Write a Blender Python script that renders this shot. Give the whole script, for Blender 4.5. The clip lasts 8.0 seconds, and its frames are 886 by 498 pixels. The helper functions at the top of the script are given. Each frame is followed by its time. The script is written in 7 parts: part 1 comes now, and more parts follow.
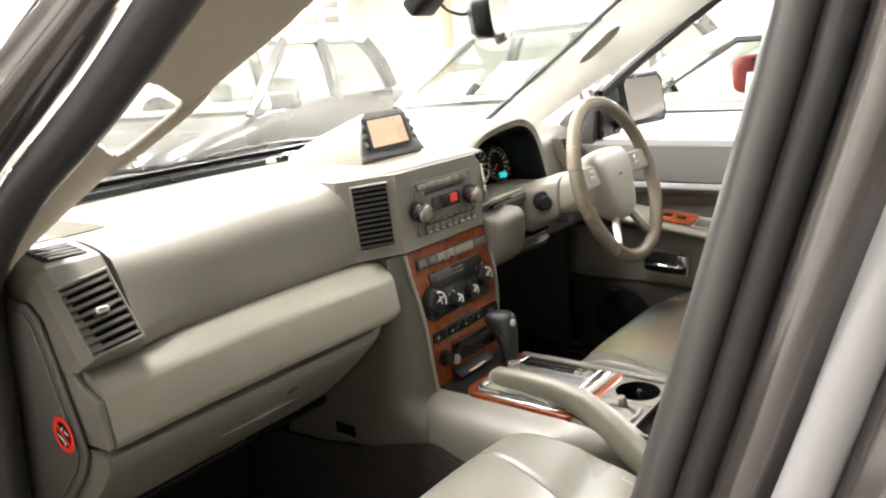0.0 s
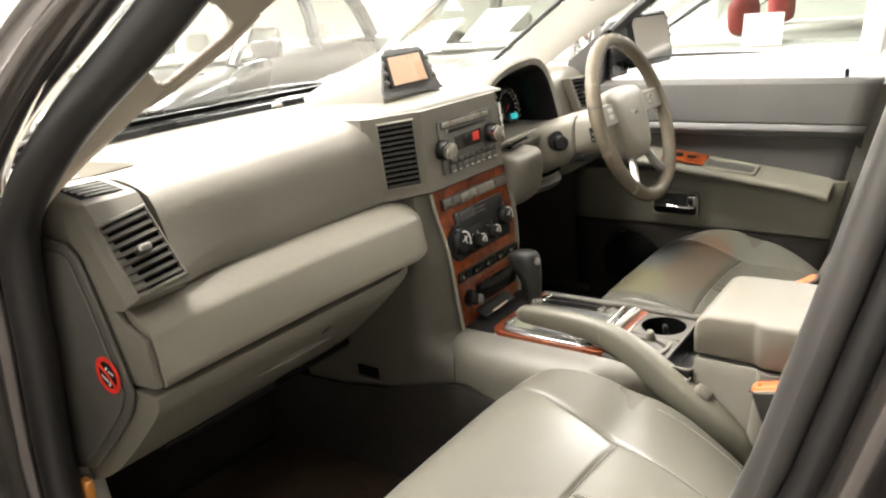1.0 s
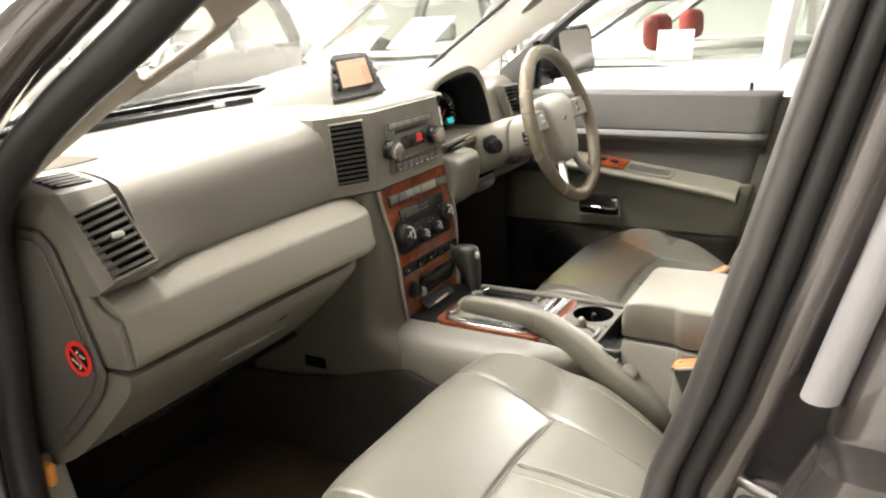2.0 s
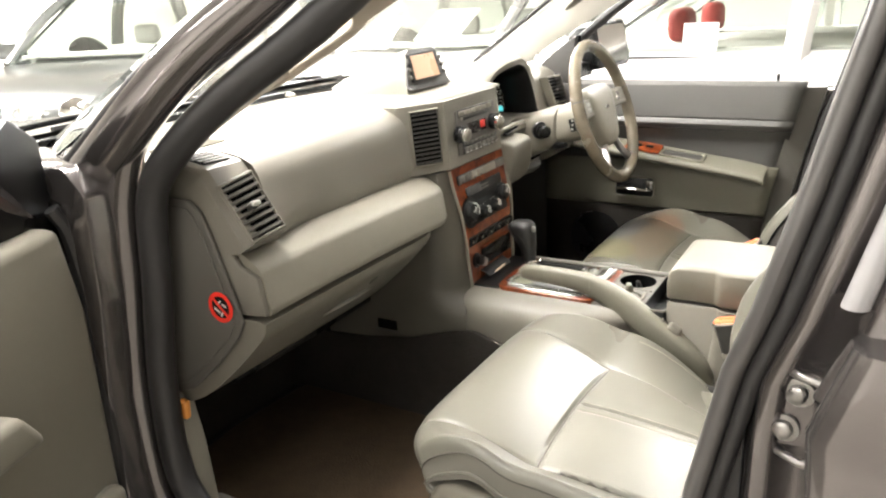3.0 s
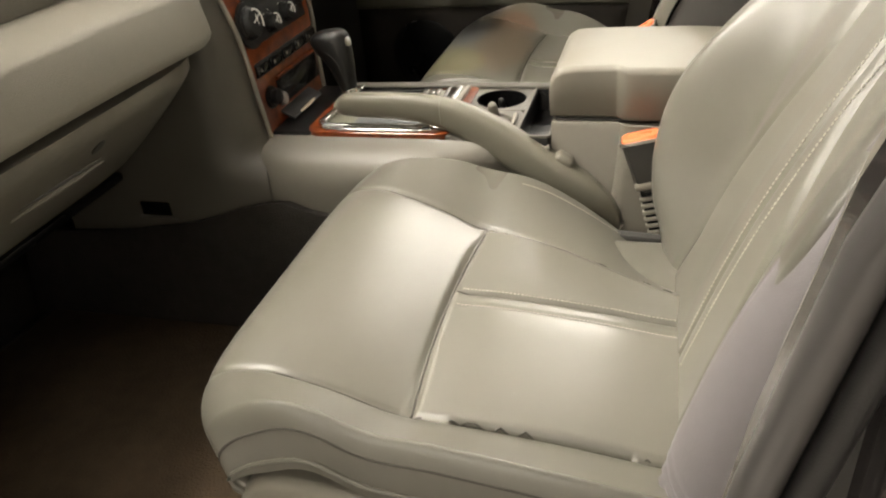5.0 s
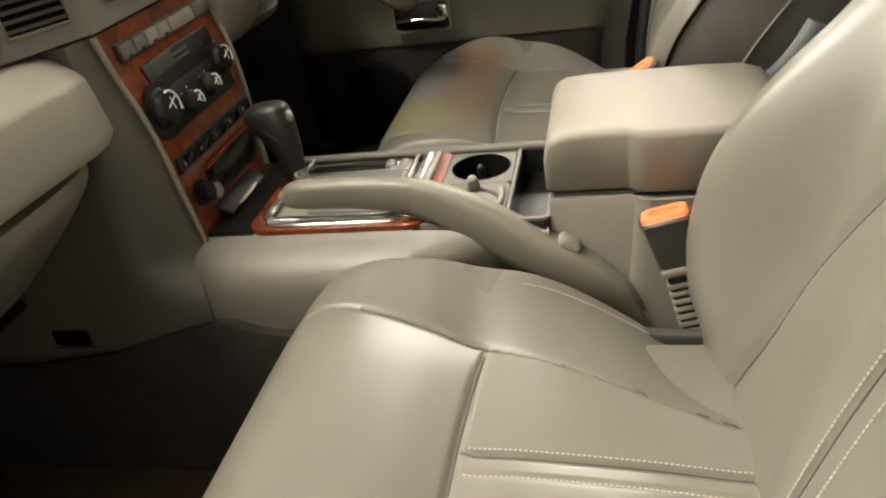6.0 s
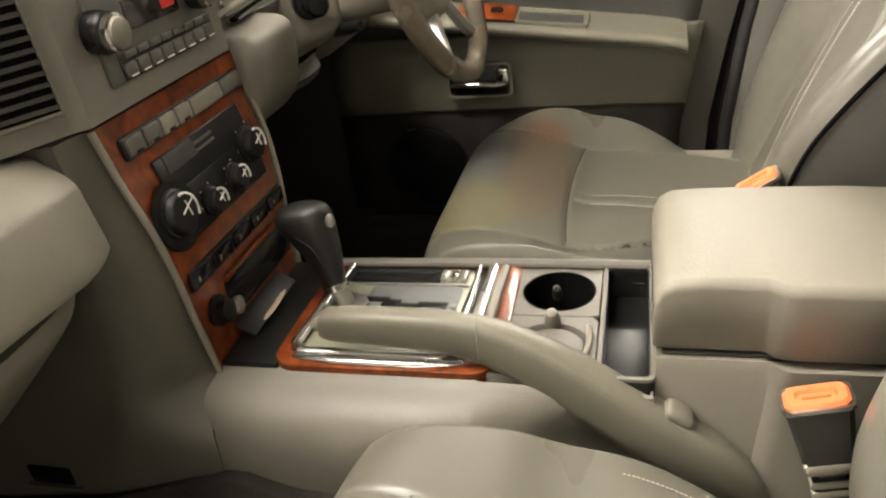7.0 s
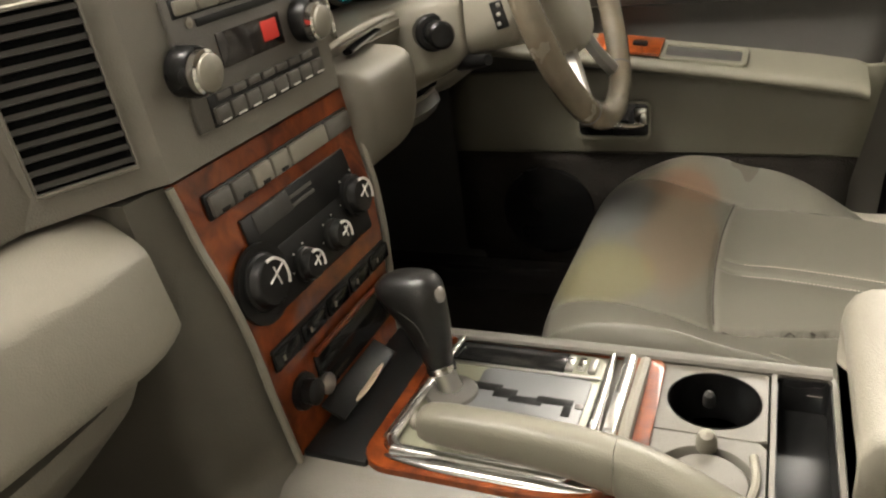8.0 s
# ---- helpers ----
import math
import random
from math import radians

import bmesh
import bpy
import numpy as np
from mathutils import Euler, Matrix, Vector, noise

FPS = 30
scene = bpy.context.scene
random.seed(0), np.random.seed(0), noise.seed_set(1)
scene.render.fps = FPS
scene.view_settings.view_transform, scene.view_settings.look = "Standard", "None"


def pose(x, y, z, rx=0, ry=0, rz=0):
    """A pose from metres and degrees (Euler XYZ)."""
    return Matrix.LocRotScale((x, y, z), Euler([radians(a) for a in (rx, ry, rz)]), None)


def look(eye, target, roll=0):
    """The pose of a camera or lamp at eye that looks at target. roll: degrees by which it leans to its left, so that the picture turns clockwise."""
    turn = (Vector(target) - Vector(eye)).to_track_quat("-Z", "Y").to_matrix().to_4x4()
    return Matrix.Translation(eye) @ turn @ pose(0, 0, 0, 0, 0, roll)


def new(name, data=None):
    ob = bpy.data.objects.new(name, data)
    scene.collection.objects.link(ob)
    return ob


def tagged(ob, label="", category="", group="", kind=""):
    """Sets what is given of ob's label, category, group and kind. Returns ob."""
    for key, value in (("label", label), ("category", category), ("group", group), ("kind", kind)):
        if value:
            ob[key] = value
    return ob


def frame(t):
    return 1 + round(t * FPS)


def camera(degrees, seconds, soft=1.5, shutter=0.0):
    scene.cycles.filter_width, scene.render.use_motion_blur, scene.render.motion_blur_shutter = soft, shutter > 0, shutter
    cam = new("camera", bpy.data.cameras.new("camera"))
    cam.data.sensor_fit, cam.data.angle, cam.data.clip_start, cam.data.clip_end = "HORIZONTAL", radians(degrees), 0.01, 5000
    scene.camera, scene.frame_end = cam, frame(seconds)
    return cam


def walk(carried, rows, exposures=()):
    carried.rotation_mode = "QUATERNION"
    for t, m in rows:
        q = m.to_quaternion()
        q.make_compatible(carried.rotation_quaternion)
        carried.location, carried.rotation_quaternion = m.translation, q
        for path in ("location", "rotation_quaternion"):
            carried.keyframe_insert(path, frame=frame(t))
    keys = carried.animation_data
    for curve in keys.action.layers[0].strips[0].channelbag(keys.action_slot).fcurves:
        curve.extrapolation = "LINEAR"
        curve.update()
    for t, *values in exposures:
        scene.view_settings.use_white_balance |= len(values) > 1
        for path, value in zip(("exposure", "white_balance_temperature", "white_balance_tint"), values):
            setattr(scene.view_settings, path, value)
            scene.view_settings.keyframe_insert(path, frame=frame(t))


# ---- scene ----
cam = camera(59.9, 8.0, soft=2.2)
PATH = [
    (0, (0.885, -1.149, 1.32), (-0.311, 0.376, 0.825), -4.5),
    (0.5, (0.854, -1.155, 1.297), (-0.293, 0.375, 0.71), -2.3),
    (0.8, (0.827, -1.182, 1.307), (-0.351, 0.323, 0.716), -3.5),
    (1, (0.807, -1.201, 1.297), (-0.325, 0.33, 0.684), -4.9),
    (1.2, (0.784, -1.222, 1.297), (-0.300, 0.344, 0.675), -4.3),
    (1.5, (0.769, -1.248, 1.303), (-0.259, 0.349, 0.677), -3.6),
    (1.7, (0.788, -1.261, 1.301), (-0.184, 0.382, 0.704), -3.4),
    (2.8, (0.832, -1.495, 1.326), (-0.114, 0.147, 0.686), -3.0),
    (3, (0.811, -1.526, 1.333), (-0.166, 0.101, 0.701), -3.1),
    (3.2, (0.786, -1.515, 1.306), (-0.129, 0.133, 0.634), -2.6),
    (3.5, (0.74, -1.482, 1.292), (-0.01, 0.194, 0.499), -1.7),
    (4, (0.653, -1.397, 1.242), (0.127, 0.319, 0.359), -3.5),
    (4.2, (0.634, -1.356, 1.22), (0.146, 0.349, 0.294), -3.3),
    (5.3, (0.597, -1.019, 1.131), (0.044, 0.601, 0.097), -7.2),
    (5.5, (0.58, -0.983, 1.133), (0.039, 0.643, 0.102), -8.5),
    (6, (0.538, -0.867, 1.138), (0.09, 0.799, 0.126), -9.8),
    (6.5, (0.483, -0.757, 1.154), (0.167, 0.952, 0.165), -7.7),
    (7, (0.45, -0.662, 1.154), (-0.053, 1.029, 0.212), -7.6),
    (7.5, (0.42, -0.586, 1.152), (-0.204, 1.081, 0.24), -7.7),
    (8, (0.391, -0.529, 1.148), (-0.368, 1.102, 0.273), -7.5),
]
EXPOSURES = [(0.0, 0.08, 5950, 10), (0.5, -0.05, 6050, 10), (1.5, -0.05, 6200, 10), (2.8, 0.2, 6000, 10), (3.0, 0.25, 6050, 10), (3.5, 0.0, 6400, 10), (4.2, -0.26, 6500, 10), (5.5, -0.55, 6550, 10), (6.5, -0.45, 6700, 10), (7.3, -0.4, 6600, 10), (8.0, -0.3, 6550, 10)]
walk(cam, [(t, look(eye, target, roll)) for t, eye, target, roll in PATH], EXPOSURES)

# ---- world and lamps: a closed car hall under rows of ceiling fittings ----
world = bpy.data.worlds.new("hall_world")
scene.world = world
world.use_nodes = True
world.node_tree.nodes["Background"].inputs[0].default_value = (1.0, 0.95, 0.88, 1)
world.node_tree.nodes["Background"].inputs[1].default_value = 0.04

CEILING = 3.3
# Each: x, y, watts, length and width of the lit face.
# Those at (0.9, -1.45) and (0.0, -4.75) are unseen, added as fill.
LAMPS = [(-1.25, -0.45, 330, 2.3, 0.6), (-2.6, 2.8, 460, 2.3, 1.1), (0.9, -1.45, 18, 1.5, 0.12), (0.0, -4.75, 80, 2.3, 0.3), (-3.2, -3.8, 130, 2.3, 0.6), (1.2, 4.0, 400, 2.3, 0.5), (-5.8, 1.2, 560, 2.3, 1.1), (-5.8, 5.4, 700, 2.3, 1.1), (4.0, -3.6, 20, 2.3, 0.3), (-1.0, 8.0, 760, 2.3, 1.1), (-8.6, 8.0, 760, 2.3, 1.1), (5.6, 3.4, 160, 2.3, 0.5)]
for lx, ly, watts, long, wide in LAMPS:
    lamp = bpy.data.lights.new("ceiling_lamp", "AREA")
    lamp.shape, lamp.size, lamp.size_y, lamp.energy, lamp.color = "RECTANGLE", long, wide, watts, (1.0, 0.93, 0.82)
    new("ceiling_lamp", lamp).matrix_world = pose(lx, ly, CEILING - 0.13)

# ---- materials ----
def surface(name, color, rough=0.5, metal=0.0, vary=0.12, grain=0.0, grain_size=0.002, big=0.25, coat=0.0, spec=0.5, emit=0.0, rough_vary=0.08):
    """A plain surface with two scales of unevenness in colour and gloss, and a fine relief. Sizes are in metres."""
    m = bpy.data.materials.new(name)
    m.use_nodes = True
    n, l = m.node_tree.nodes, m.node_tree.links
    b = n["Principled BSDF"]
    where = n.new("ShaderNodeTexCoord")
    large, small, mix = n.new("ShaderNodeTexNoise"), n.new("ShaderNodeTexNoise"), n.new("ShaderNodeMath")
    large.inputs["Scale"].default_value, large.inputs["Detail"].default_value = 1 / big, 4
    small.inputs["Scale"].default_value, small.inputs["Detail"].default_value = 1 / max(grain_size * 6, 0.004), 3
    for t in (large, small):
        l.new(where.outputs["Object"], t.inputs["Vector"])
    mix.operation = "MULTIPLY_ADD"
    l.new(small.outputs["Fac"], mix.inputs[0])
    mix.inputs[1].default_value = 0.4
    l.new(large.outputs["Fac"], mix.inputs[2])
    ramp = n.new("ShaderNodeMapRange")
    ramp.inputs["From Min"].default_value, ramp.inputs["From Max"].default_value = 0.35, 1.05
    ramp.inputs["To Min"].default_value, ramp.inputs["To Max"].default_value = 1 - vary, 1 + vary
    l.new(mix.outputs[0], ramp.inputs["Value"])
    tint = n.new("ShaderNodeVectorMath")
    tint.operation = "SCALE"
    tint.inputs[0].default_value = color
    l.new(ramp.outputs["Result"], tint.inputs["Scale"])
    l.new(tint.outputs["Vector"], b.inputs["Base Color"])
    gloss = n.new("ShaderNodeMapRange")
    gloss.inputs["From Min"].default_value, gloss.inputs["From Max"].default_value = 0.3, 0.7
    gloss.inputs["To Min"].default_value, gloss.inputs["To Max"].default_value = max(rough - rough_vary, 0.03), min(rough + rough_vary, 1)
    l.new(large.outputs["Fac"], gloss.inputs["Value"])
    l.new(gloss.outputs["Result"], b.inputs["Roughness"])
    b.inputs["Metallic"].default_value, b.inputs["Specular IOR Level"].default_value = metal, spec
    b.inputs["Coat Weight"].default_value, b.inputs["Coat Roughness"].default_value = coat, 0.06
    if grain:
        cells, bump = n.new("ShaderNodeTexVoronoi"), n.new("ShaderNodeBump")
        cells.inputs["Scale"].default_value = 1 / grain_size
        l.new(where.outputs["Object"], cells.inputs["Vector"])
        bump.inputs["Strength"].default_value, bump.inputs["Distance"].default_value = grain, grain_size * 0.4
        l.new(cells.outputs["Distance"], bump.inputs["Height"])
        l.new(bump.outputs["Normal"], b.inputs["Normal"])
    if emit:
        b.inputs["Emission Color"].default_value, b.inputs["Emission Strength"].default_value = (*color, 1), emit
    return m


def wood_surface(name):
    """Lacquered red-brown burr veneer."""
    m = bpy.data.materials.new(name)
    m.use_nodes = True
    n, l = m.node_tree.nodes, m.node_tree.links
    b = n["Principled BSDF"]
    where, swirl, wave, fleck, ramp, mix = (n.new("ShaderNode" + k) for k in ("TexCoord", "TexNoise", "TexWave", "TexNoise", "ValToRGB", "MixRGB"))
    swirl.inputs["Scale"].default_value, swirl.inputs["Detail"].default_value, swirl.inputs["Distortion"].default_value = 34, 5, 1.2
    fleck.inputs["Scale"].default_value, fleck.inputs["Detail"].default_value = 130, 3
    wave.inputs["Scale"].default_value, wave.inputs["Distortion"].default_value, wave.inputs["Detail"].default_value = 16, 9, 3
    for t in (swirl, fleck, wave):
        l.new(where.outputs["Object"], t.inputs["Vector"])
    mix.inputs["Fac"].default_value = 0.07
    l.new(swirl.outputs["Fac"], mix.inputs[1])
    l.new(wave.outputs["Color"], mix.inputs[2])
    e = ramp.color_ramp.elements
    e[0].position, e[0].color = 0.25, (0.060, 0.011, 0.003, 1)
    e[1].position, e[1].color = 0.8, (0.31, 0.066, 0.012, 1)
    l.new(mix.outputs[0], ramp.inputs["Fac"])
    dark = n.new("ShaderNodeMixRGB")
    dark.blend_type, dark.inputs["Fac"].default_value = "MULTIPLY", 0.35
    l.new(ramp.outputs["Color"], dark.inputs[1])
    l.new(fleck.outputs["Fac"], dark.inputs[2])
    l.new(dark.outputs[0], b.inputs["Base Color"])
    b.inputs["Roughness"].default_value, b.inputs["Coat Weight"].default_value, b.inputs["Coat Roughness"].default_value = 0.35, 0.8, 0.03
    b.inputs["Specular IOR Level"].default_value = 0.15
    return m


def glass_surface(name, tint=(1, 1, 1), rough=0.0, ior=1.1):
    m = bpy.data.materials.new(name)
    m.use_nodes = True
    b = m.node_tree.nodes["Principled BSDF"]
    b.inputs["Base Color"].default_value = (*tint, 1)
    b.inputs["Transmission Weight"].default_value, b.inputs["Roughness"].default_value, b.inputs["IOR"].default_value = 1.0, rough, ior
    return m


def pane_surface(name, tint):
    """Clear thin glass: tinted light passes straight through and the surface mirrors as glass does."""
    m = bpy.data.materials.new(name)
    m.use_nodes = True
    n, l = m.node_tree.nodes, m.node_tree.links
    n.remove(n["Principled BSDF"])
    clear, gloss, sheen, mix = (n.new("ShaderNode" + k) for k in ("BsdfTransparent", "BsdfGlossy", "LayerWeight", "MixShader"))
    steep, share = n.new("ShaderNodeMath"), n.new("ShaderNodeMath")
    steep.operation, share.operation = "POWER", "MULTIPLY_ADD"
    steep.inputs[1].default_value, share.inputs[1].default_value, share.inputs[2].default_value = 4, 0.6, 0.03
    clear.inputs["Color"].default_value = (*tint, 1)
    gloss.inputs["Roughness"].default_value, sheen.inputs["Blend"].default_value = 0.01, 0.5
    l.new(sheen.outputs["Facing"], steep.inputs[0])
    l.new(steep.outputs[0], share.inputs[0])
    l.new(share.outputs[0], mix.inputs["Fac"])
    l.new(clear.outputs[0], mix.inputs[1])
    l.new(gloss.outputs[0], mix.inputs[2])
    l.new(mix.outputs[0], n["Material Output"].inputs["Surface"])
    return m


LEATHER = surface("grey_leather", (0.120, 0.114, 0.093), 0.29, spec=0.6, vary=0.05, grain=0.06, grain_size=0.0016, big=0.3, rough_vary=0.02)


def patchy_leather(name):
    """The grey leather with faint reddish, bluish and yellowish patches at the front of the seat."""
    m = surface(name, (0.120, 0.114, 0.093), 0.29, spec=0.6, vary=0.05, grain=0.06, grain_size=0.0016, big=0.3, rough_vary=0.02)
    n, l = m.node_tree.nodes, m.node_tree.links
    b = n["Principled BSDF"]
    last = b.inputs["Base Color"].links[0].from_socket
    where, wobble, bend = n.new("ShaderNodeTexCoord"), n.new("ShaderNodeTexNoise"), n.new("ShaderNodeVectorMath")
    wobble.inputs["Scale"].default_value = 9
    l.new(where.outputs["Object"], wobble.inputs["Vector"])
    bend.operation = "MULTIPLY_ADD"
    l.new(wobble.outputs["Color"], bend.inputs[0])
    bend.inputs[1].default_value = (0.05, 0.05, 0.0)
    l.new(where.outputs["Object"], bend.inputs[2])
    for place, size, color, fac in (((0.315, 0.05, 0.66), (0.050, 0.20, 0.2), (1.08, 0.82, 0.66), 0.65), ((0.305, 0.175, 0.66), (0.05, 0.05, 0.2), (1.18, 0.82, 0.66), 0.55), ((0.238, 0.075, 0.66), (0.045, 0.10, 0.2), (0.74, 0.80, 0.98), 0.8), ((0.243, -0.115, 0.66), (0.06, 0.075, 0.2), (1.16, 1.12, 0.74), 0.8)):
        off, gauge, fade, mixer = n.new("ShaderNodeVectorMath"), n.new("ShaderNodeVectorMath"), n.new("ShaderNodeMapRange"), n.new("ShaderNodeMixRGB")
        off.operation, gauge.operation, mixer.blend_type = "MULTIPLY_ADD", "LENGTH", "MULTIPLY"
        l.new(bend.outputs[0], off.inputs[0])
        off.inputs[1].default_value = [1 / k for k in size]
        off.inputs[2].default_value = [-(p + d) / k for p, d, k in zip(place, (0.025, 0.025, 0.0), size)]
        l.new(off.outputs[0], gauge.inputs[0])
        fade.inputs["From Min"].default_value, fade.inputs["From Max"].default_value = 0.82, 1.08
        fade.inputs["To Min"].default_value, fade.inputs["To Max"].default_value = fac, 0.0
        l.new(gauge.outputs["Value"], fade.inputs["Value"])
        l.new(fade.outputs["Result"], mixer.inputs["Fac"])
        l.new(last, mixer.inputs[1])
        mixer.inputs[2].default_value = (*color, 1)
        last = mixer.outputs[0]
    l.new(last, b.inputs["Base Color"])
    return m


LEATHER_PATCHY = patchy_leather("patchy_grey_leather")
LEATHER_BACK = surface("charcoal_vinyl", (0.06, 0.055, 0.05), 0.5, grain=0.3)
DASH = surface("taupe_dash_skin", (0.160, 0.149, 0.124), 0.40, vary=0.07, grain=0.4, grain_size=0.0016)
TRIM = surface("light_taupe_plastic", (0.205, 0.190, 0.155), 0.42, vary=0.07, grain=0.3, grain_size=0.0014)
TAUPE = surface("taupe_plastic", (0.146, 0.135, 0.110), 0.47, vary=0.07, grain=0.3, grain_size=0.0014)
# Taupe darkened for the stack flank: the footwell's shade is in the colour.
FLANK = surface("shaded_taupe_plastic", (0.086, 0.079, 0.064), 0.47, vary=0.07, grain=0.3, grain_size=0.0014)
OLIVE = surface("olive_taupe_lining", (0.120, 0.114, 0.086), 0.5, vary=0.07, grain=0.3, grain_size=0.0014)
# Pale grey puts the silvery reflection on the door lip into its colour.
DOOR_LIP = surface("pale_reflection_rubber", (0.36, 0.35, 0.355), 0.36, vary=0.05, rough_vary=0.03)
VINYL = surface("taupe_vinyl", (0.178, 0.165, 0.134), 0.5, vary=0.05, grain=0.3, grain_size=0.0016)
# Console taupe made darker round the cups to hold the armrest's shade.
CUP = surface("shaded_cup_plastic", (0.100, 0.093, 0.078), 0.45, vary=0.07, grain=0.3, grain_size=0.0014)
GRIP_GREY = surface("olive_grey_grip", (0.135, 0.127, 0.098), 0.36, vary=0.06, grain=0.3, grain_size=0.0014)
SEAM = surface("dark_seam", (0.045, 0.04, 0.032), 0.8, vary=0.1)
THREAD = surface("pale_thread", (0.42, 0.40, 0.34), 0.8, vary=0.1)
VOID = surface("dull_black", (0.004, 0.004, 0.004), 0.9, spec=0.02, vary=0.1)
SEAT_GREY = surface("grey_seat_cloth", (0.34, 0.33, 0.31), 0.9, vary=0.1)
PALE_CLOTH = surface("pale_seat_cloth", (0.55, 0.54, 0.50), 0.9, vary=0.1)
CAR_GREY = surface("grey_car_paint", (0.05, 0.053, 0.05), 0.28, metal=0.3, vary=0.06, coat=0.8, big=1.0)
TRIM_GREY = surface("mid_grey_plastic", (0.085, 0.079, 0.069), 0.45, vary=0.08, grain=0.3, grain_size=0.0014)
SLATE = surface("slate_plastic", (0.062, 0.059, 0.054), 0.5, vary=0.07, grain=0.3, grain_size=0.0014)
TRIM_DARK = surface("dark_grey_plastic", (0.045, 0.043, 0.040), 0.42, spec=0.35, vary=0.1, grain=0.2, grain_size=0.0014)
PALE = surface("pale_beige_lining", (0.42, 0.37, 0.30), 0.7, vary=0.06, grain=0.3, grain_size=0.0012)
BLACK = surface("black_plastic", (0.007, 0.007, 0.007), 0.3, spec=0.3, vary=0.2, grain=0.15, grain_size=0.001)
GLOSS_BLACK = surface("gloss_black", (0.008, 0.008, 0.008), 0.12, spec=0.35, vary=0.1)
CARPET = surface("dark_carpet", (0.024, 0.021, 0.018), 0.95, vary=0.35, grain=1.0, grain_size=0.003, big=0.1, spec=0.1)
FLOOR_MAT = surface("brown_floor_mat", (0.080, 0.058, 0.038), 0.95, vary=0.35, grain=1.0, grain_size=0.0035, big=0.16, spec=0.1)
WOOD = wood_surface("burr_veneer")
CHROME = surface("chrome", (0.82, 0.82, 0.80), 0.1, metal=1.0, vary=0.05, rough_vary=0.05)
SATIN = surface("satin_metal", (0.55, 0.54, 0.52), 0.28, metal=1.0, vary=0.06)
BRIGHT = surface("bright_trim", (0.86, 0.86, 0.84), 0.2, metal=1.0, vary=0.04, rough_vary=0.04)
SILVER = surface("silver_paint", (0.68, 0.67, 0.64), 0.3, vary=0.05)
STEEL = surface("worn_steel", (0.3, 0.29, 0.28), 0.33, metal=1.0, vary=0.2, big=0.02)
BRASS = surface("yellow_zinc", (0.62, 0.46, 0.17), 0.3, metal=1.0, vary=0.2, big=0.01)
PAINT = surface("graphite_paint", (0.15, 0.136, 0.133), 0.2, metal=0.78, vary=0.08, coat=0.9, big=0.5, rough_vary=0.04)
RUBBER = surface("black_rubber", (0.022, 0.021, 0.021), 0.42, vary=0.2, grain=0.2, grain_size=0.0012)
LIP = surface("grey_seal_rubber", (0.075, 0.070, 0.068), 0.3, vary=0.12, spec=0.9, rough_vary=0.02)
ORANGE = surface("orange_plastic", (0.80, 0.20, 0.075), 0.35, vary=0.05)
RED = surface("red_print", (0.75, 0.035, 0.02), 0.35, vary=0.04)
WHITE = surface("white_print", (0.75, 0.74, 0.7), 0.5, vary=0.04)
# The peach is a reflection on the dark screen, given as base colour.
SCREEN = surface("peach_reflection_screen", (0.62, 0.40, 0.27), 0.25, vary=0.03)
BELT = surface("grey_cover_cloth", (0.165, 0.152, 0.156), 0.5, vary=0.06, grain=0.25, grain_size=0.0012)
LCD = surface("teal_display", (0.05, 0.5, 0.5), 0.3, emit=0.7)
RADIO_LCD = surface("dark_display", (0.02, 0.016, 0.015), 0.12)
RADIO_RED = surface("red_display", (0.5, 0.03, 0.02), 0.3, emit=0.25)
GLASS = glass_surface("clear_glass")
CAR_GLASS = pane_surface("tinted_car_glass", (0.84, 0.87, 0.85))
SCREEN_GLASS = glass_surface("windscreen_glass", ior=1.16)
MIRROR = surface("mirror", (0.9, 0.9, 0.9), 0.09, metal=1.0, vary=0.0, rough_vary=0.0)
WALL_GREY = surface("grey_wall", (0.40, 0.385, 0.365), 0.8, vary=0.05, big=1.5)
CONCRETE = surface("pale_floor", (0.32, 0.30, 0.27), 0.4, vary=0.15, big=0.8, grain=0.3, grain_size=0.01)
WALL = surface("white_wall", (0.8, 0.78, 0.74), 0.8, vary=0.04, big=1.5)
COLUMN = surface("beige_paint", (0.6, 0.45, 0.3), 0.7, vary=0.05, big=1.0)
CAR_WHITE = surface("white_car_paint", (0.78, 0.77, 0.75), 0.2, vary=0.03, coat=0.8, big=1.0)
CAR_SILVER = surface("silver_car_paint", (0.20, 0.20, 0.19), 0.28, metal=0.5, vary=0.05, coat=0.8, big=1.0)
PAPER = surface("white_paper", (0.82, 0.82, 0.8), 0.8, vary=0.02)
RED_CLOTH = surface("red_cloth", (0.28, 0.035, 0.03), 0.7, vary=0.1, grain=0.4)
TUBE_LIGHT = surface("lit_diffuser", (1.0, 0.95, 0.86), 0.5, vary=0.0, emit=2.0)


# ---- mesh tools ----
def finish(name, bm, material, parent=None, label="", sharp=38):
    me = bpy.data.meshes.new(name)
    bmesh.ops.recalc_face_normals(bm, faces=bm.faces)
    bm.to_mesh(me)
    bm.free()
    me.polygons.foreach_set("use_smooth", [True] * len(me.polygons))
    me.set_sharp_from_angle(angle=radians(sharp))
    me.materials.append(material)
    ob = new(name, me)
    if parent is not None:
        ob.parent = parent
    if label:
        ob["label"] = label
    return ob


def part(name, bm, material, parent, label="", sharp=38):
    return finish(name, bm, material, parent, label, sharp)


def thing(name, label, category, group="", kind=""):
    ob = new(name)
    ob.empty_display_size = 0.05
    return tagged(ob, label, category, group, kind)


def solo(name, bm, material, label, category="", kind="", group="", sharp=38):
    return tagged(finish(name, bm, material, sharp=sharp), label, category, group, kind)


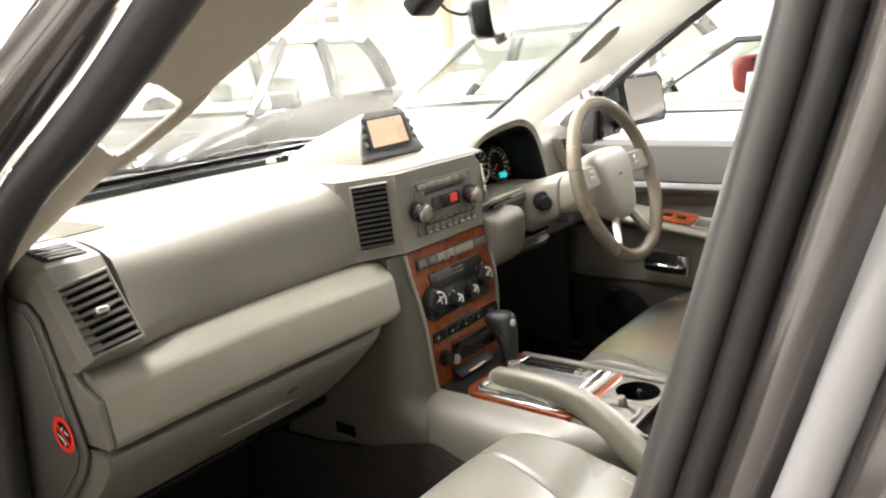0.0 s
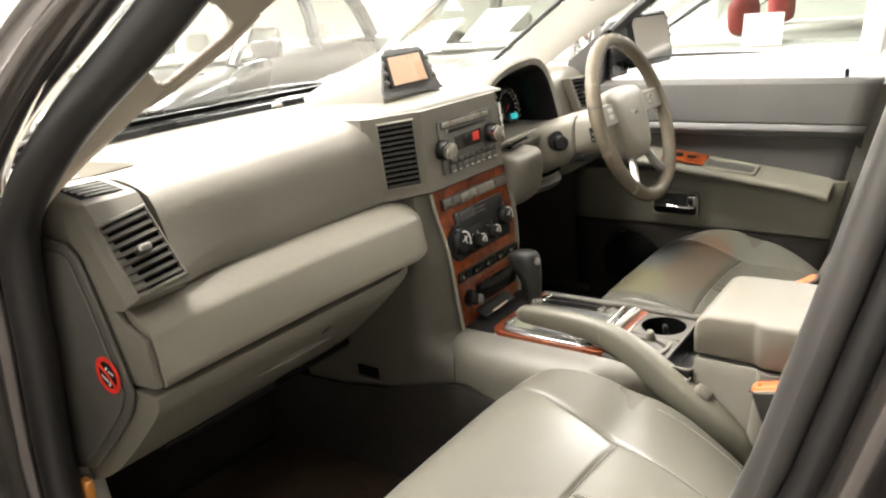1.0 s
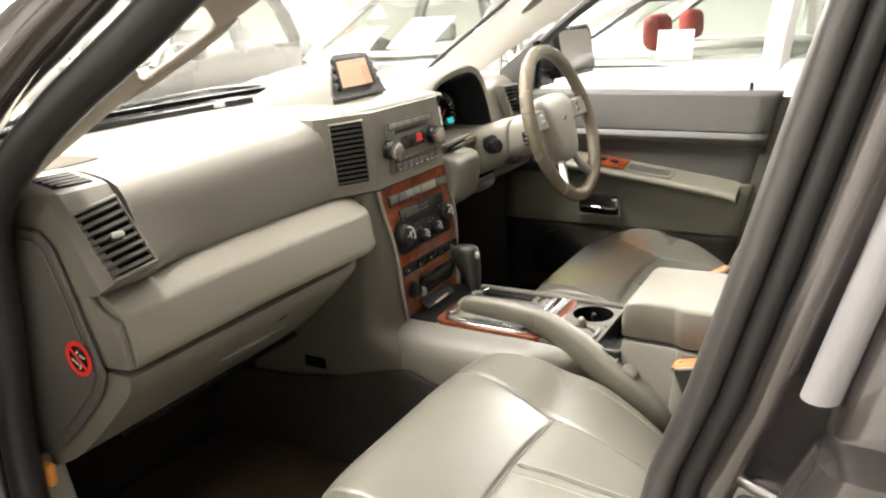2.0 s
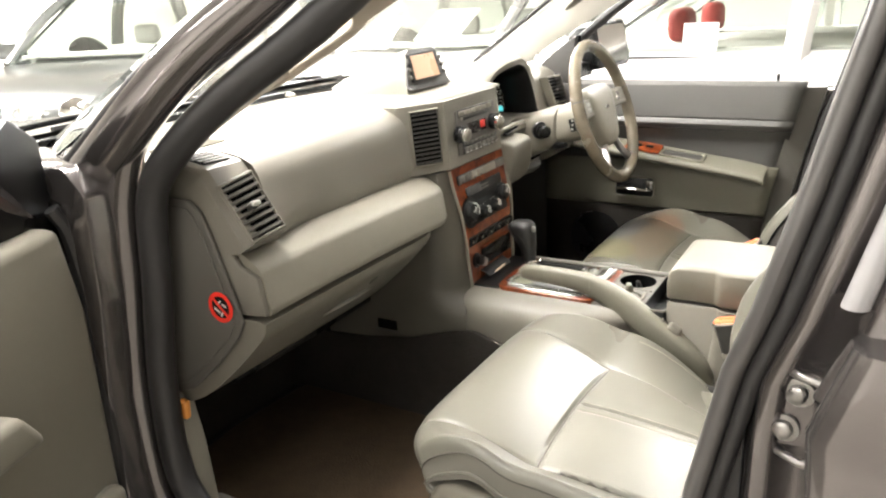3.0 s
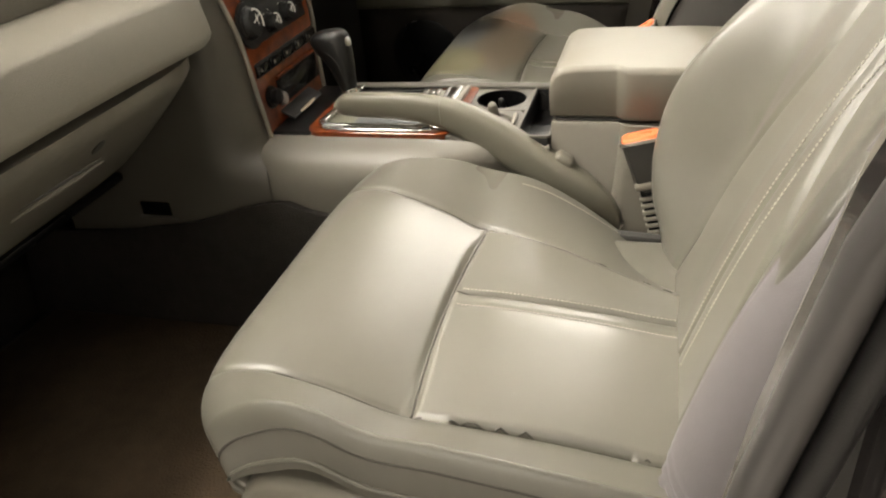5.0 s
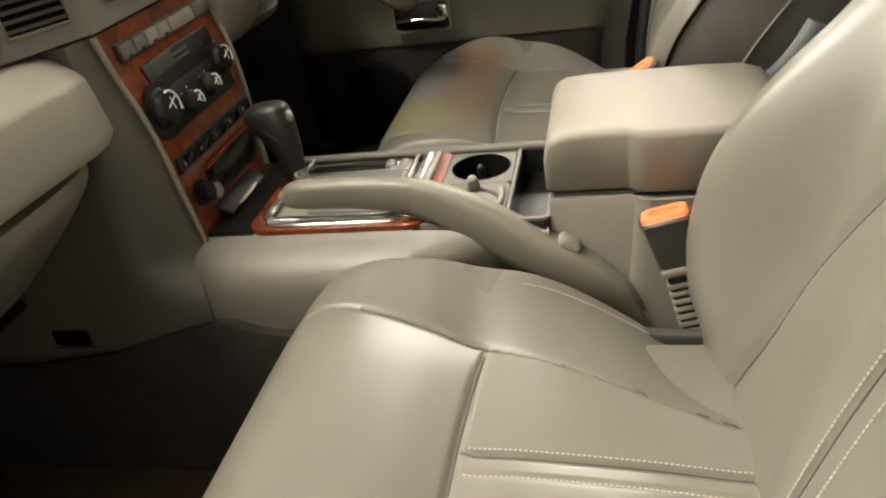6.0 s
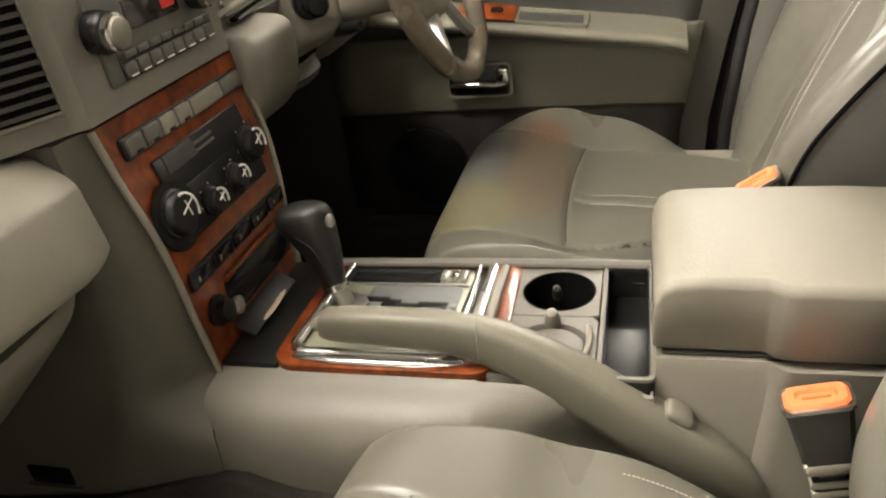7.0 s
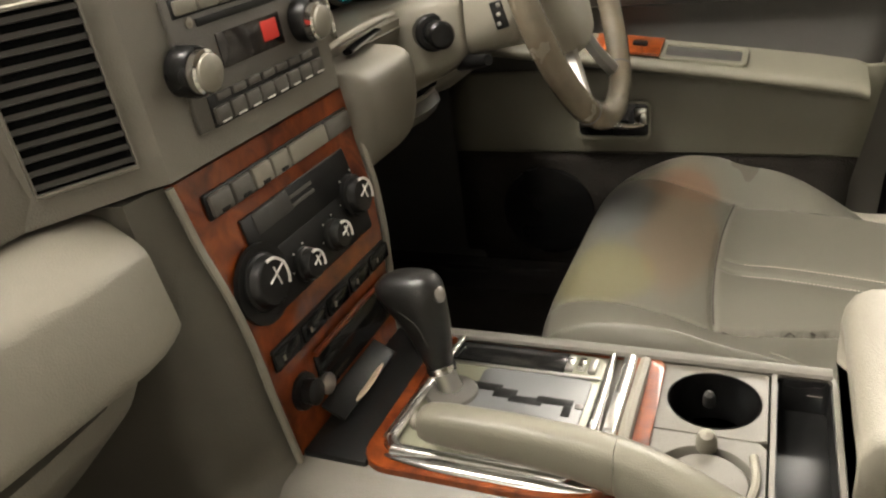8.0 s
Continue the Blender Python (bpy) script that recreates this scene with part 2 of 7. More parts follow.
def box(x0, x1, y0, y1, z0, z1, r=0.004, seg=2):
    bm = bmesh.new()
    bmesh.ops.create_cube(bm, size=1)
    for v in bm.verts:
        v.co = Vector(((x0 + x1) / 2 + v.co.x * (x1 - x0), (y0 + y1) / 2 + v.co.y * (y1 - y0), (z0 + z1) / 2 + v.co.z * (z1 - z0)))
    r = min(r, 0.49 * min(abs(x1 - x0), abs(y1 - y0), abs(z1 - z0)))
    if r > 0:
        bmesh.ops.bevel(bm, geom=bm.edges[:], offset=r, segments=seg, affect="EDGES", profile=0.5)
    return bm


def block(sx, sy, sz, m, r=0.004, seg=2):
    bm = box(-sx / 2, sx / 2, -sy / 2, sy / 2, -sz / 2, sz / 2, r, seg)
    bmesh.ops.transform(bm, matrix=m, verts=bm.verts)
    return bm


def joined(*parts):
    """Several bmeshes as one."""
    out = parts[0]
    for other in parts[1:]:
        me = bpy.data.meshes.new("tmp")
        other.to_mesh(me)
        other.free()
        out.from_mesh(me)
        bpy.data.meshes.remove(me)
    return out


def moved(bm, m):
    bmesh.ops.transform(bm, matrix=m, verts=bm.verts)
    return bm


def prism(points, a, b, axis="y", r=0.003, seg=2):
    """A polygon of (u, v) drawn out from a to b along an axis: y takes (x, z), x takes (y, z), z takes (x, y)."""
    bm = bmesh.new()
    put = {"y": lambda u, v, w: (u, w, v), "x": lambda u, v, w: (w, u, v), "z": lambda u, v, w: (u, v, w)}[axis]
    face = bm.faces.new([bm.verts.new(put(u, v, a)) for u, v in points])
    top = bmesh.ops.extrude_face_region(bm, geom=[face])
    shift = Vector(put(0, 0, b)) - Vector(put(0, 0, a))
    for v in top["geom"]:
        if isinstance(v, bmesh.types.BMVert):
            v.co += shift
    if r > 0:
        bmesh.ops.bevel(bm, geom=bm.edges[:], offset=r, segments=seg, affect="EDGES", profile=0.5, clamp_overlap=True)
    return bm


def loft(rings, closed=True, caps=True):
    """A skin over rings of equally many points."""
    bm = bmesh.new()
    rows = [[bm.verts.new(p) for p in ring] for ring in rings]
    n = len(rows[0])
    for a, b in zip(rows, rows[1:]):
        for i in range(n if closed else n - 1):
            j = (i + 1) % n
            bm.faces.new((a[i], a[j], b[j], b[i]))
    if caps and closed:
        bm.faces.new(rows[0][::-1])
        bm.faces.new(rows[-1])
    return bm


def spline(points, count):
    """Catmull-Rom through the points, evenly spaced."""
    p = np.array(points, float)
    p = np.vstack([2 * p[0] - p[1], p, 2 * p[-1] - p[-2]])
    fine = []
    for i in range(1, len(p) - 2):
        t = np.linspace(0, 1, 24, endpoint=False)[:, None]
        fine.append(0.5 * (2 * p[i] + (p[i + 1] - p[i - 1]) * t + (2 * p[i - 1] - 5 * p[i] + 4 * p[i + 1] - p[i + 2]) * t**2 + (3 * p[i] - p[i - 1] - 3 * p[i + 1] + p[i + 2]) * t**3))
    fine = np.vstack([*fine, p[-2:-1]])
    d = np.r_[0, np.cumsum(np.linalg.norm(np.diff(fine, axis=0), axis=1))]
    s = np.linspace(0, d[-1], count)
    return np.stack([np.interp(s, d, fine[:, k]) for k in range(p.shape[1])], 1)


def tube(points, radius, count=24, seg=10, squash=1.0, closed=False, up=(0, 0, 1), smooth=True):
    """A round or flattened bar along a line. radius may be a list; squash is the size along `up` over the size across."""
    path = [Vector(p) for p in (spline(points, count) if smooth else points)]
    n = len(path)
    radii = radius if isinstance(radius, (list, tuple)) else [radius] * n
    radii = [float(r) for r in np.interp(np.linspace(0, 1, n), np.linspace(0, 1, len(radii)), radii)]
    rings = []
    for i, p in enumerate(path):
        if closed:
            ahead = path[(i + 1) % n] - path[i - 1]
        else:
            ahead = path[min(i + 1, n - 1)] - path[max(i - 1, 0)]
        ahead.normalize()
        side = ahead.cross(Vector(up)).normalized()
        over = side.cross(ahead)
        rings.append([p + radii[i] * (math.cos(a) * side + squash * math.sin(a) * over) for a in (2 * math.pi * k / seg for k in range(seg))])
    return loft(rings + ([rings[0]] if closed else []), caps=not closed)


def lathe(outline, m=Matrix(), seg=28):
    """A turned solid from (radius, height) points, about its own z."""
    rings = [[m @ Vector((r * math.cos(a), r * math.sin(a), h)) for a in (2 * math.pi * k / seg for k in range(seg))] for r, h in outline]
    return loft(rings)


def along(direction, place):
    """A pose whose z axis points along a direction."""
    return Matrix.Translation(place) @ Vector(direction).to_track_quat("Z", "Y").to_matrix().to_4x4()


def sheet(fn, nu, nv):
    """An open skin from fn(u, v), u and v from 0 to 1."""
    return loft([[fn(i / (nu - 1), j / (nv - 1)) for j in range(nv)] for i in range(nu)], closed=False)


def thick(ob, t, offset=-1):
    mod = ob.modifiers.new("thickness", "SOLIDIFY")
    mod.thickness, mod.offset = t, offset
    return ob

# ---- the hall ----
def slab(name, size, material, label, kind="structure"):
    return solo(name, box(*size, r=0), material, label, kind=kind)


slab("floor", (-12, 8, -5.2, 13, -0.1, 0), CONCRETE, "pale smooth concrete floor of the car hall")
slab("ceiling", (-12, 8, -5.2, 13, CEILING, CEILING + 0.1), WALL_GREY, "grey painted hall ceiling with light fittings")
slab("wall_front", (-12.2, -12, -5.2, 13, 0, CEILING), WALL, "white painted wall beyond the parked cars")
slab("wall_rear", (8, 8.2, -5.2, 13, 0, CEILING), WALL, "white painted hall wall behind the car")
slab("wall_left", (-12, 8, -5.4, -5.2, 0, CEILING), WALL, "white painted hall wall beside the open door")
slab("wall_right", (-12, 8, 13, 13.2, 0, CEILING), WALL, "white painted hall wall past the white car")
solo("column", prism([(-7.0 + 0.46 * math.cos(a), 8.85 + 0.46 * math.sin(a)) for a in np.linspace(0, 2 * math.pi, 25)[:-1]], 0, CEILING - 0.002, "z", 0), COLUMN, "round beige painted concrete column", kind="structure")

for lx, ly, watts, long, wide in LAMPS:
    fitting = thing("ceiling_light", "long white ceiling light fitting, switched on, some added as fill", "ceiling light", "hall lights")
    fitting.location = (lx, ly, CEILING)
    part("housing", box(-long / 2 - 0.05, long / 2 + 0.05, -wide / 2 - 0.05, wide / 2 + 0.05, -0.10, -0.001, 0.01), WHITE, fitting)
    part("diffuser", box(-long / 2, long / 2, -wide / 2, wide / 2, -0.112, -0.101, 0.004), TUBE_LIGHT, fitting, "glowing diffuser")


def hall_sign():
    sign = thing("hanging_sign", "white hanging sign with unreadable grey writing", "sign")
    part("board", box(-9.02, -8.98, 8.0, 9.2, 1.85, 2.75, 0.004), WHITE, sign)
    for k, (a, b) in enumerate(((8.15, 8.5), (8.62, 9.0))):
        for z in (1.95, 2.2, 2.45):
            part("bar", box(-8.978, -8.97, a, b, z, z + 0.13, 0.001), TRIM_GREY, sign)
    for y in (8.1, 9.1):
        part("rod", tube([(-9, y, 2.75), (-9, y, CEILING)], 0.01, 4), SATIN, sign)


hall_sign()


# ---- parked cars ----
def parked_car(m, paint, label, seats=SEAT_GREY, tall=0.0, paper=None, grille=False, mid=-0.43, head=0.0, low=0.0, rake=0.98):
    """A parked car: x ahead, y to its left, the ground at 0; m: its place. paper: which pane a sheet hangs in."""
    car = thing("parked_car", label, "car", "parked cars")
    half, belt, top = 0.84, 0.98 + tall, 1.46 + tall * 1.6 - low

    def ring(x, w, z0, z1):
        r = 0.12
        pts = []
        for cy, cz, a0 in ((w - r, z1 - r, 0), (-(w - r), z1 - r, 90), (-(w - 0.06), z0 + 0.06, 180), (w - 0.06, z0 + 0.06, 270)):
            rr = r if a0 < 180 else 0.06
            pts += [m @ Vector((x, cy + rr * math.cos(radians(a0 + k * 22.5)), cz + rr * math.sin(radians(a0 + k * 22.5)))) for k in range(5)]
        return pts

    shape = [(-2.1, 0.70, 0.42, 0.80), (-2.06, 0.78, 0.30, belt - 0.02), (-1.7, half, 0.25, belt), (-0.6, half, 0.25, belt), (0.75, half, 0.25, belt - 0.02),
             (1.0, half, 0.25, belt - 0.05), (1.6, 0.81, 0.27, belt - 0.12), (1.95, 0.74, 0.32, belt - 0.2), (2.08, 0.66, 0.40, belt - 0.32)]
    part("body", loft([ring(*s) for s in shape]), paint, car, sharp=50)
    # Greenhouse: roof, posts and panes.
    def at(x, y, z):
        return m @ Vector((x, y, z))
    rw = half - 0.20
    part("roof", loft([[at(x, y, z) for x, y, z in ((a, -rw, top - 0.05), (a, -rw * 0.8, top), (a, rw * 0.8, top), (a, rw, top - 0.05), (a, rw * 0.8, top - 0.06), (a, -rw * 0.8, top - 0.06))] for a in (-1.45, -1.2, -0.6, 0.0, 0.18)]), paint, car)
    sill = half - 0.07
    for s in (-1, 1):
        for lo, hi, r in (((rake, 0.02), (0.16, 0.0), 0.04), ((mid, 0), (mid - 0.03, 0), 0.055), ((-1.75, 0), (-1.35, 0), 0.07)):
            part("post", tube([at(lo[0], s * sill, belt - 0.06), at((lo[0] + hi[0]) / 2, s * (sill + rw) / 2 * 1.02, (belt + top) / 2), at(hi[0], s * rw, top - 0.03)], r, 8, 8), paint, car)
        for a, b, c, d in (((rake - 0.08, belt - 0.04), (0.12, top - 0.05), (mid, top - 0.05), (mid + 0.02, belt - 0.04)), ((mid - 0.05, belt - 0.04), (mid - 0.06, top - 0.05), (-1.32, top - 0.06), (-1.66, belt - 0.02))):
            pane = [at(p[0], s * (sill if p[1] < belt else rw), p[1]) for p in (a, b, c, d)]
            inner = [p + (m.to_3x3() @ Vector((0, -s * 0.005, 0))) for p in pane]
            ob = part("side_window", loft([pane, inner]), CAR_GLASS, car)
            part("window_seal", tube([p + (m.to_3x3() @ Vector((0, s * 0.008, 0))) for p in pane], 0.014, seg=6, closed=True, smooth=False, up=(0, 1, 0)), RUBBER, car)
            ob.visible_shadow = False
    pane = [at(rake + 0.02, -sill + 0.03, belt - 0.04), at(0.18, -rw + 0.03, top - 0.04), at(0.18, rw - 0.03, top - 0.04), at(rake + 0.02, sill - 0.03, belt - 0.04)]
    ob = part("windscreen", loft([pane, [p + (m.to_3x3() @ Vector((-0.006, 0, 0))) for p in pane]]), CAR_GLASS, car)
    ob.visible_shadow = False
    for s in (-1, 1):
        for x in (0.05, -0.95):
            seat = part("seat", joined(moved(box(-0.07, 0.07, -0.21, 0.21, 0, 0.45, 0.06, 3), m @ pose(x - 0.25 + head, s * 0.36, 0.56, 0, -14, 0)), moved(box(-0.25, 0.25, -0.23, 0.23, 0, 0.16, 0.05, 3), m @ pose(x + head, s * 0.36, 0.46))), SEAT_GREY, car)
            part("headrest", moved(box(-0.05, 0.05, -0.12, 0.12, 0, 0.16, 0.045, 3), m @ pose(x - 0.37 + head, s * 0.36, 0.99 + tall)), seats if x > 0 else SEAT_GREY, seat)
        for x in (1.3, -1.35):
            wheel = part("wheel", lathe([(0.05, -0.02), (0.19, 0.0), (0.22, -0.03), (0.22, -0.16), (0.02, -0.16)], m @ along((0, s, 0), (x, s * (half + 0.012), 0.31))), SATIN, car)
            part("tyre", lathe([(0.21, -0.005), (0.27, 0.0), (0.31, -0.03), (0.31, -0.19), (0.21, -0.2), (0.21, -0.005)], m @ along((0, s, 0), (x, s * (half + 0.012), 0.31))), RUBBER, wheel)
        lamp = part("headlight", moved(lathe([(0.001, 0.03), (0.07, 0.025), (0.10, 0.0), (0.11, -0.06)]), m @ along((1, 0, 0), (2.06, s * 0.55, 0.68 + tall))), CHROME, car)
        mirror = part("door_mirror", moved(box(-0.06, 0.06, -0.11, 0.11, -0.07, 0.07, 0.03, 3), m @ pose(0.72, s * (half + 0.09), belt + 0.04)), paint, car)
        part("mirror_glass", moved(box(-0.004, 0.004, -0.09, 0.09, -0.055, 0.055, 0.003), m @ pose(0.655, s * (half + 0.09), belt + 0.04)), MIRROR, mirror)
    part("steering_wheel", moved(lathe([(0.17, -0.015), (0.19, -0.015), (0.19, 0.015), (0.17, 0.015), (0.17, -0.015)]), m @ along((-0.9, 0, 0.4), (0.52, -0.36, 0.92 + tall))), BLACK, car)
    if grille:
        for k in range(7):
            part("grille_bar", moved(box(-0.02, 0.03, -0.025, 0.025, -0.14, 0.14, 0.01), m @ pose(2.07, -0.33 + 0.11 * k, 0.66)), CHROME, car)
        part("bumper", moved(box(-0.08, 0.10, -0.78, 0.78, -0.09, 0.09, 0.03), m @ pose(2.06, 0, 0.42)), BLACK, car)
    part("cabin_shelf", moved(box(-1.6, 0.9, -0.70, 0.70, belt - 0.02, belt + 0.006, 0.005), m), PALE_CLOTH, car, "grey interior below the windows")
    if paper == "front":
        part("price_sheet", moved(box(-0.001, 0.001, -0.20, 0.20, -0.20, 0.20, 0), m @ pose(0.66, 0.14, belt + 0.138, 0, -59.7, 0)), PAPER, car, "white paper sheet behind the glass")
    if paper == "side":
        part("price_sheet", moved(box(-0.075, 0.075, -0.001, 0.001, -0.062, 0.062, 0), m @ pose(mid + 0.39, -sill - 0.004, belt + 0.055, -16, 0, 0)), PAPER, car, "white paper sheet behind the glass")
    return car


parked_car(pose(0.0, 2.84, 0, 0, 0, 180) @ Matrix.Diagonal((1, -1, 1, 1)), CAR_WHITE, "low white parked coupe with a red headrest and a window paper", seats=RED_CLOTH, tall=0.055, paper="side", mid=-0.42, head=0.47, low=0.22, rake=0.62)
parked_car(pose(-2.3, 4.45, 0, 0, 0, -97), CAR_SILVER, "silver-grey parked hatchback with white papers behind its windscreen", paper="front")
parked_car(pose(-4.7, 3.2, 0, 0, 0, -72), CAR_GREY, "dark grey parked off-roader with a barred chrome grille", tall=0.05, grille=True)
parked_car(pose(-6.6, 0.9, 0, 0, 0, -60), CAR_WHITE, "white parked car further along the hall")

# ---- the car that the camera looks into: x to its rear, y to the driver's side ----
def seal_x(z):
    """The front edge of the middle post at a height."""
    return float(np.interp(z, [0.40, 0.64, 0.81, 0.96, 1.03, 1.14, 1.30, 1.60], [0.625, 0.637, 0.660, 0.690, 0.714, 0.743, 0.782, 0.845]))


def seal_y(z):
    return -0.785 + 0.06 * max(0, z - 1.08)


shell = thing("car_body", "graphite grey car body shell with an open front door", "car body", kind="structure")
HEIGHTS = [0.40, 0.55, 0.64, 0.72, 0.81, 0.90, 0.96, 1.03, 1.09, 1.14, 1.22, 1.30, 1.45, 1.60]


def post(section):
    """A section of (across, outwards) points swept up the middle post."""
    return loft([[Vector((seal_x(z) + u, seal_y(z) + v, z)) for u, v in section] for z in HEIGHTS])


# Middle post with its two rubber seals.
def lip(z):
    """How far the post's painted edge stands behind the seal."""
    return float(np.interp(z, [0.40, 0.72, 0.81, 0.94, 1.04, 1.60], [0.080, 0.078, 0.066, 0.042, 0.044, 0.046]))


part("middle_post", loft([[Vector((seal_x(z) + u, seal_y(z) + v, z)) for u, v in ((0.015, 0.06), (0.022, 0.006), (lip(z) - 0.010, 0.004), *[(lip(z) + 0.009 - 0.014 * math.cos(a), -0.011 - 0.014 * math.sin(a)) for a in np.radians(range(0, 151, 15))], (lip(z) + 0.040, -0.012), (0.20, -0.012), (0.20, 0.06))] for z in HEIGHTS]), PAINT, shell, sharp=70)
part("seal_channel", loft([[Vector((seal_x(z) + u, seal_y(z) + v, z)) for u, v in ((0.022, 0.005), (lip(z) - 0.012, 0.003), (lip(z) - 0.012, -0.004), (0.026, -0.003))] for z in HEIGHTS]), RUBBER, shell)
round8 = lambda cx, cy, r, q=1.0: [(cx + r * math.cos(a), cy + q * r * math.sin(a)) for a in (2 * math.pi * k / 12 for k in range(12))]
part("door_seal", post(round8(0.0105, -0.004, 0.0118, 1.25)), LIP, shell, "grey rubber door seal")
part("door_seal", post(round8(0.031, -0.010, 0.009, 1.2)), RUBBER, shell, "black rubber door seal")
part("post_trim", post([(0.028, 0.10), (0.016, 0.02), (0.024, 0.01), (0.10, 0.02), (0.10, 0.10)]), TRIM, shell)

# Door opening: windscreen post, hinge post and sill.
SEAL_LINE = [(0.62, -0.695, 1.60), (0.42, -0.725, 1.47), (0.19, -0.752, 1.31), (0.02, -0.768, 1.21), (-0.09, -0.775, 1.13), (-0.145, -0.778, 1.06), (-0.165, -0.780, 0.92), (-0.195, -0.780, 0.75), (-0.20, -0.780, 0.60), (-0.175, -0.780, 0.52), (-0.11, -0.780, 0.465), (0.0, -0.78, 0.452), (0.3, -0.78, 0.450), (0.55, -0.78, 0.452), (0.625, -0.78, 0.48)]
part("door_seal", tube(SEAL_LINE, 0.024, 90, 12, up=(0, 1, 0)), RUBBER, shell, "black rubber door seal")
OUTER_LINE = [(x - (0.050 if z > 0.5 else 0.0), y - 0.014, z + (0.034 if z > 1.1 else (0.0 if z > 0.52 else -0.04))) for x, y, z in SEAL_LINE]
part("opening_flange", tube(OUTER_LINE, 0.024, 90, 12, up=(0, 1, 0)), PAINT, shell)
part("windscreen_post", tube([(-0.24, -0.80, 1.10), (-0.02, -0.795, 1.262), (0.19, -0.765, 1.385), (0.57, -0.70, 1.61)], [0.042, 0.034, 0.026, 0.026], 30, 14, squash=0.8, up=(0, 1, 0)), PAINT, shell)
part("windscreen_seal", tube([(-0.30, -0.81, 1.10), (-0.07, -0.80, 1.26), (0.15, -0.765, 1.395), (0.53, -0.70, 1.62)], 0.012, 30, 10), RUBBER, shell)
part("hinge_post", prism([(-0.22, 0.46), (-0.44, 0.40), (-0.44, 1.12), (-0.23, 1.12), (-0.19, 1.08), (-0.205, 0.9), (-0.235, 0.72), (-0.24, 0.58)], -0.86, -0.745, "y", 0.01), PAINT, shell)
part("sill", prism([(-0.80, 0.455), (-0.875, 0.43), (-0.90, 0.36), (-0.88, 0.28), (-0.72, 0.28), (-0.70, 0.44)], -0.44, 2.0, "x", 0.012), PAINT, shell)
part("sill_trim", prism([(-0.795, 0.458), (-0.79, 0.466), (-0.73, 0.474), (-0.69, 0.46), (-0.675, 0.42), (-0.69, 0.40), (-0.795, 0.40)], -0.21, 0.64, "x", 0.004), TRIM, shell)
part("kick_panel", prism([(-0.18, 0.455), (-0.42, 0.42), (-0.42, 0.70), (-0.21, 0.70), (-0.19, 0.60)], -0.755, -0.715, "y", 0.008), TRIM, shell)
part("kick_clip", block(0.020, 0.014, 0.036, pose(-0.190, -0.752, 0.676, 0, 6, 0), 0.005, 3), surface("amber_plastic", (0.65, 0.26, 0.05), 0.35), shell, "amber plastic clip above the kick panel")

# Roof, rear, far side and front close the shell; the windscreen opening stays free.
part("roof", loft([[Vector((x, y * w, z + h - 0.035 * (y / 0.64) ** 2)) for y, h in ((-0.66, 0), (-0.4, 0.0), (0, 0.0), (0.4, 0.0), (0.66, 0), (0.66, -0.04), (0.4, -0.05), (0, -0.05), (-0.4, -0.05), (-0.66, -0.04))] for x, z, w in ((0.34, 1.66, 1), (0.6, 1.70, 1), (1.4, 1.72, 1), (2.4, 1.68, 0.97))]), PAINT, shell)
part("headlining", loft([[Vector((x, y, z + h)) for y, h in ((-0.62, 0), (0.62, 0), (0.62, 0.01), (-0.62, 0.01))] for x, z in ((0.36, 1.585), (0.6, 1.62), (1.4, 1.635), (2.38, 1.59))]), PALE, shell)
part("floor_pan", box(-0.80, 2.4, -0.70, 0.70, 0.30, 0.36, 0), PAINT, shell)
part("rear_panel", box(2.38, 2.44, -0.70, 0.70, 0.36, 1.10, 0.01), TRIM_GREY, shell)
part("bulkhead", prism([(-0.62, 0.36), (-0.72, 0.60), (-0.74, 1.06), (-0.80, 1.06), (-0.80, 0.30), (-0.62, 0.30)], -0.745, 0.745, "y", 0), CARPET, shell)
part("far_side_sill", box(-0.44, 2.0, 0.70, 0.86, 0.28, 0.46, 0.02), PAINT, shell)
part("far_rear_side", box(0.80, 2.4, 0.76, 0.88, 0.45, 1.05, 0.02), PAINT, shell)
part("near_rear_wing", box(1.70, 2.42, -0.88, -0.76, 0.40, 1.05, 0.03), PAINT, shell)
for s in (-1, 1):
    part("rear_post", tube([(2.36, s * 0.78, 1.02), (2.25, s * 0.72, 1.35), (2.1, s * 0.66, 1.66)], 0.06, 12, 10), PAINT, shell)
    part("rear_door_post", tube([(1.72, s * 0.79, 1.02), (1.70, s * 0.72, 1.35), (1.66, s * 0.66, 1.66)], 0.04, 12, 10), PAINT, shell)
    part("roof_rail", tube([(0.40, s * 0.70, 1.60), (0.75, s * 0.68, 1.665), (1.4, s * 0.67, 1.68), (2.3, s * 0.66, 1.63)], 0.045, 20, 10), PAINT, shell)
part("bonnet", loft([[Vector((x, y, z - 0.10 * (y / 0.78) ** 4 - d)) for y, d in ((-0.80, 0.02), (-0.5, 0), (0, -0.01), (0.5, 0), (0.80, 0.02), (0.80, 0.06), (0, 0.04), (-0.80, 0.06))] for x, z in ((-0.98, 1.045), (-1.3, 1.03), (-1.8, 0.98), (-2.05, 0.90))]), PAINT, shell, sharp=60)
for s in (-1, 1):
    part("front_wing", prism([(-0.42, 1.04), (-1.0, 1.02), (-1.9, 0.93), (-2.1, 0.80), (-2.1, 0.5), (-0.45, 0.40)], s * 0.80 - 0.02 * s, s * 0.88, "y", 0.02), PAINT, shell)
part("scuttle", prism([(-0.77, 1.075), (-1.0, 1.055), (-1.0, 1.02), (-0.77, 1.03)], -0.76, 0.76, "y", 0.004), BLACK, shell)

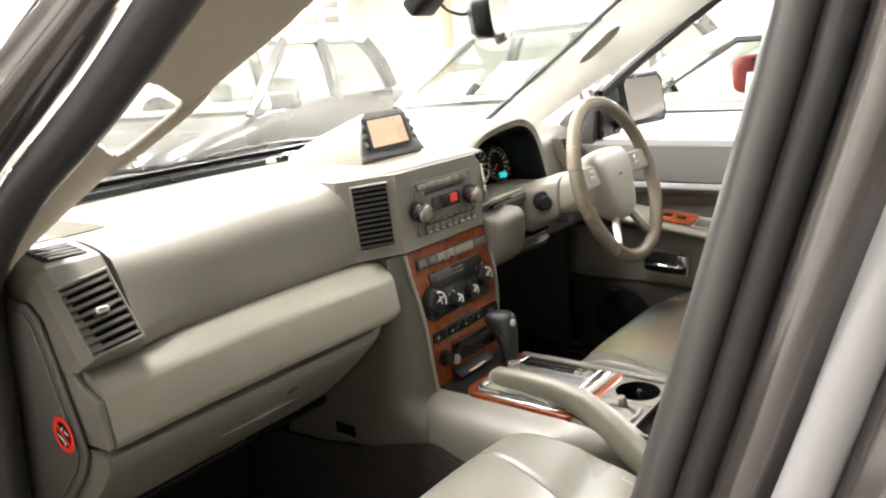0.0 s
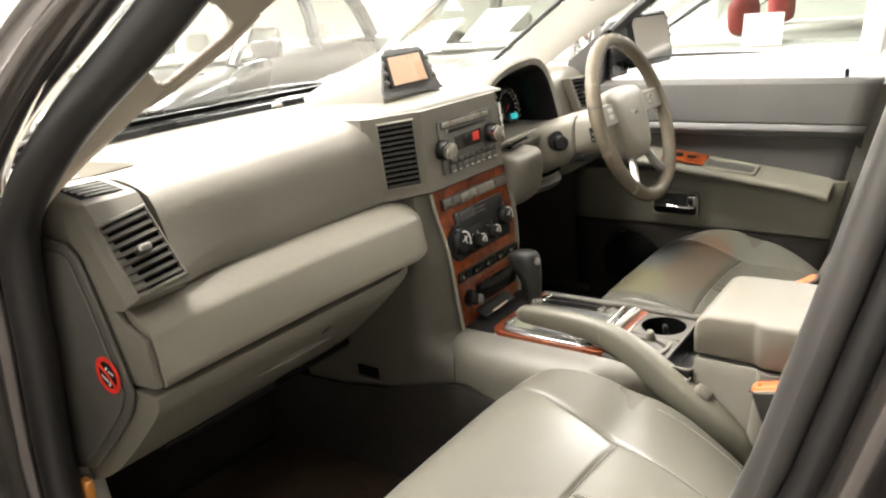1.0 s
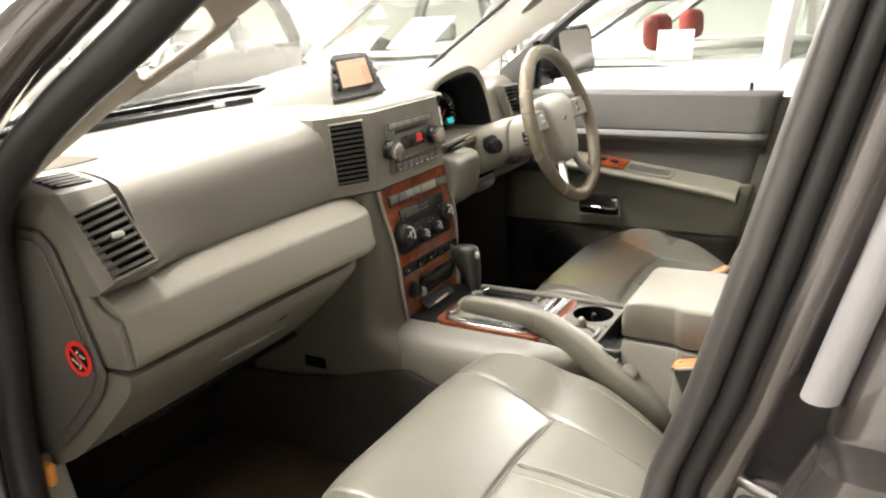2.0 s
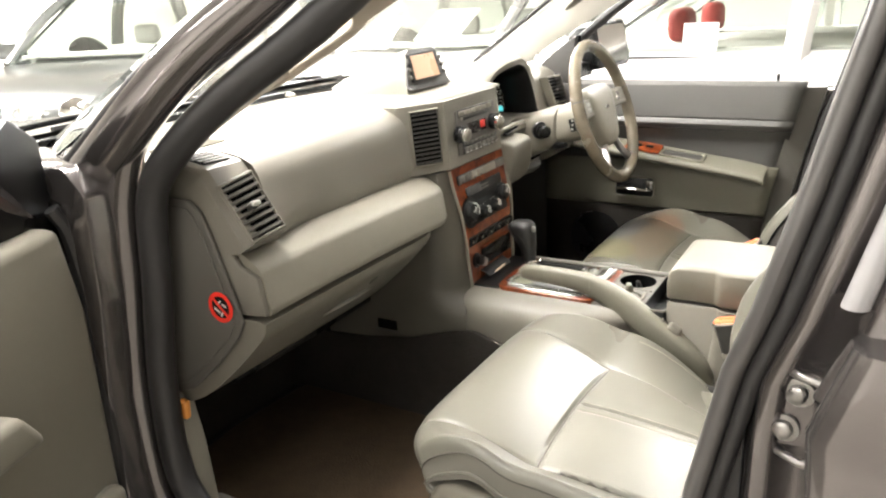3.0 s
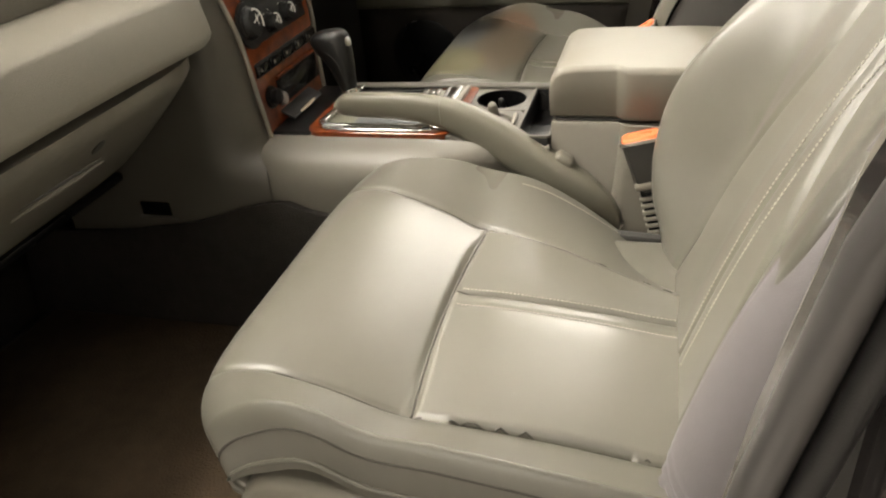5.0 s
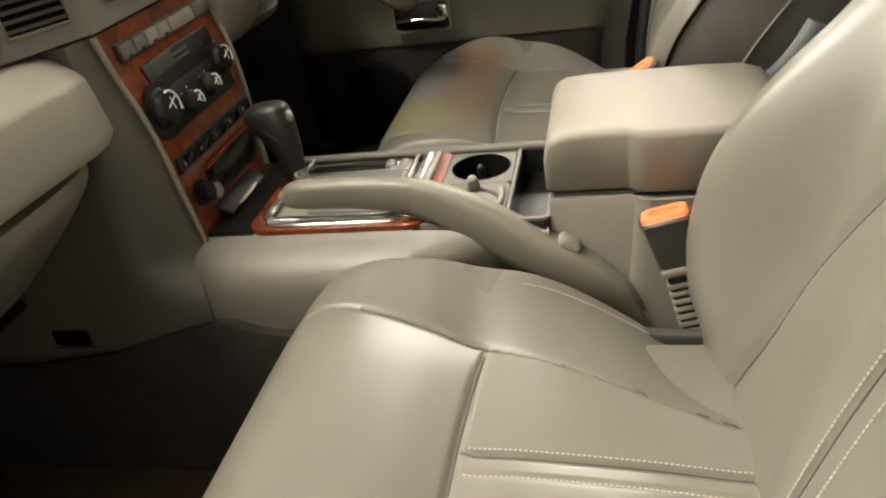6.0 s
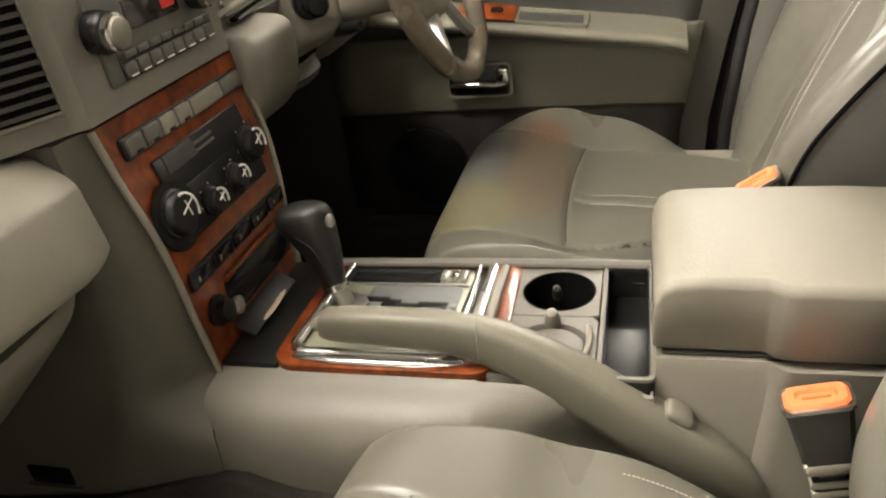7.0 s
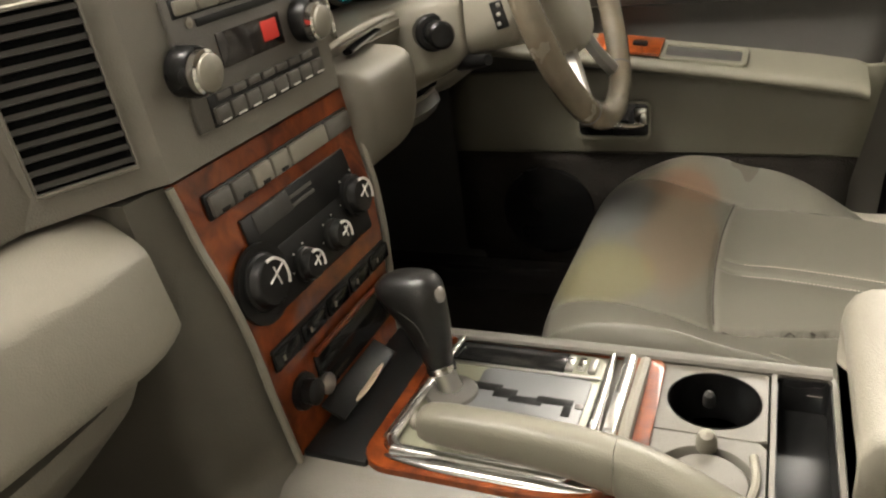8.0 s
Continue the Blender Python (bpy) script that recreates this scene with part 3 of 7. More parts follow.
# Windscreen and its wipers.
def screen_ring(z, mid, edge, w):
    """The windscreen's outline at a height: its middle stands ahead, its ends wrap back to the posts."""
    outer = [Vector((mid + (edge - mid) * abs(y / w) ** 4, y, z)) for y in np.linspace(-w, w, 17)]
    return outer + [p + Vector((0.005, 0, -0.002)) for p in reversed(outer)]


screen = solo("windscreen", loft([screen_ring(*r) for r in ((1.085, -0.77, -0.40, 0.80), (1.17, -0.61, -0.23, 0.80), (1.26, -0.43, -0.08, 0.79), (1.40, -0.16, 0.13, 0.755), (1.62, 0.29, 0.50, 0.69))]), SCREEN_GLASS, "clear curved car windscreen", kind="structure")
screen.visible_shadow = False
for y0, y1 in ((-0.55, 0.05), (-0.02, 0.55)):
    w = thing("windscreen_wiper", "black windscreen wiper lying at the foot of the glass", "wiper", "wipers")
    part("arm", tube([(-0.88, y0, 1.09), (-0.84, (y0 + y1) / 2, 1.105), (-0.80, y1 - 0.1, 1.10)], 0.007, 10, 8), BLACK, w)
    part("blade", box(-0.80, -0.785, y0 + 0.05, y1, 1.075, 1.098, 0.003), RUBBER, w)


def smooth(a, b, x):
    t = max(0.0, min(1.0, (x - a) / (b - a)))
    return t * t * (3 - 2 * t)


def pillar_trim(side, name):
    """The pale lining of a windscreen post."""
    a = [(-0.17, -0.760, 1.05), (-0.09, -0.760, 1.125), (0.02, -0.752, 1.205), (0.19, -0.738, 1.305), (0.42, -0.712, 1.465), (0.62, -0.685, 1.60)]
    b = [(-0.25, -0.705, 1.085), (-0.12, -0.690, 1.142), (0.02, -0.655, 1.225), (0.16, -0.605, 1.308), (0.34, -0.575, 1.41), (0.56, -0.55, 1.60)]
    if side > 0:
        a = [(-0.25, -0.748, 1.085), (-0.188, -0.744, 1.13), (-0.06, -0.738, 1.205), (0.04, -0.732, 1.258), (0.236, -0.715, 1.371), (0.45, -0.695, 1.50), (0.62, -0.685, 1.60)]
        b = [(-0.36, -0.712, 1.118), (-0.300, -0.705, 1.160), (-0.115, -0.692, 1.282), (0.062, -0.675, 1.402), (0.26, -0.65, 1.52), (0.42, -0.62, 1.61)]
    pa, pb = spline(a, 24), spline(b, 24)

    def at(u, v):
        i = u * 23
        lo, f = min(int(i), 22), i - min(int(i), 22)
        p = (pa[lo] * (1 - f) + pa[lo + 1] * f) * (1 - v) + (pb[lo] * (1 - f) + pb[lo + 1] * f) * v
        bulge = 0.016 * math.sin(math.pi * v) ** 0.7
        return Vector((p[0] + bulge * 0.5, -side * p[1], p[2] - bulge * 0.3))

    def leaning(u, v):
        return at(u - (0.055 * v if side < 0 else 0.0) * smooth(0.0, 0.2, u) * (1 - smooth(0.7, 1.0, u)), v)
    bm = sheet(leaning, 340, 34)
    if side < 0:
        # The opening between the post and the grab handle, with rounded ends.
        bm.faces.ensure_lookup_table()
        gone = []
        for k, f in enumerate(bm.faces):
            u, v = (k // 33 + 0.5) / 339, (k % 33 + 0.5) / 33
            if (abs(u - 0.435) / 0.062) ** 4 + (abs(v - 0.44) / 0.42) ** 4 < 1:
                gone.append(f)
        bmesh.ops.delete(bm, geom=gone, context="FACES")
        grab = thing("grab_handle", "pale beige moulded grab handle on the windscreen post", "grab handle")
        part("grip", tube([leaning(u, 0.93) + Vector((0.002, 0.001, -0.002)) for u in np.linspace(0.340, 0.530, 9)], [0.003, 0.008, 0.0095, 0.0095, 0.0095, 0.008, 0.003], 30, 12, squash=0.8), PALE, grab)
    ob = solo(name, bm, PALE if side < 0 else surface("pale_grey_lining", (0.60, 0.585, 0.53), 0.5, vary=0.05, grain=0.2, grain_size=0.0012), "pale lining of the windscreen post", kind="structure")
    return thick(ob, 0.006, 0)


pillar_trim(-1, "pillar_trim_near")
pillar_trim(1, "pillar_trim_far")
solo("post_inset", tube([(-0.050, 0.674, 1.268), (0.005, 0.664, 1.306), (0.064, 0.650, 1.347)], [0.008, 0.019, 0.0215, 0.0225, 0.0225, 0.0215, 0.019, 0.008], 30, 14, squash=0.35), VINYL, "oval taupe cover set into the far post lining", "cover")
part("screen_edge_seal", tube([(-0.375, 0.705, 1.118), (-0.310, 0.698, 1.163), (-0.122, 0.685, 1.287), (0.055, 0.668, 1.407), (0.25, 0.644, 1.525), (0.41, 0.615, 1.615)], 0.006, 30, 8), RUBBER, shell)
part("screen_border", loft([[Vector((x - 0.05 * (1 - (y / 0.70) ** 2) + e, y, z)) for x, z, e in ((-0.717, 1.087, 0.007), (-0.690, 1.101, 0.007), (-0.690, 1.101, 0.009), (-0.717, 1.087, 0.009))] for y in np.linspace(-0.69, 0.69, 15)]), VOID, shell, "black border along the foot of the windscreen")


# ---- rear door: closed, its front edge beside the middle post ----
def door_x(z):
    return seal_x(z) + float(np.interp(z, [0.4, 0.72, 0.8, 0.9, 0.95, 1.05, 1.6], [0.150, 0.145, 0.135, 0.105, 0.091, 0.092, 0.095]))


def rear_door():
    d = thing("rear_door", "closed graphite grey rear passenger door", "car door")
    def skin(z):
        return -0.865 - 0.025 * math.sin(math.pi * (z - 0.40) / 0.75) + (0.012 if z < 0.60 else 0) - (0.006 if 0.62 < z < 0.92 else 0)
    zs = [0.42, 0.5, 0.58, 0.62, 0.70, 0.80, 0.90, 0.925, 0.95, 1.00, 1.035]
    rings = []
    for z in zs:
        x, y = door_x(z), skin(z)
        rings.append([Vector(p) for p in ((x + 0.01, -0.80, z), (x, -0.815, z), (x - 0.004, y + 0.018, z), (x + 0.004, y + 0.004, z), (x + 0.02, y, z), (1.2, y - 0.012, z), (1.69, y, z), (1.69, -0.80, z))])
    part("door_skin", loft(rings), PAINT, d, sharp=50)
    # The upright edge of the door with its bright rounded lip.
    part("edge_lip", tube([(door_x(z) + 0.004, -0.835, z) for z in (0.42, 0.6, 0.8, 0.95, 1.03)], 0.010, 20, 10), PAINT, d)
    # Window surround.
    part("window_surround", loft([[Vector((door_x(z) + u, -0.80 + 0.16 * max(0, z - 1.05) + v, z)) for u, v in ((0.0, 0.02), (0.0, -0.022), (0.008, -0.032), (0.05, -0.034), (0.058, -0.026), (0.058, 0.02))] for z in (1.03, 1.12, 1.25, 1.40, 1.60)]), PAINT, d, sharp=50)
    part("surround_seal", loft([[Vector((door_x(z) - 0.012 + u, -0.818 + 0.16 * max(0, z - 1.05) + v, z)) for u, v in round8(0, 0, 0.012)] for z in (1.055, 1.15, 1.25, 1.40, 1.60)]), DOOR_LIP, d, "rubber lip, pale for its silvery reflection")
    part("top_surround", tube([(0.93, -0.725, 1.60), (1.3, -0.715, 1.63), (1.66, -0.72, 1.60)], 0.03, 12, 8), PAINT, d)
    part("waist_strip", prism([(-0.872, 1.028), (-0.888, 1.032), (-0.890, 1.052), (-0.876, 1.062), (-0.860, 1.055)], 0.842, 1.69, "x", 0.002), CHROME, d, "bright chrome waist strip")
    pane = part("window_pane", box(0.93, 1.66, -0.822, -0.817, 1.04, 1.05, 0), GLASS, d)
    for v in pane.data.vertices:
        if v.co.z > 1.045:
            v.co.z, v.co.y = 1.60, v.co.y + 0.085
    pane.visible_shadow = False
    part("moulding", prism([(-0.885, 0.60), (-0.905, 0.61), (-0.905, 0.66), (-0.885, 0.67)], 0.79, 1.69, "x", 0.004), PAINT, d)


rear_door()


def bolt(place, away, parent, size=0.0125, material=STEEL):
    m = along(away, place)
    b = part("bolt", lathe([(size * 1.15, 0.0), (size * 1.15, 0.003), (size * 0.72, 0.0035), (size * 0.72, 0.010), (size * 0.5, 0.012), (0.001, 0.012)], m, 6 * 3), material, parent)
    return b


def rear_hinge():
    h = part("door_hinge", tube([(0.806, -0.828, 0.885), (0.812, -0.828, 0.992)], 0.007, 6, 10), STEEL, shell, "dark steel rear door hinge")
    part("post_leaf", loft([[Vector(p) for p in ((0.738 + a, y, 0.897), (0.752 + a * 1.0, y, 0.980), (0.815, y, 0.980), (0.80, y, 0.897))] for a, y in ((0, -0.797), (0, -0.803))]), PAINT, h)
    for z, x in ((0.976, 0.753), (0.889, 0.747)):
        part("ear", tube([(x, -0.802, z), (x + 0.012, -0.812, z), (x + 0.028, -0.816, z - 0.002), (x + 0.048, -0.822, z + (0.010 if z < 0.93 else -0.010)), (x + 0.062, -0.828, z + (0.014 if z < 0.93 else -0.014))], 0.0042, 24, 10), STEEL, h)
    bolt((0.763, -0.803, 0.956), (-0.15, -1, 0), h)
    bolt((0.753, -0.803, 0.916), (-0.15, -1, 0), h)


rear_hinge()


def striker():
    plate = prism([(0.716, 0.700), (0.712, 0.735), (0.713, 0.768), (0.720, 0.772), (0.727, 0.764), (0.728, 0.738), (0.724, 0.702)], -0.813, -0.798, "y", 0.003, 2)
    s = part("door_striker", plate, BRASS, shell, "yellow zinc door striker")
    part("prong", tube([(0.716, -0.810, 0.748), (0.700, -0.812, 0.748), (0.682, -0.812, 0.749)], 0.0036, 8, 8, up=(0, 1, 0), smooth=False), BRASS, s)
    part("loop", tube([(0.716, -0.810, 0.735), (0.698, -0.812, 0.735), (0.684, -0.813, 0.735), (0.684, -0.813, 0.727), (0.690, -0.812, 0.717), (0.700, -0.811, 0.714), (0.716, -0.809, 0.713)], 0.0033, 30, 10, up=(0, 1, 0)), BRASS, s)
    part("rib", prism([(0.716, 0.752), (0.704, 0.750), (0.704, 0.733), (0.716, 0.731)], -0.8135, -0.810, "y", 0.001), BRASS, s)
    for z in (0.760, 0.712):
        part("screw", lathe([(0.0062, 0), (0.0062, 0.004), (0.002, 0.005)], along((-0.2, -1, 0), (0.720, -0.812, z)), 12), BRASS, s)


striker()


def near_door():
    """The front passenger door, standing wide open."""
    d = thing("front_passenger_door", "open front passenger door with beige lining", "car door")
    m = pose(-0.285, -0.865, 0, 0, 0, -72)
    part("door_skin", moved(prism([(0.0, 0.44), (1.0, 0.44), (1.06, 0.7), (1.07, 1.03), (0.0, 1.03), (-0.02, 0.8)], -0.045, -0.005, "y", 0.012), m), PAINT, d)
    part("lining", moved(prism([(0.025, 0.47), (0.98, 0.47), (1.02, 0.7), (1.02, 1.02), (0.04, 1.04), (0.015, 0.9)], 0.0, 0.055, "y", 0.018, 4), m), TRIM, d, "light taupe plastic lining")
    part("map_pocket", moved(prism([(0.04, 0.485), (0.6, 0.485), (0.62, 0.59), (0.55, 0.615), (0.05, 0.615)], 0.05, 0.085, "y", 0.015, 4), m), TRIM, d)
    part("armrest", moved(prism([(0.20, 0.79), (0.85, 0.79), (0.85, 0.86), (0.24, 0.85)], 0.05, 0.11, "y", 0.015, 4), m), TRIM, d)
    part("edge_seal", moved(tube([(0.012, 0.03, 0.46), (0.0, 0.04, 0.75), (0.004, 0.04, 1.0), (0.02, 0.03, 1.06)], 0.012, 20, 8), m), RUBBER, d)
    part("mirror_corner", moved(prism([(0.0, 1.02), (0.22, 1.03), (0.20, 1.10), (0.05, 1.20), (0.0, 1.16)], -0.03, 0.02, "y", 0.008), m), BLACK, d)
    part("window_frame", moved(tube([(0.03, 0.0, 1.04), (0.25, 0.03, 1.22), (0.55, 0.08, 1.42), (0.80, 0.12, 1.58), (1.0, 0.12, 1.58), (1.05, 0.0, 1.03)], 0.018, 40, 8, up=(0, 1, 0)), m), PAINT, d)
    mirror = part("door_mirror", moved(box(0.02, 0.14, -0.27, -0.06, 1.03, 1.20, 0.03, 3), m), PAINT, d)
    for z in (0.66, 0.96):
        part("hinge", box(-0.31, -0.25, -0.885, -0.835, z - 0.03, z + 0.03, 0.006), PAINT, d)
    part("check_strap", tube([(-0.24, -0.84, 0.80), (-0.27, -0.90, 0.80)], 0.010, 4, 8), BLACK, d)
    part("cable_boot", tube([(-0.235, -0.82, 0.87), (-0.27, -0.85, 0.86), (-0.285, -0.89, 0.86)], 0.018, 12, 10), RUBBER, d)


near_door()

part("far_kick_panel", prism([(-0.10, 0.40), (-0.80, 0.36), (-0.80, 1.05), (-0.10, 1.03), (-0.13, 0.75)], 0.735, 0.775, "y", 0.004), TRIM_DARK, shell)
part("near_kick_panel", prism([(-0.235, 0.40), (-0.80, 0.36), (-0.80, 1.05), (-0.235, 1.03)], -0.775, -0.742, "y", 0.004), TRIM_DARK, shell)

for x in (-1.22, 1.55):
    for s_ in (-1, 1):
        road_wheel = part("road_wheel", lathe([(0.05, -0.02), (0.20, 0.0), (0.235, -0.03), (0.235, -0.18), (0.02, -0.18)], along((0, s_, 0), (x, s_ * 0.885, 0.37))), SATIN, shell)
        part("tyre", lathe([(0.225, -0.005), (0.31, 0.0), (0.37, -0.03), (0.37, -0.22), (0.225, -0.23), (0.225, -0.005)], along((0, s_, 0), (x, s_ * 0.885, 0.37)), 36), RUBBER, road_wheel)

# ---- dashboard ----
dash = thing("dashboard", "two-tone taupe car dashboard with veneered centre stack", "dashboard")


def dash_profile(y):
    """The upper dashboard's outline (x, z) at a station across the car."""
    end = max(0.0, min(1.0, (-y - 0.56) / 0.12))
    far = max(0.0, min(1.0, (y - 0.50) / 0.2))
    brow = 0.012 * max(0.0, math.cos(math.pi * min(1, abs(y + 0.15) / 0.9)))
    drop = 0.02 * (y / 0.74) ** 2
    top = 1.112 + brow - 0.2 * drop
    pts = [(-0.76, 1.062 - drop), (-0.60, 1.078 - drop), (-0.42, 1.096 + 0.5 * brow), (-0.25, top - 0.003), (-0.15, top), (-0.095, top - 0.006), (-0.062, top - 0.020),
           (-0.046 - 0.006 * end, top - 0.042), (-0.042 - 0.002 * end, 1.045), (-0.038 + 0.014 * end, 1.01), (-0.036 + 0.024 * end, 0.985), (-0.044 + 0.02 * end, 0.972), (-0.08, 0.966), (-0.4, 0.955), (-0.76, 0.955)]
    if y > 0.533:
        pts[4:12] = [(x - 0.058, z) for x, z in pts[4:12]]
    if 0.197 < y < 0.533:
        pts[3:13] = [(-0.25, top - 0.003), (-0.235, top - 0.006), (-0.226, 1.06), (-0.224, 1.02), (-0.222, 0.99), (-0.15, 0.986), (-0.10, 0.985), (-0.05, 0.984), (-0.042, 0.980), (-0.06, 0.968)]
    return pts


def upper_ring(y):
    p = dash_profile(y)
    return [Vector((x, y, z)) for x, z in spline(p[:13], 44)] + [Vector((x, y, z)) for x, z in p[13:]]


part("upper_panel", loft([upper_ring(y) for y in [*np.linspace(-0.645, 0.16, 24), 0.19, 0.196, 0.1975, 0.25, 0.35, 0.45, 0.5325, 0.534, 0.56, 0.6, 0.65, 0.70, 0.735]]), DASH, dash, sharp=50)
def end_ring(y):
    """The flat-faced end piece that carries the vents."""
    drop = 0.02 * (y / 0.74) ** 2
    turn = 0.006 * max(0.0, (-y - 0.722) / 0.013)
    top = [(-0.76, 1.062 - drop), (-0.60, 1.078 - drop), (-0.42, 1.098), (-0.25, 1.1115), (-0.145, 1.1095), (-0.088, 1.1000), (-0.079, 1.0965), (-0.074, 1.0905), (-0.060, 1.0700), (-0.010, 0.9950), (-0.007, 0.985)]
    return [Vector((x - turn, y, z - turn)) for x, z in top] + [Vector((x, y, z)) for x, z in ((-0.024, 0.972), (-0.08, 0.966), (-0.4, 0.955), (-0.76, 0.955))]


part("end_panel", loft([end_ring(y) for y in (-0.735, -0.731, -0.722, -0.70, -0.67, -0.649)]), DASH, dash, sharp=28)
# Seam lines of the airbag cover and the speaker grille on the top.
def dash_top(x, y, up=0.0):
    """A point on the upper panel's top."""
    p = np.array(spline(dash_profile(y)[:13], 80))[:52] if y > -0.649 else np.array([(q.x, q.z) for q in end_ring(y)[:7]])
    return Vector((x, y, float(np.interp(x, p[:, 0], p[:, 1])) + up))


for k in range(26):
    y = -0.50 + 0.024 * k
    x = -0.50 - 0.035 * smooth(-0.45, -0.05, y)
    part("demister_slot", tube([dash_top(x, y, 0.0004), dash_top(x - 0.0015, y + 0.017, 0.0004)], 0.0022, 4, 6, squash=0.5, smooth=False), TRIM_DARK, dash)
grille = part("speaker_grille", sheet(lambda u, v: dash_top(-0.178 - (0.27 - 0.03 * v) * u, -0.712 + 0.135 * v + 0.02 * u, 0.002 - 0.003 * (max(abs(u - 0.5), abs(v - 0.5)) > 0.49)), 20, 14), TRIM_GREY, dash, "grey perforated speaker grille")
for k in range(20):
    a = (k + 0.5) / 20
    part("rib", tube([dash_top(-0.178 - (0.27 - 0.03 * v) * a, -0.712 + 0.135 * v + 0.02 * a, 0.0022) for v in (0.03, 0.5, 0.97)], 0.0020, 8, 5), TRIM, grille)

# Shelf under the upper panel, light, with a rounded nose.
SHELF = [(-0.10, 0.970), (-0.040, 0.9695), (-0.030, 0.967), (-0.004, 0.950), (0.002, 0.944), (0.005, 0.938), (0.0145, 0.886), (0.0150, 0.879), (0.011, 0.872), (-0.04, 0.869), (-0.10, 0.872)]


def shelf_ring(y):
    e = max(0.0, (y + 0.225) / 0.055)
    k = 1 - 0.10 * e**2
    lift = 0.010 * math.sin(math.pi * min(1, max(0, (y + 0.72) / 0.55)))
    out = 0.010 * max(0, min(1, (y + 0.72) / 0.5))
    return [Vector((-0.10 + (x + 0.10 + out) * k, y, 0.92 + (z - 0.92 + lift * 0.4) * k)) for x, z in SHELF]


part("knee_shelf", loft([shelf_ring(y) for y in [-0.722, -0.718, *np.linspace(-0.70, -0.24, 18), -0.22, -0.20, -0.185, -0.175]]), TRIM, dash, "light taupe padded shelf", sharp=34)
part("shelf_end", prism([(-0.09, 0.972), (-0.045, 0.971), (-0.030, 0.95), (0.004, 0.936), (0.012, 0.874), (-0.05, 0.868), (-0.09, 0.87)], -0.7335, -0.7225, "y", 0.003), DASH, dash)

# Glovebox lid and its latch.
lid = part("glovebox_lid", loft([[Vector((x + e, y, z)) for x, z in spline([(-0.05, 0.862), (0.004, 0.864), (0.010, 0.856), (0.000, 0.835), (-0.06, 0.775), (-0.13, 0.715), (-0.185, 0.684), (-0.215, 0.676), (-0.235, 0.684), (-0.22, 0.72), (-0.10, 0.83)], 40)] for y, e in ((-0.735, 0), (-0.733, 0), (-0.70, 0), (-0.5, 0), (-0.3, 0), (-0.25, -0.004), (-0.215, -0.014), (-0.195, -0.028), (-0.182, -0.048), (-0.175, -0.07))]), TAUPE, dash, "hinged glovebox lid", sharp=50)
part("latch_lip", tube([(-0.050, -0.535, 0.787), (-0.052, -0.45, 0.786), (-0.058, -0.37, 0.780)], [0.004, 0.009, 0.009, 0.004], 16, 10, squash=0.6), TRIM, lid)
part("latch_recess", tube([(-0.039, -0.530, 0.7975), (-0.041, -0.45, 0.7960), (-0.047, -0.375, 0.7905)], [0.003, 0.006, 0.006, 0.003], 16, 10, squash=0.6), TRIM_GREY, lid)
part("lock", lathe([(0.010, -0.004), (0.011, 0.003), (0.008, 0.004), (0.002, 0.003)], along((0.7, 0, -0.7), (-0.016, -0.415, 0.8215))), TRIM_DARK, lid)

# End cap with the round sticker.
cap = part("end_cap", prism([(-0.235, 1.058), (-0.110, 1.052), (-0.086, 1.034), (-0.068, 0.985), (-0.036, 0.888), (-0.028, 0.862), (-0.045, 0.83), (-0.105, 0.768), (-0.172, 0.712), (-0.24, 0.690)], -0.744, -0.7365, "y", 0.004, 3), TRIM_GREY, dash, "grey fuse cover at the dashboard's end")
part("cap_pad", prism([(-0.236, 1.046), (-0.114, 1.040), (-0.098, 1.026), (-0.080, 0.982), (-0.049, 0.886), (-0.042, 0.862), (-0.058, 0.834), (-0.114, 0.779), (-0.178, 0.726), (-0.236, 0.707)], -0.7475, -0.7435, "y", 0.003, 3), TRIM_GREY, cap)
part("sticker_disc", lathe([(0.0005, 0.0), (0.0235, 0.0), (0.0235, 0.0006), (0.0005, 0.0006)], along((0, -1, 0), (-0.067, -0.7477, 0.884))), BLACK, cap, "dark round warning sticker")
part("sticker_ring", lathe([(0.0185, 0.0004), (0.0255, 0.0004), (0.0255, 0.0012), (0.0185, 0.0012), (0.0185, 0.0004)], along((0, -1, 0), (-0.067, -0.7477, 0.884)), 40), RED, cap, "red ring")
part("sticker_bar", block(0.040, 0.0005, 0.0055, pose(-0.067, -0.7492, 0.884, 0, 45, 0), 0.0002), RED, cap)
for dx, dz, ang, ln in ((-0.008, -0.006, 30, 0.014), (0.002, -0.010, -60, 0.012), (0.008, 0.004, 20, 0.010), (-0.003, 0.007, -40, 0.012)):
    part("sticker_mark", block(ln, 0.0004, 0.003, pose(-0.067 + dx, -0.7487, 0.884 + dz, 0, ang, 0), 0.0001), WHITE, cap)

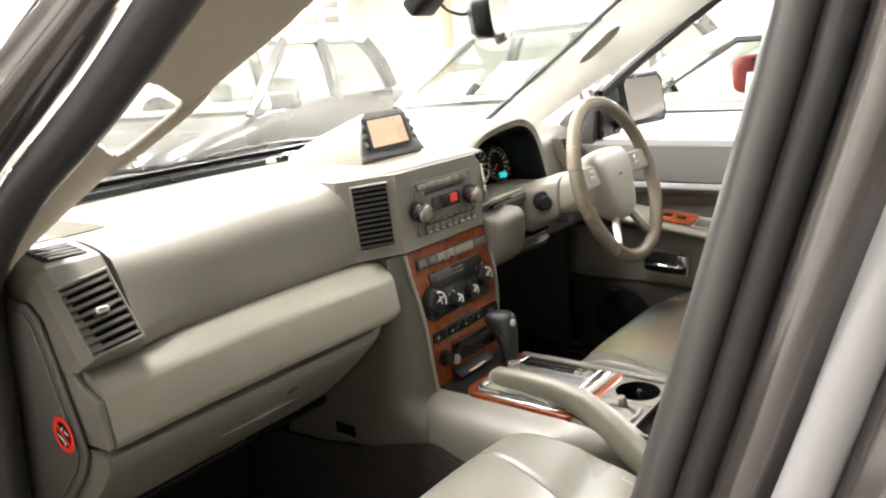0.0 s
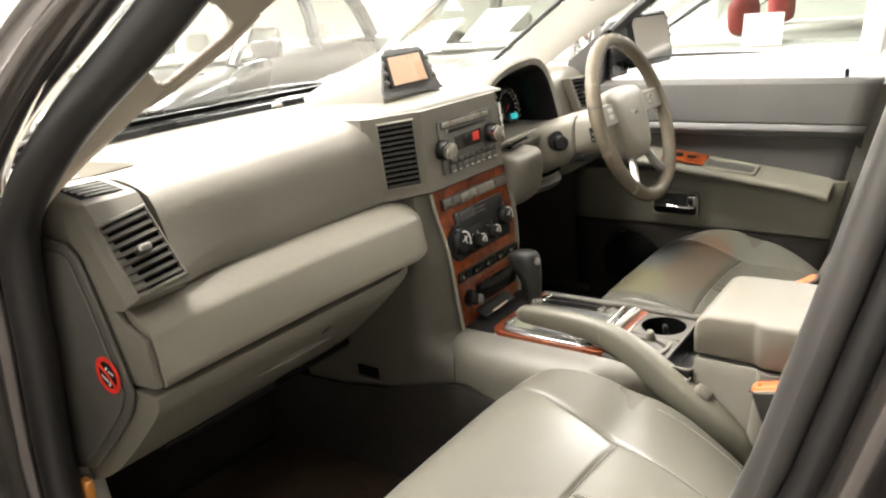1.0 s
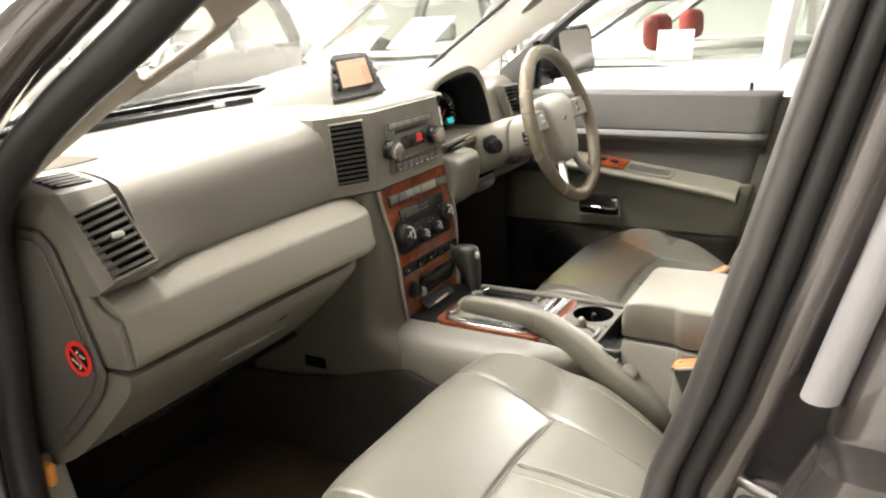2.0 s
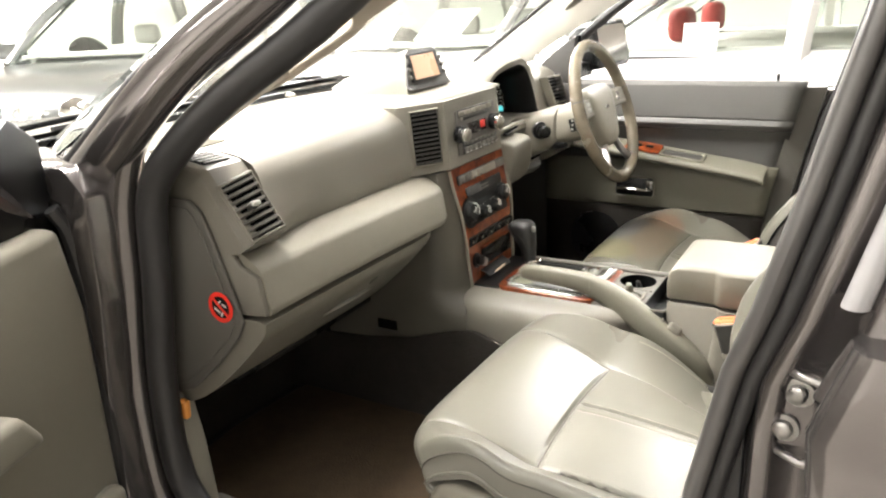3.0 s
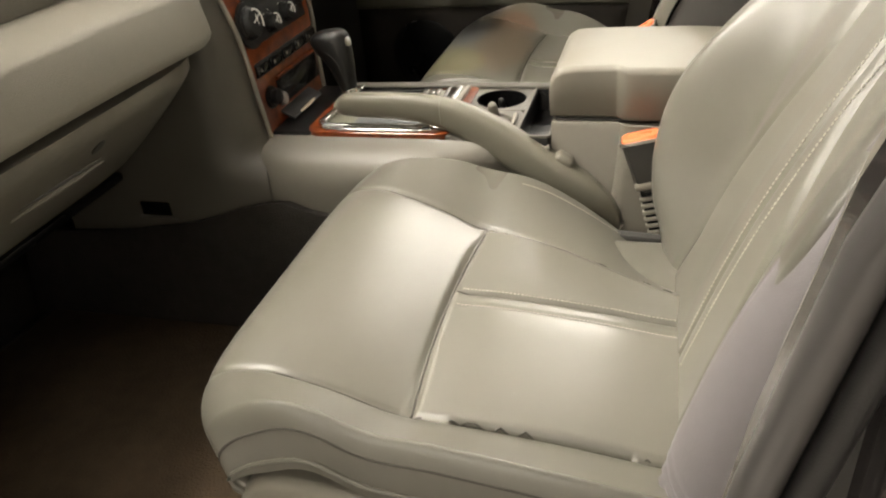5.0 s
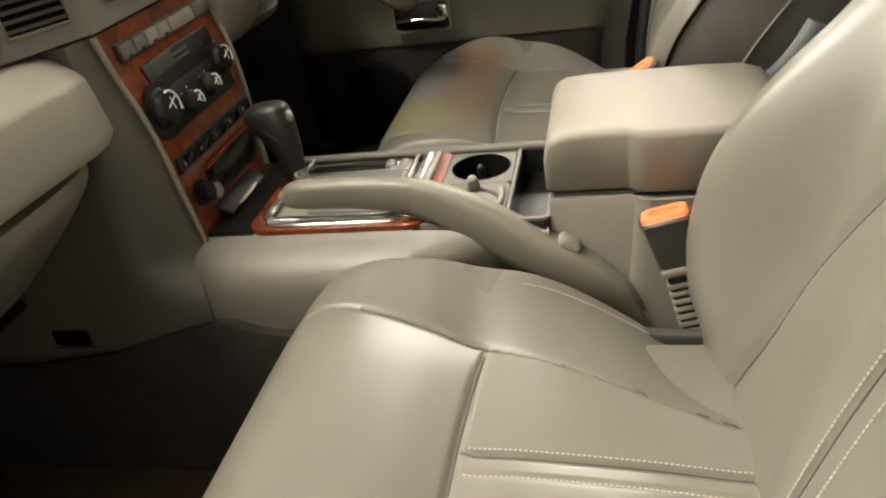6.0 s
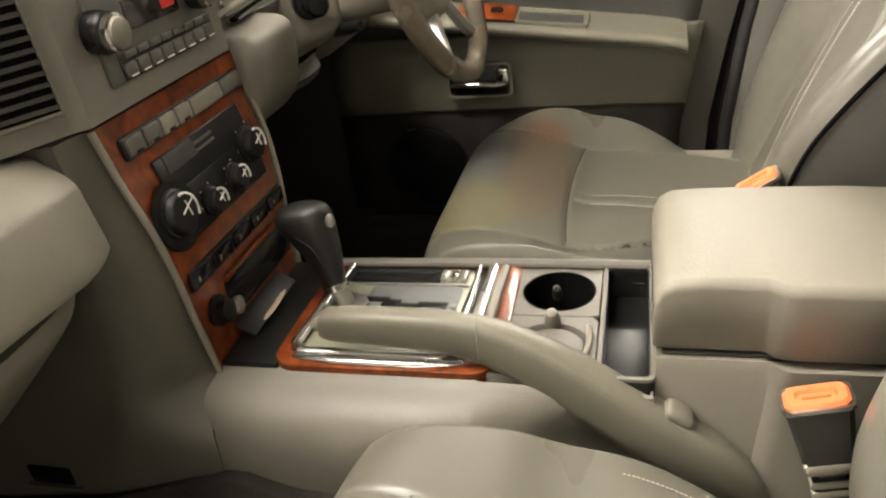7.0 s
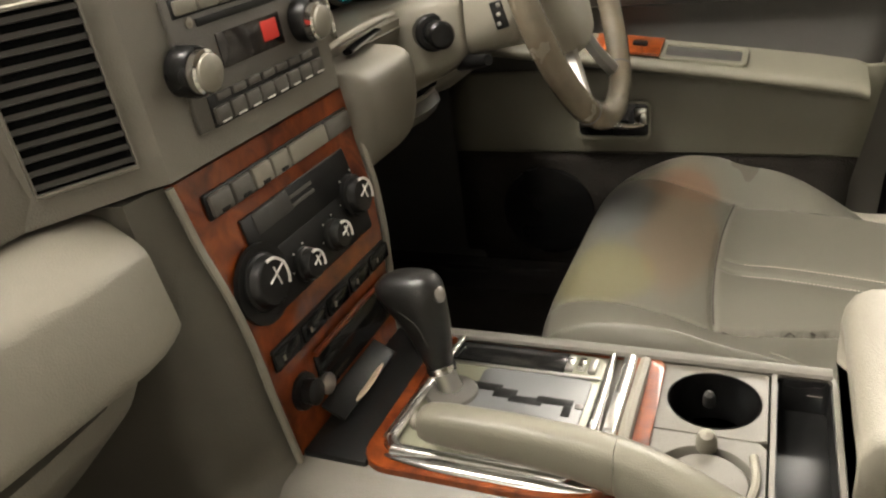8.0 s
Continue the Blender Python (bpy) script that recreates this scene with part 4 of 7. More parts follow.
# Side vent with its louvres.
def vent(corners, count, parent_name, material, slat_material, knob=False, rim=0.007, proud=0.001, wide=0.1, lift=0.006):
    """A vent between four corners, given as seen: top left, top right, bottom right, bottom left."""
    tl, tr, br, bl = (Vector(c) for c in corners)
    out = (tr - tl).cross(bl - tl).normalized()
    if out.y > 0.3 or out.x < 0:
        out = -out if out.x < 0 else out
    c = [tl, tr, br, bl]
    mid = sum(c, Vector()) / 4
    v = part(parent_name, loft([[p + out * proud for p in c], [p - out * 0.004 for p in c]]), VOID, dash, "dark air vent")
    outer = [p + (p - mid).normalized() * rim * 1.4 for p in c]
    face = proud + lift
    part("rim", loft([[p - out * 0.004 for p in outer], [p + out * (face - 0.003) for p in outer], [p + (p - mid).normalized() * rim * 0.9 + out * face for p in c], [p + (p - mid).normalized() * rim * 0.2 + out * face for p in c], [p + out * (face - 0.003) for p in c], [p - out * 0.003 for p in c]], caps=False), material, v)
    for k in range(count):
        f = (k + 0.5) / count
        a, b = tl.lerp(bl, f), tr.lerp(br, f)
        h = (bl - tl).length / count
        up = (tl - bl).normalized()
        sec = [(-face + 0.001, wide * h), (-face + 0.001, -wide * h), (-proud + 0.0005, -0.30 * h), (-proud + 0.0005, -0.30 * h + wide * h)]
        part("louvre", loft([[p - out * d + up * e for d, e in sec] for p in (a, b)]), slat_material, v)
    if knob:
        part("thumb_tab", block(0.020, 0.018, 0.010, Matrix.Translation(mid + out * 0.010) @ out.to_track_quat("X", "Z").to_matrix().to_4x4(), 0.004, 3), SATIN, v, "satin thumb tab")
    return v


vent([(-0.060, -0.722, 1.068), (-0.056, -0.660, 1.078), (-0.006, -0.655, 0.998), (-0.010, -0.719, 0.990)], 8, "side_vent", DASH, TRIM_GREY, knob=True, rim=0.005, proud=0.0005, wide=0.2)
tv = part("window_vent", sheet(lambda u, v: dash_top(-0.146 + 0.004 * v + u * (0.054 - 0.002 * v), -0.718 + 0.058 * v, 0.0012), 8, 6), VOID, dash, "dark window vent on the dashboard's end")
for k in range(4):
    x = -0.134 + 0.0115 * k
    part("louvre", tube([dash_top(x, -0.714 + 0.002 * k, 0.0012), dash_top(x + 0.002, -0.688, 0.0016), dash_top(x + 0.004, -0.663, 0.0012)], 0.0030, 8, 6, squash=0.6), TRIM_GREY, tv)

# Centre unit: passenger vent on its chamfer, radio face, driver chamfer.
part("centre_unit", loft([[Vector((x - 0.07 * (z - 1.0), y, z)) for x, y in ((-0.14, -0.235), (-0.052, -0.232), (-0.040, -0.222), (-0.006, -0.150), (0.004, -0.137), (0.004, 0.112), (-0.006, 0.124), (-0.05, 0.16), (-0.14, 0.165))] for z in (0.9745, 0.98, 1.02, 1.06, 1.100, 1.112, 1.118)] ), DASH, dash, sharp=30)
vent([(-0.041, -0.212, 1.104), (-0.008, -0.158, 1.106), (-0.003, -0.155, 0.996), (-0.033, -0.211, 0.996)], 12, "centre_vent", DASH, TRIM_DARK, rim=0.003, lift=0.0035, wide=0.2)
part("centre_cowl", loft([[Vector((x - 0.042 * max(0.0, (-y - 0.14) / 0.072), y, z + 0.004 * math.cos(y * 9) - 0.004 * max(0.0, (-y - 0.165) / 0.055))) for x, z in ((-0.30, 1.118), (-0.18, 1.124), (-0.08, 1.124), (-0.03, 1.122), (-0.014, 1.1195), (-0.012, 1.115), (-0.10, 1.105), (-0.30, 1.10))] for y in (-0.212, -0.18, -0.1, 0.0, 0.1, 0.15)]), DASH, dash, sharp=60)


# Radio.
def on_face(y, z, out=0.0):
    return Vector((0.004 - 0.07 * (z - 1.0) + out, y, z))


FACE = pose(0, 0, 0, 0, -4, 0)


def tab(sx, sy, sz, y, z, out, r=0.0015):
    return block(sx, sy, sz, Matrix.Translation(on_face(y, z, out)) @ FACE, r)


radio = thing("car_radio", "grey car radio with two knobs and rows of buttons", "radio")
part("face_plate", tab(0.006, 0.182, 0.098, -0.005, 1.044, 0.0015, 0.004), TRIM_GREY, radio)
part("disc_slot", tab(0.001, 0.125, 0.006, -0.005, 1.0715, 0.0052, 0.0004), BLACK, radio)
part("display", tab(0.002, 0.086, 0.026, -0.008, 1.047, 0.0048, 0.0005), RADIO_LCD, radio, "dark radio display")
part("display_glow", tab(0.0006, 0.022, 0.016, 0.017, 1.049, 0.0062, 0.0002), RADIO_RED, radio, "red display segment")
part("button_well", tab(0.0015, 0.158, 0.014, -0.011, 1.0845, 0.0045, 0.0005), BLACK, radio)
for k in range(6):
    part("button", tab(0.005, 0.024, 0.0105, -0.075 + 0.0258 * k, 1.0845, 0.0055, 0.002), TRIM, radio)
part("button_well", tab(0.0015, 0.164, 0.024, 0.002, 1.008, 0.0045, 0.0005), BLACK, radio)
for k in range(8):
    part("button", tab(0.005, 0.0185, 0.013, -0.069 + 0.0203 * k, 1.0045, 0.0055, 0.0018), TRIM_GREY, radio)
    part("button_mark", tab(0.0005, 0.011, 0.0015, -0.069 + 0.0203 * k, 0.9995, 0.0085, 0.0001), WHITE, radio)
for k in range(7):
    part("small_button", tab(0.004, 0.017, 0.006, -0.062 + 0.0205 * k, 1.0172, 0.005, 0.0012), TRIM_GREY, radio)


def dial(place, away, r, h, parent, cap=TRIM, name="knob"):
    m = along(away, place)
    k = part(name, lathe([(r * 1.12, -0.002), (r * 1.12, h * 0.45), (r * 1.05, h * 0.55), (r * 0.95, h * 0.55)], m, 30), BLACK, parent)
    part("ring", lathe([(r * 0.98, h * 0.5), (r * 0.98, h * 0.8), (r * 0.86, h * 0.86), (r * 0.80, h * 0.8)], m, 30), CHROME, k, "chrome ring")
    part("cap", lathe([(r * 0.84, h * 0.7), (r * 0.80, h * 0.95), (r * 0.6, h * 1.05), (0.0005, h * 1.08)], m, 30), cap, k)
    return k


dial(on_face(-0.094, 1.043, 0.004), (1, 0, -0.05), 0.0165, 0.026, radio)
dial(on_face(0.066, 1.046, 0.004), (1, 0, -0.05), 0.0165, 0.026, radio)
part("small_button", lathe([(0.004, 0), (0.004, 0.002), (0.001, 0.003)], along((1, 0, 0), on_face(-0.075, 1.073, 0.004)), 12), TRIM, radio)


# Veneered panel below the radio.
def wood_x(z):
    return float(np.interp(z, [0.690, 0.705, 0.78, 0.84, 0.88, 0.92, 0.975], [0.033, 0.031, 0.027, 0.026, 0.020, 0.010, 0.002]))


def wood_ring(z, grow=0.0, front=0.0):
    f = (z - 0.70) / 0.272
    left, right, x = -0.107 - 0.030 * f - grow, 0.104 + 0.022 * f + grow, wood_x(z)
    return [Vector(p) for p in ((x - 0.030, left, z), (x - 0.004 + front, left, z), (x + front, left + 0.006, z), (x + front, right - 0.006, z), (x - 0.004 + front, right, z), (x - 0.030, right, z))]


ZS = (0.700, 0.702, 0.74, 0.78, 0.82, 0.86, 0.89, 0.92, 0.95, 0.968, 0.971)
def stack_ring(z):
    f = max(0.0, (z - 0.70) / 0.272)
    x = wood_x(max(z, 0.70))
    low = smooth(0.0, 0.055, 0.712 - z)
    left = spline([(-0.34, -0.172), (-0.18, -0.174), (-0.05, -0.170 - 0.006 * f - 0.006 * low), (-0.004, -0.161 - 0.008 * f - 0.013 * low), (x - 0.010 + 0.012 * low, -0.118 - 0.031 * f - 0.052 * low)], 14)
    right = [(x - 0.004, 0.103 + 0.022 * f), (x - 0.010, 0.118 + 0.022 * f), (-0.05, 0.150), (-0.34, 0.16)]
    return [Vector((a, b, z)) for a, b in left] + [Vector((x - 0.004 + 0.016 * low, -0.106 - 0.030 * f - 0.060 * low, z))] + [Vector((a, b, z)) for a, b in right]


part("stack_body", loft([stack_ring(z) for z in (0.40, 0.55, 0.62, 0.635, 0.65, 0.665, 0.68, 0.690, 0.697, *ZS[1:2], 0.706, 0.710, *ZS[2:])]), FLANK, dash, "flank of the centre stack, darkened for the footwell shade", sharp=50)
wood = part("veneer_panel", loft([wood_ring(z) for z in ZS]), WOOD, dash, "glossy red-brown burr veneer panel", sharp=30)
for sign, edge0, grow in ((-1, 0.1085, 0.030), (1, 0.1055, 0.022)):
    part("veneer_edge", tube([(wood_x(z) + 0.001, sign * (edge0 + grow * (z - 0.70) / 0.272), z) for z in ZS[1:]], 0.0035, 20, 8), TRIM, wood)


def on_wood(y, z, out=0.0):
    return Matrix.Translation((wood_x(z) + out, y, z)) @ pose(0, 0, 0, 0, math.degrees(math.atan2(wood_x(z - 0.01) - wood_x(z + 0.01), 0.02)) * -1.0, 0)


row = part("switch_strip", block(0.004, 0.226, 0.021, on_wood(0.0, 0.944, 0.001), 0.002), BLACK, wood)
for k, (y, wid) in enumerate(((-0.097, 0.026), (-0.069, 0.026), (-0.041, 0.026), (-0.013, 0.026), (0.033, 0.062), (0.088, 0.044))):
    part("switch", block(0.007, wid, 0.0175, on_wood(y, 0.944, 0.003), 0.0025), TRIM_GREY if k in (0, 1, 5) else TRIM, row)
    if k < 4:
        part("switch_mark", block(0.0006, 0.010, 0.003, on_wood(y, 0.9385, 0.0068), 0.0002), BLACK, row)
climate = part("climate_panel", joined(block(0.004, 0.170, 0.040, on_wood(0.0, 0.902, 0.001), 0.002), block(0.004, 0.178, 0.050, on_wood(0.0, 0.862, 0.001), 0.002)), BLACK, wood, "black climate control panel")
part("climate_mask", lathe([(0.034, -0.002), (0.034, 0.0028), (0.0005, 0.003)], along((1, 0, 0.1), (wood_x(0.868) + 0.001, -0.088, 0.868)), 32), BLACK, climate)
part("climate_display", block(0.002, 0.052, 0.018, on_wood(-0.045, 0.912, 0.003), 0.0005), TRIM_DARK, climate)
part("slide_vent", joined(*[block(0.002, 0.036, 0.003, on_wood(0.000, 0.906 + 0.007 * k, 0.003), 0.0004) for k in range(2)]), TRIM_GREY, climate)
for y, z, r in ((-0.090, 0.871, 0.0205), (-0.032, 0.857, 0.0130), (0.021, 0.860, 0.0130), (0.071, 0.878, 0.0175)):
    m = along((1, 0, 0.12), (wood_x(z) + 0.003, y, z))
    k = part("climate_knob", lathe([(r * 1.22, -0.002), (r * 1.18, 0.003), (r * 1.05, 0.0045), (r * 0.98, 0.011), (r * 0.9, 0.0125), (0.0005, 0.0130)], m, 28), BLACK, climate)
    part("pointer", tube([m @ Vector((r * 0.92 * math.cos(a), r * 0.92 * math.sin(a), 0.0128)) for a in np.linspace(-0.5, 1.7, 9)], 0.0014, 16, 6), SILVER, k, "bright chrome pointer")
    part("pointer_bar", tube([m @ Vector((-0.30 * r, 0.05 * r, 0.0132)), m @ Vector((0.85 * r, 0.50 * r, 0.0132))], 0.0009, 3, 6, smooth=False), SILVER, k)
    part("pointer_bar", tube([m @ Vector((0.30 * r, -0.25 * r, 0.0132)), m @ Vector((0.15 * r, 0.55 * r, 0.0132))], 0.0008, 3, 6, smooth=False), SILVER, k)
    for j in range(7):
        a = radians(20 + 53 * j)
        part("scale_mark", lathe([(0.0009, 0), (0.0009, 0.0008), (0.0003, 0.0009)], m @ Matrix.Translation((1.42 * r * math.cos(a), 1.42 * r * math.sin(a), -0.0005)), 6), WHITE, k)
low_row = part("heater_switch_strip", block(0.004, 0.212, 0.022, on_wood(0.0, 0.803, 0.001), 0.002), BLACK, wood)
for k in range(5):
    y = -0.088 + 0.044 * k
    part("rocker", block(0.006, 0.038, 0.017, on_wood(y, 0.803, 0.003), 0.002), GLOSS_BLACK, low_row)
    part("rocker_mark", block(0.0006, 0.003, 0.005, on_wood(y - 0.008, 0.803, 0.0063), 0.0001), TRIM, low_row)
part("cubby", block(0.004, 0.150, 0.042, on_wood(0.022, 0.752, 0.0005), 0.003), GLOSS_BLACK, wood, "dark open cubby")
part("cubby_lip", tube([(wood_x(0.775) + 0.003, -0.052, 0.776), (wood_x(0.775) + 0.005, 0.02, 0.778), (wood_x(0.775) + 0.003, 0.096, 0.776)], 0.003, 10, 8), WOOD, wood)
part("lighter", lathe([(0.017, -0.002), (0.017, 0.003), (0.011, 0.004), (0.012, 0.014), (0.009, 0.016), (0.0005, 0.0162)], along((1, 0, 0.1), (wood_x(0.753) + 0.001, -0.078, 0.755)), 24), BLACK, wood, "black lighter plug")
part("lighter", lathe([(0.010, -0.002), (0.010, 0.006), (0.007, 0.008), (0.0005, 0.008)], along((1, 0, 0.1), (wood_x(0.735) + 0.001, -0.048, 0.742)), 20), SATIN, wood)
ash = part("ashtray_lid", block(0.004, 0.112, 0.030, pose(0.039, -0.004, 0.719, 0, -62, 0), 0.003), BLACK, wood, "black tilted ashtray flap")
part("ash_bowl", tube([(0.046, -0.050, 0.7125), (0.052, -0.020, 0.7150), (0.051, 0.012, 0.7155), (0.047, 0.038, 0.7140)], [0.0008, 0.0034, 0.0034, 0.0008], 24, 8, squash=0.5), surface("tan_paper", (0.55, 0.44, 0.32), 0.7), ash, "pale tan rim in the open ashtray")

# Footwell flank with its small pocket and the foot vent.
pocket = part("flank_pocket", box(-0.190, -0.136, -0.1765, -0.165, 0.590, 0.614, 0.002), GLOSS_BLACK, dash, "small dark foot air outlet")
part("pocket_rim", box(-0.197, -0.129, -0.179, -0.170, 0.584, 0.5885, 0.001), TRIM_GREY, pocket)
part("under_tray", box(-0.30, -0.20, -0.62, -0.18, 0.655, 0.668, 0.004), BLACK, dash)

# Driver's half: lower panels and the column surround.
def knee_ring(y):
    """The rounded block beside the stack, set back in front of the column."""
    k = float(np.interp(y, [0.118, 0.124, 0.132, 0.234, 0.242, 0.247, 0.255, 0.47, 0.52, 0.735], [0.18, 0.04, 0.0, 0.0, 0.05, 0.25, 0.9, 0.9, 0.45, 0.45]))
    line = [(-0.10, 0.987), (-0.02 - 0.05 * k, 0.986), (0.012 - 0.06 * k, 0.984), (0.022 - 0.07 * k, 0.980), (0.028 - 0.08 * k, 0.972), (0.030 - 0.09 * k, 0.955), (0.028 - 0.09 * k, 0.925), (0.018 - 0.08 * k, 0.893), (-0.002 - 0.07 * k, 0.872), (-0.028 - 0.06 * k, 0.858), (-0.075 - 0.05 * k, 0.845)]
    return [Vector((x, y, z)) for x, z in spline(line, 36)] + [Vector((-0.16, y, 0.83)), Vector((-0.2, y, 0.9))]


part("driver_lower", loft([knee_ring(y) for y in (0.118, 0.121, 0.125, 0.130, 0.135, 0.141, 0.15, 0.18, 0.21, 0.222, 0.230, 0.237, 0.243, 0.248, 0.253, 0.258, 0.263, 0.27, 0.30, 0.38, 0.46, 0.48, 0.50, 0.52, 0.56, 0.62, 0.68, 0.735)]), TAUPE, dash, sharp=60)
part("column_hollow", box(-0.135, -0.0475, 0.345, 0.475, 0.874, 0.899, 0.010, 3), VOID, dash, "dark hollow under the column")
part("coin_pocket", loft([[Vector((x + e, y, z)) for x, z in ((-0.12, 0.874), (-0.062, 0.876), (-0.052, 0.862), (-0.060, 0.848), (-0.09, 0.836), (-0.13, 0.83))] for y, e in ((0.300, -0.05), (0.315, -0.012), (0.34, 0.008), (0.40, 0.018), (0.45, 0.014), (0.485, -0.004), (0.50, -0.05))]), TRIM_GREY, dash, "grey coin tray lip under the column", sharp=50)
part("pocket_edge", tube([(-0.072, 0.315, 0.877), (-0.054, 0.35, 0.878), (-0.044, 0.40, 0.878), (-0.050, 0.455, 0.877), (-0.066, 0.488, 0.875)], 0.0032, 24, 8), TRIM, dash)
vent([(-0.101, 0.608, 1.076), (-0.101, 0.701, 1.071), (-0.089, 0.733, 0.997), (-0.089, 0.64, 1.003)], 7, "driver_vent", DASH, TRIM_DARK, knob=True, lift=0.02)
part("lower_slot", tube([(-0.014, 0.172, 0.9935), (-0.022, 0.22, 0.9945), (-0.030, 0.275, 0.9945)], 0.0055, 14, 10, squash=0.6), VOID, dash, "narrow dark air slot")
part("lower_slat", tube([(-0.008, 0.174, 0.9935), (-0.016, 0.22, 0.9945), (-0.024, 0.272, 0.9945)], 0.0012, 14, 6), TRIM_GREY, dash)
part("lower_brow", tube([(-0.020, 0.142, 1.003), (-0.022, 0.17, 1.0045), (-0.028, 0.24, 1.0055), (-0.040, 0.34, 1.0025)], [0.004, 0.0065, 0.0065, 0.004], 24, 10, squash=0.7), TRIM, dash)

# Instrument hood: an arched shroud round the dials.
ARCH = spline([(-1.0, 0.0), (-1.0, 0.45), (-0.96, 0.70), (-0.78, 0.85), (-0.42, 0.955), (0.0, 1.0), (0.36, 0.985), (0.66, 0.89), (0.84, 0.70), (0.93, 0.40), (0.97, 0.0)], 41)


def arch(w, h, x, cy=0.352, base=0.992):
    """The hood's outline: a long slope up from the radio, a tight corner towards the door."""
    return [Vector((x - 0.03 * b - 0.20 * max(0.0, w * a), cy + w * a, base + h * b)) for a, b in ARCH]


part("hood", loft([arch(0.176, 0.130, -0.27), arch(0.188, 0.155, -0.17), arch(0.194, 0.168, -0.09), arch(0.192, 0.169, -0.045), arch(0.185, 0.163, -0.036), arch(0.172, 0.149, -0.040)], closed=False), DASH, dash, "arched instrument hood", sharp=50)
part("hood_lining", loft([arch(0.172, 0.149, -0.040), arch(0.168, 0.143, -0.050), arch(0.162, 0.132, -0.10), arch(0.155, 0.120, -0.19)], closed=False), BLACK, dash, "black lining inside the hood", sharp=50)
cluster = thing("instrument_cluster", "dark instrument cluster with chrome-rimmed dials", "instrument cluster")
part("backing", prism([(0.21, 0.985), (0.52, 0.985), (0.53, 1.06), (0.50, 1.11), (0.365, 1.13), (0.23, 1.11), (0.20, 1.06)], -0.20, -0.185, "x", 0.003), GLOSS_BLACK, cluster)
part("base_plate", loft([[Vector(p) for p in ((-0.19, 0.20, 0.993), (-0.19, 0.53, 0.993), (-0.042, 0.54, 0.992), (-0.042, 0.19, 0.992))], [Vector(p) for p in ((-0.19, 0.20, 0.985), (-0.19, 0.53, 0.985), (-0.042, 0.54, 0.982), (-0.042, 0.19, 0.982))]]), TRIM, cluster)
for y, z, r in ((0.262, 1.045, 0.040), (0.352, 1.050, 0.046), (0.447, 1.040, 0.042), (0.504, 1.022, 0.020)):
    m = along((1, 0, 0.25), (-0.178, y, z))
    d = part("dial", lathe([(r, 0), (r, 0.003), (0.0005, 0.003)], m, 36), GLOSS_BLACK, cluster)
    part("dial_ring", lathe([(r * 0.96, 0), (r * 1.04, 0), (r * 1.04, 0.010), (r * 0.98, 0.010), (r * 0.96, 0)], m, 40), CHROME, d)
    for k in range(15):
        a = radians(-40 + 260 * k / 14)
        part("tick", moved(box(-0.004, 0.004, -0.0007, 0.0007, 0, 0.0006, 0), m @ Matrix.Translation((r * 0.8 * math.cos(a), r * 0.8 * math.sin(a), 0.003)) @ Matrix.Rotation(a, 4, "Z")), WHITE, d)
    part("needle", moved(box(0, r * 0.6, -0.0012, 0.0012, 0.0045, 0.0055, 0), m @ Matrix.Rotation(radians(215), 4, "Z")), RED, d)
part("trip_display", block(0.002, 0.030, 0.014, pose(-0.164, 0.456, 1.012, 0, -14, 0), 0.0005), LCD, cluster, "glowing teal trip display")
part("hood_ring", tube([(-0.037, 0.192, 0.996), (-0.038, 0.186, 1.04), (-0.045, 0.190, 1.085)], 0.004, 12, 8), CHROME, cluster)


# Screen unit on top of the dashboard.
nav = thing("navigation_display", "navigation screen in a dark frame on the dashboard top", "navigation screen")
front = [(-0.100, -0.105, 1.136), (-0.112, -0.100, 1.145), (-0.128, -0.072, 1.212), (-0.131, -0.060, 1.219), (-0.133, 0.045, 1.216), (-0.131, 0.056, 1.209), (-0.118, 0.084, 1.140), (-0.108, 0.088, 1.132)]
back = lambda f: [Vector((x - 0.20 * f - 0.02 * f * (z - 1.13) / 0.08, y * (1 + 0.06 * f) - 0.012 * f, 1.125 + (z - 1.125) * (1 - f) ** 0.8)) for x, y, z in front]
foot = lambda ring: [Vector((p.x, p.y, 1.106)) if k in (0, 7) else p for k, p in enumerate(ring)]
part("hump", loft([foot(back(f)) for f in (0.018, 0.03, 0.1, 0.25, 0.45, 0.7, 0.92)]), DASH, nav, "taupe hump behind the screen", sharp=50)
part("screen_frame", loft([[Vector(p) for p in front], back(0.022)]), TRIM_DARK, nav, "dark grey screen frame", sharp=20)
SCR = [(-0.128, -0.070, 1.205), (-0.132, 0.040, 1.206), (-0.1165, 0.044, 1.152), (-0.1135, -0.072, 1.151)]
push = Vector((0.0045, -0.0002, 0.001))
sc = [Vector(p) + push for p in SCR]
mid = sum(sc, Vector()) / 4
part("bezel", loft([[mid + (p - mid) * 1.10 + Vector((0.0004, 0, 0)) for p in sc], [mid + (p - mid) * 1.10 - Vector((0.006, 0, 0)) for p in sc]]), BLACK, nav)
part("display", loft([[mid + (p - mid) * 0.92 + Vector((0.0012, 0, 0)) for p in sc], [p - Vector((0.003, 0, 0)) for p in sc]]), SCREEN, nav, "blank screen with a peach reflection in its colour")
for y in (-0.0835, 0.0625):
    for k in range(3):
        z = 1.160 + 0.0165 * k
        part("button", block(0.006, 0.011, 0.010, pose(-0.1085 - 0.27 * (z - 1.14), y - math.copysign(0.22, y) * (z - 1.16), z, 0, -15, 0), 0.003), TRIM_GREY, nav)
solo("light_sensor", lathe([(0.014, -0.004), (0.013, 0.002), (0.008, 0.006), (0.0005, 0.007)], pose(-0.66, 0.14, 1.084), 16), TRIM, "small light sensor dome on the dashboard top", "sensor")


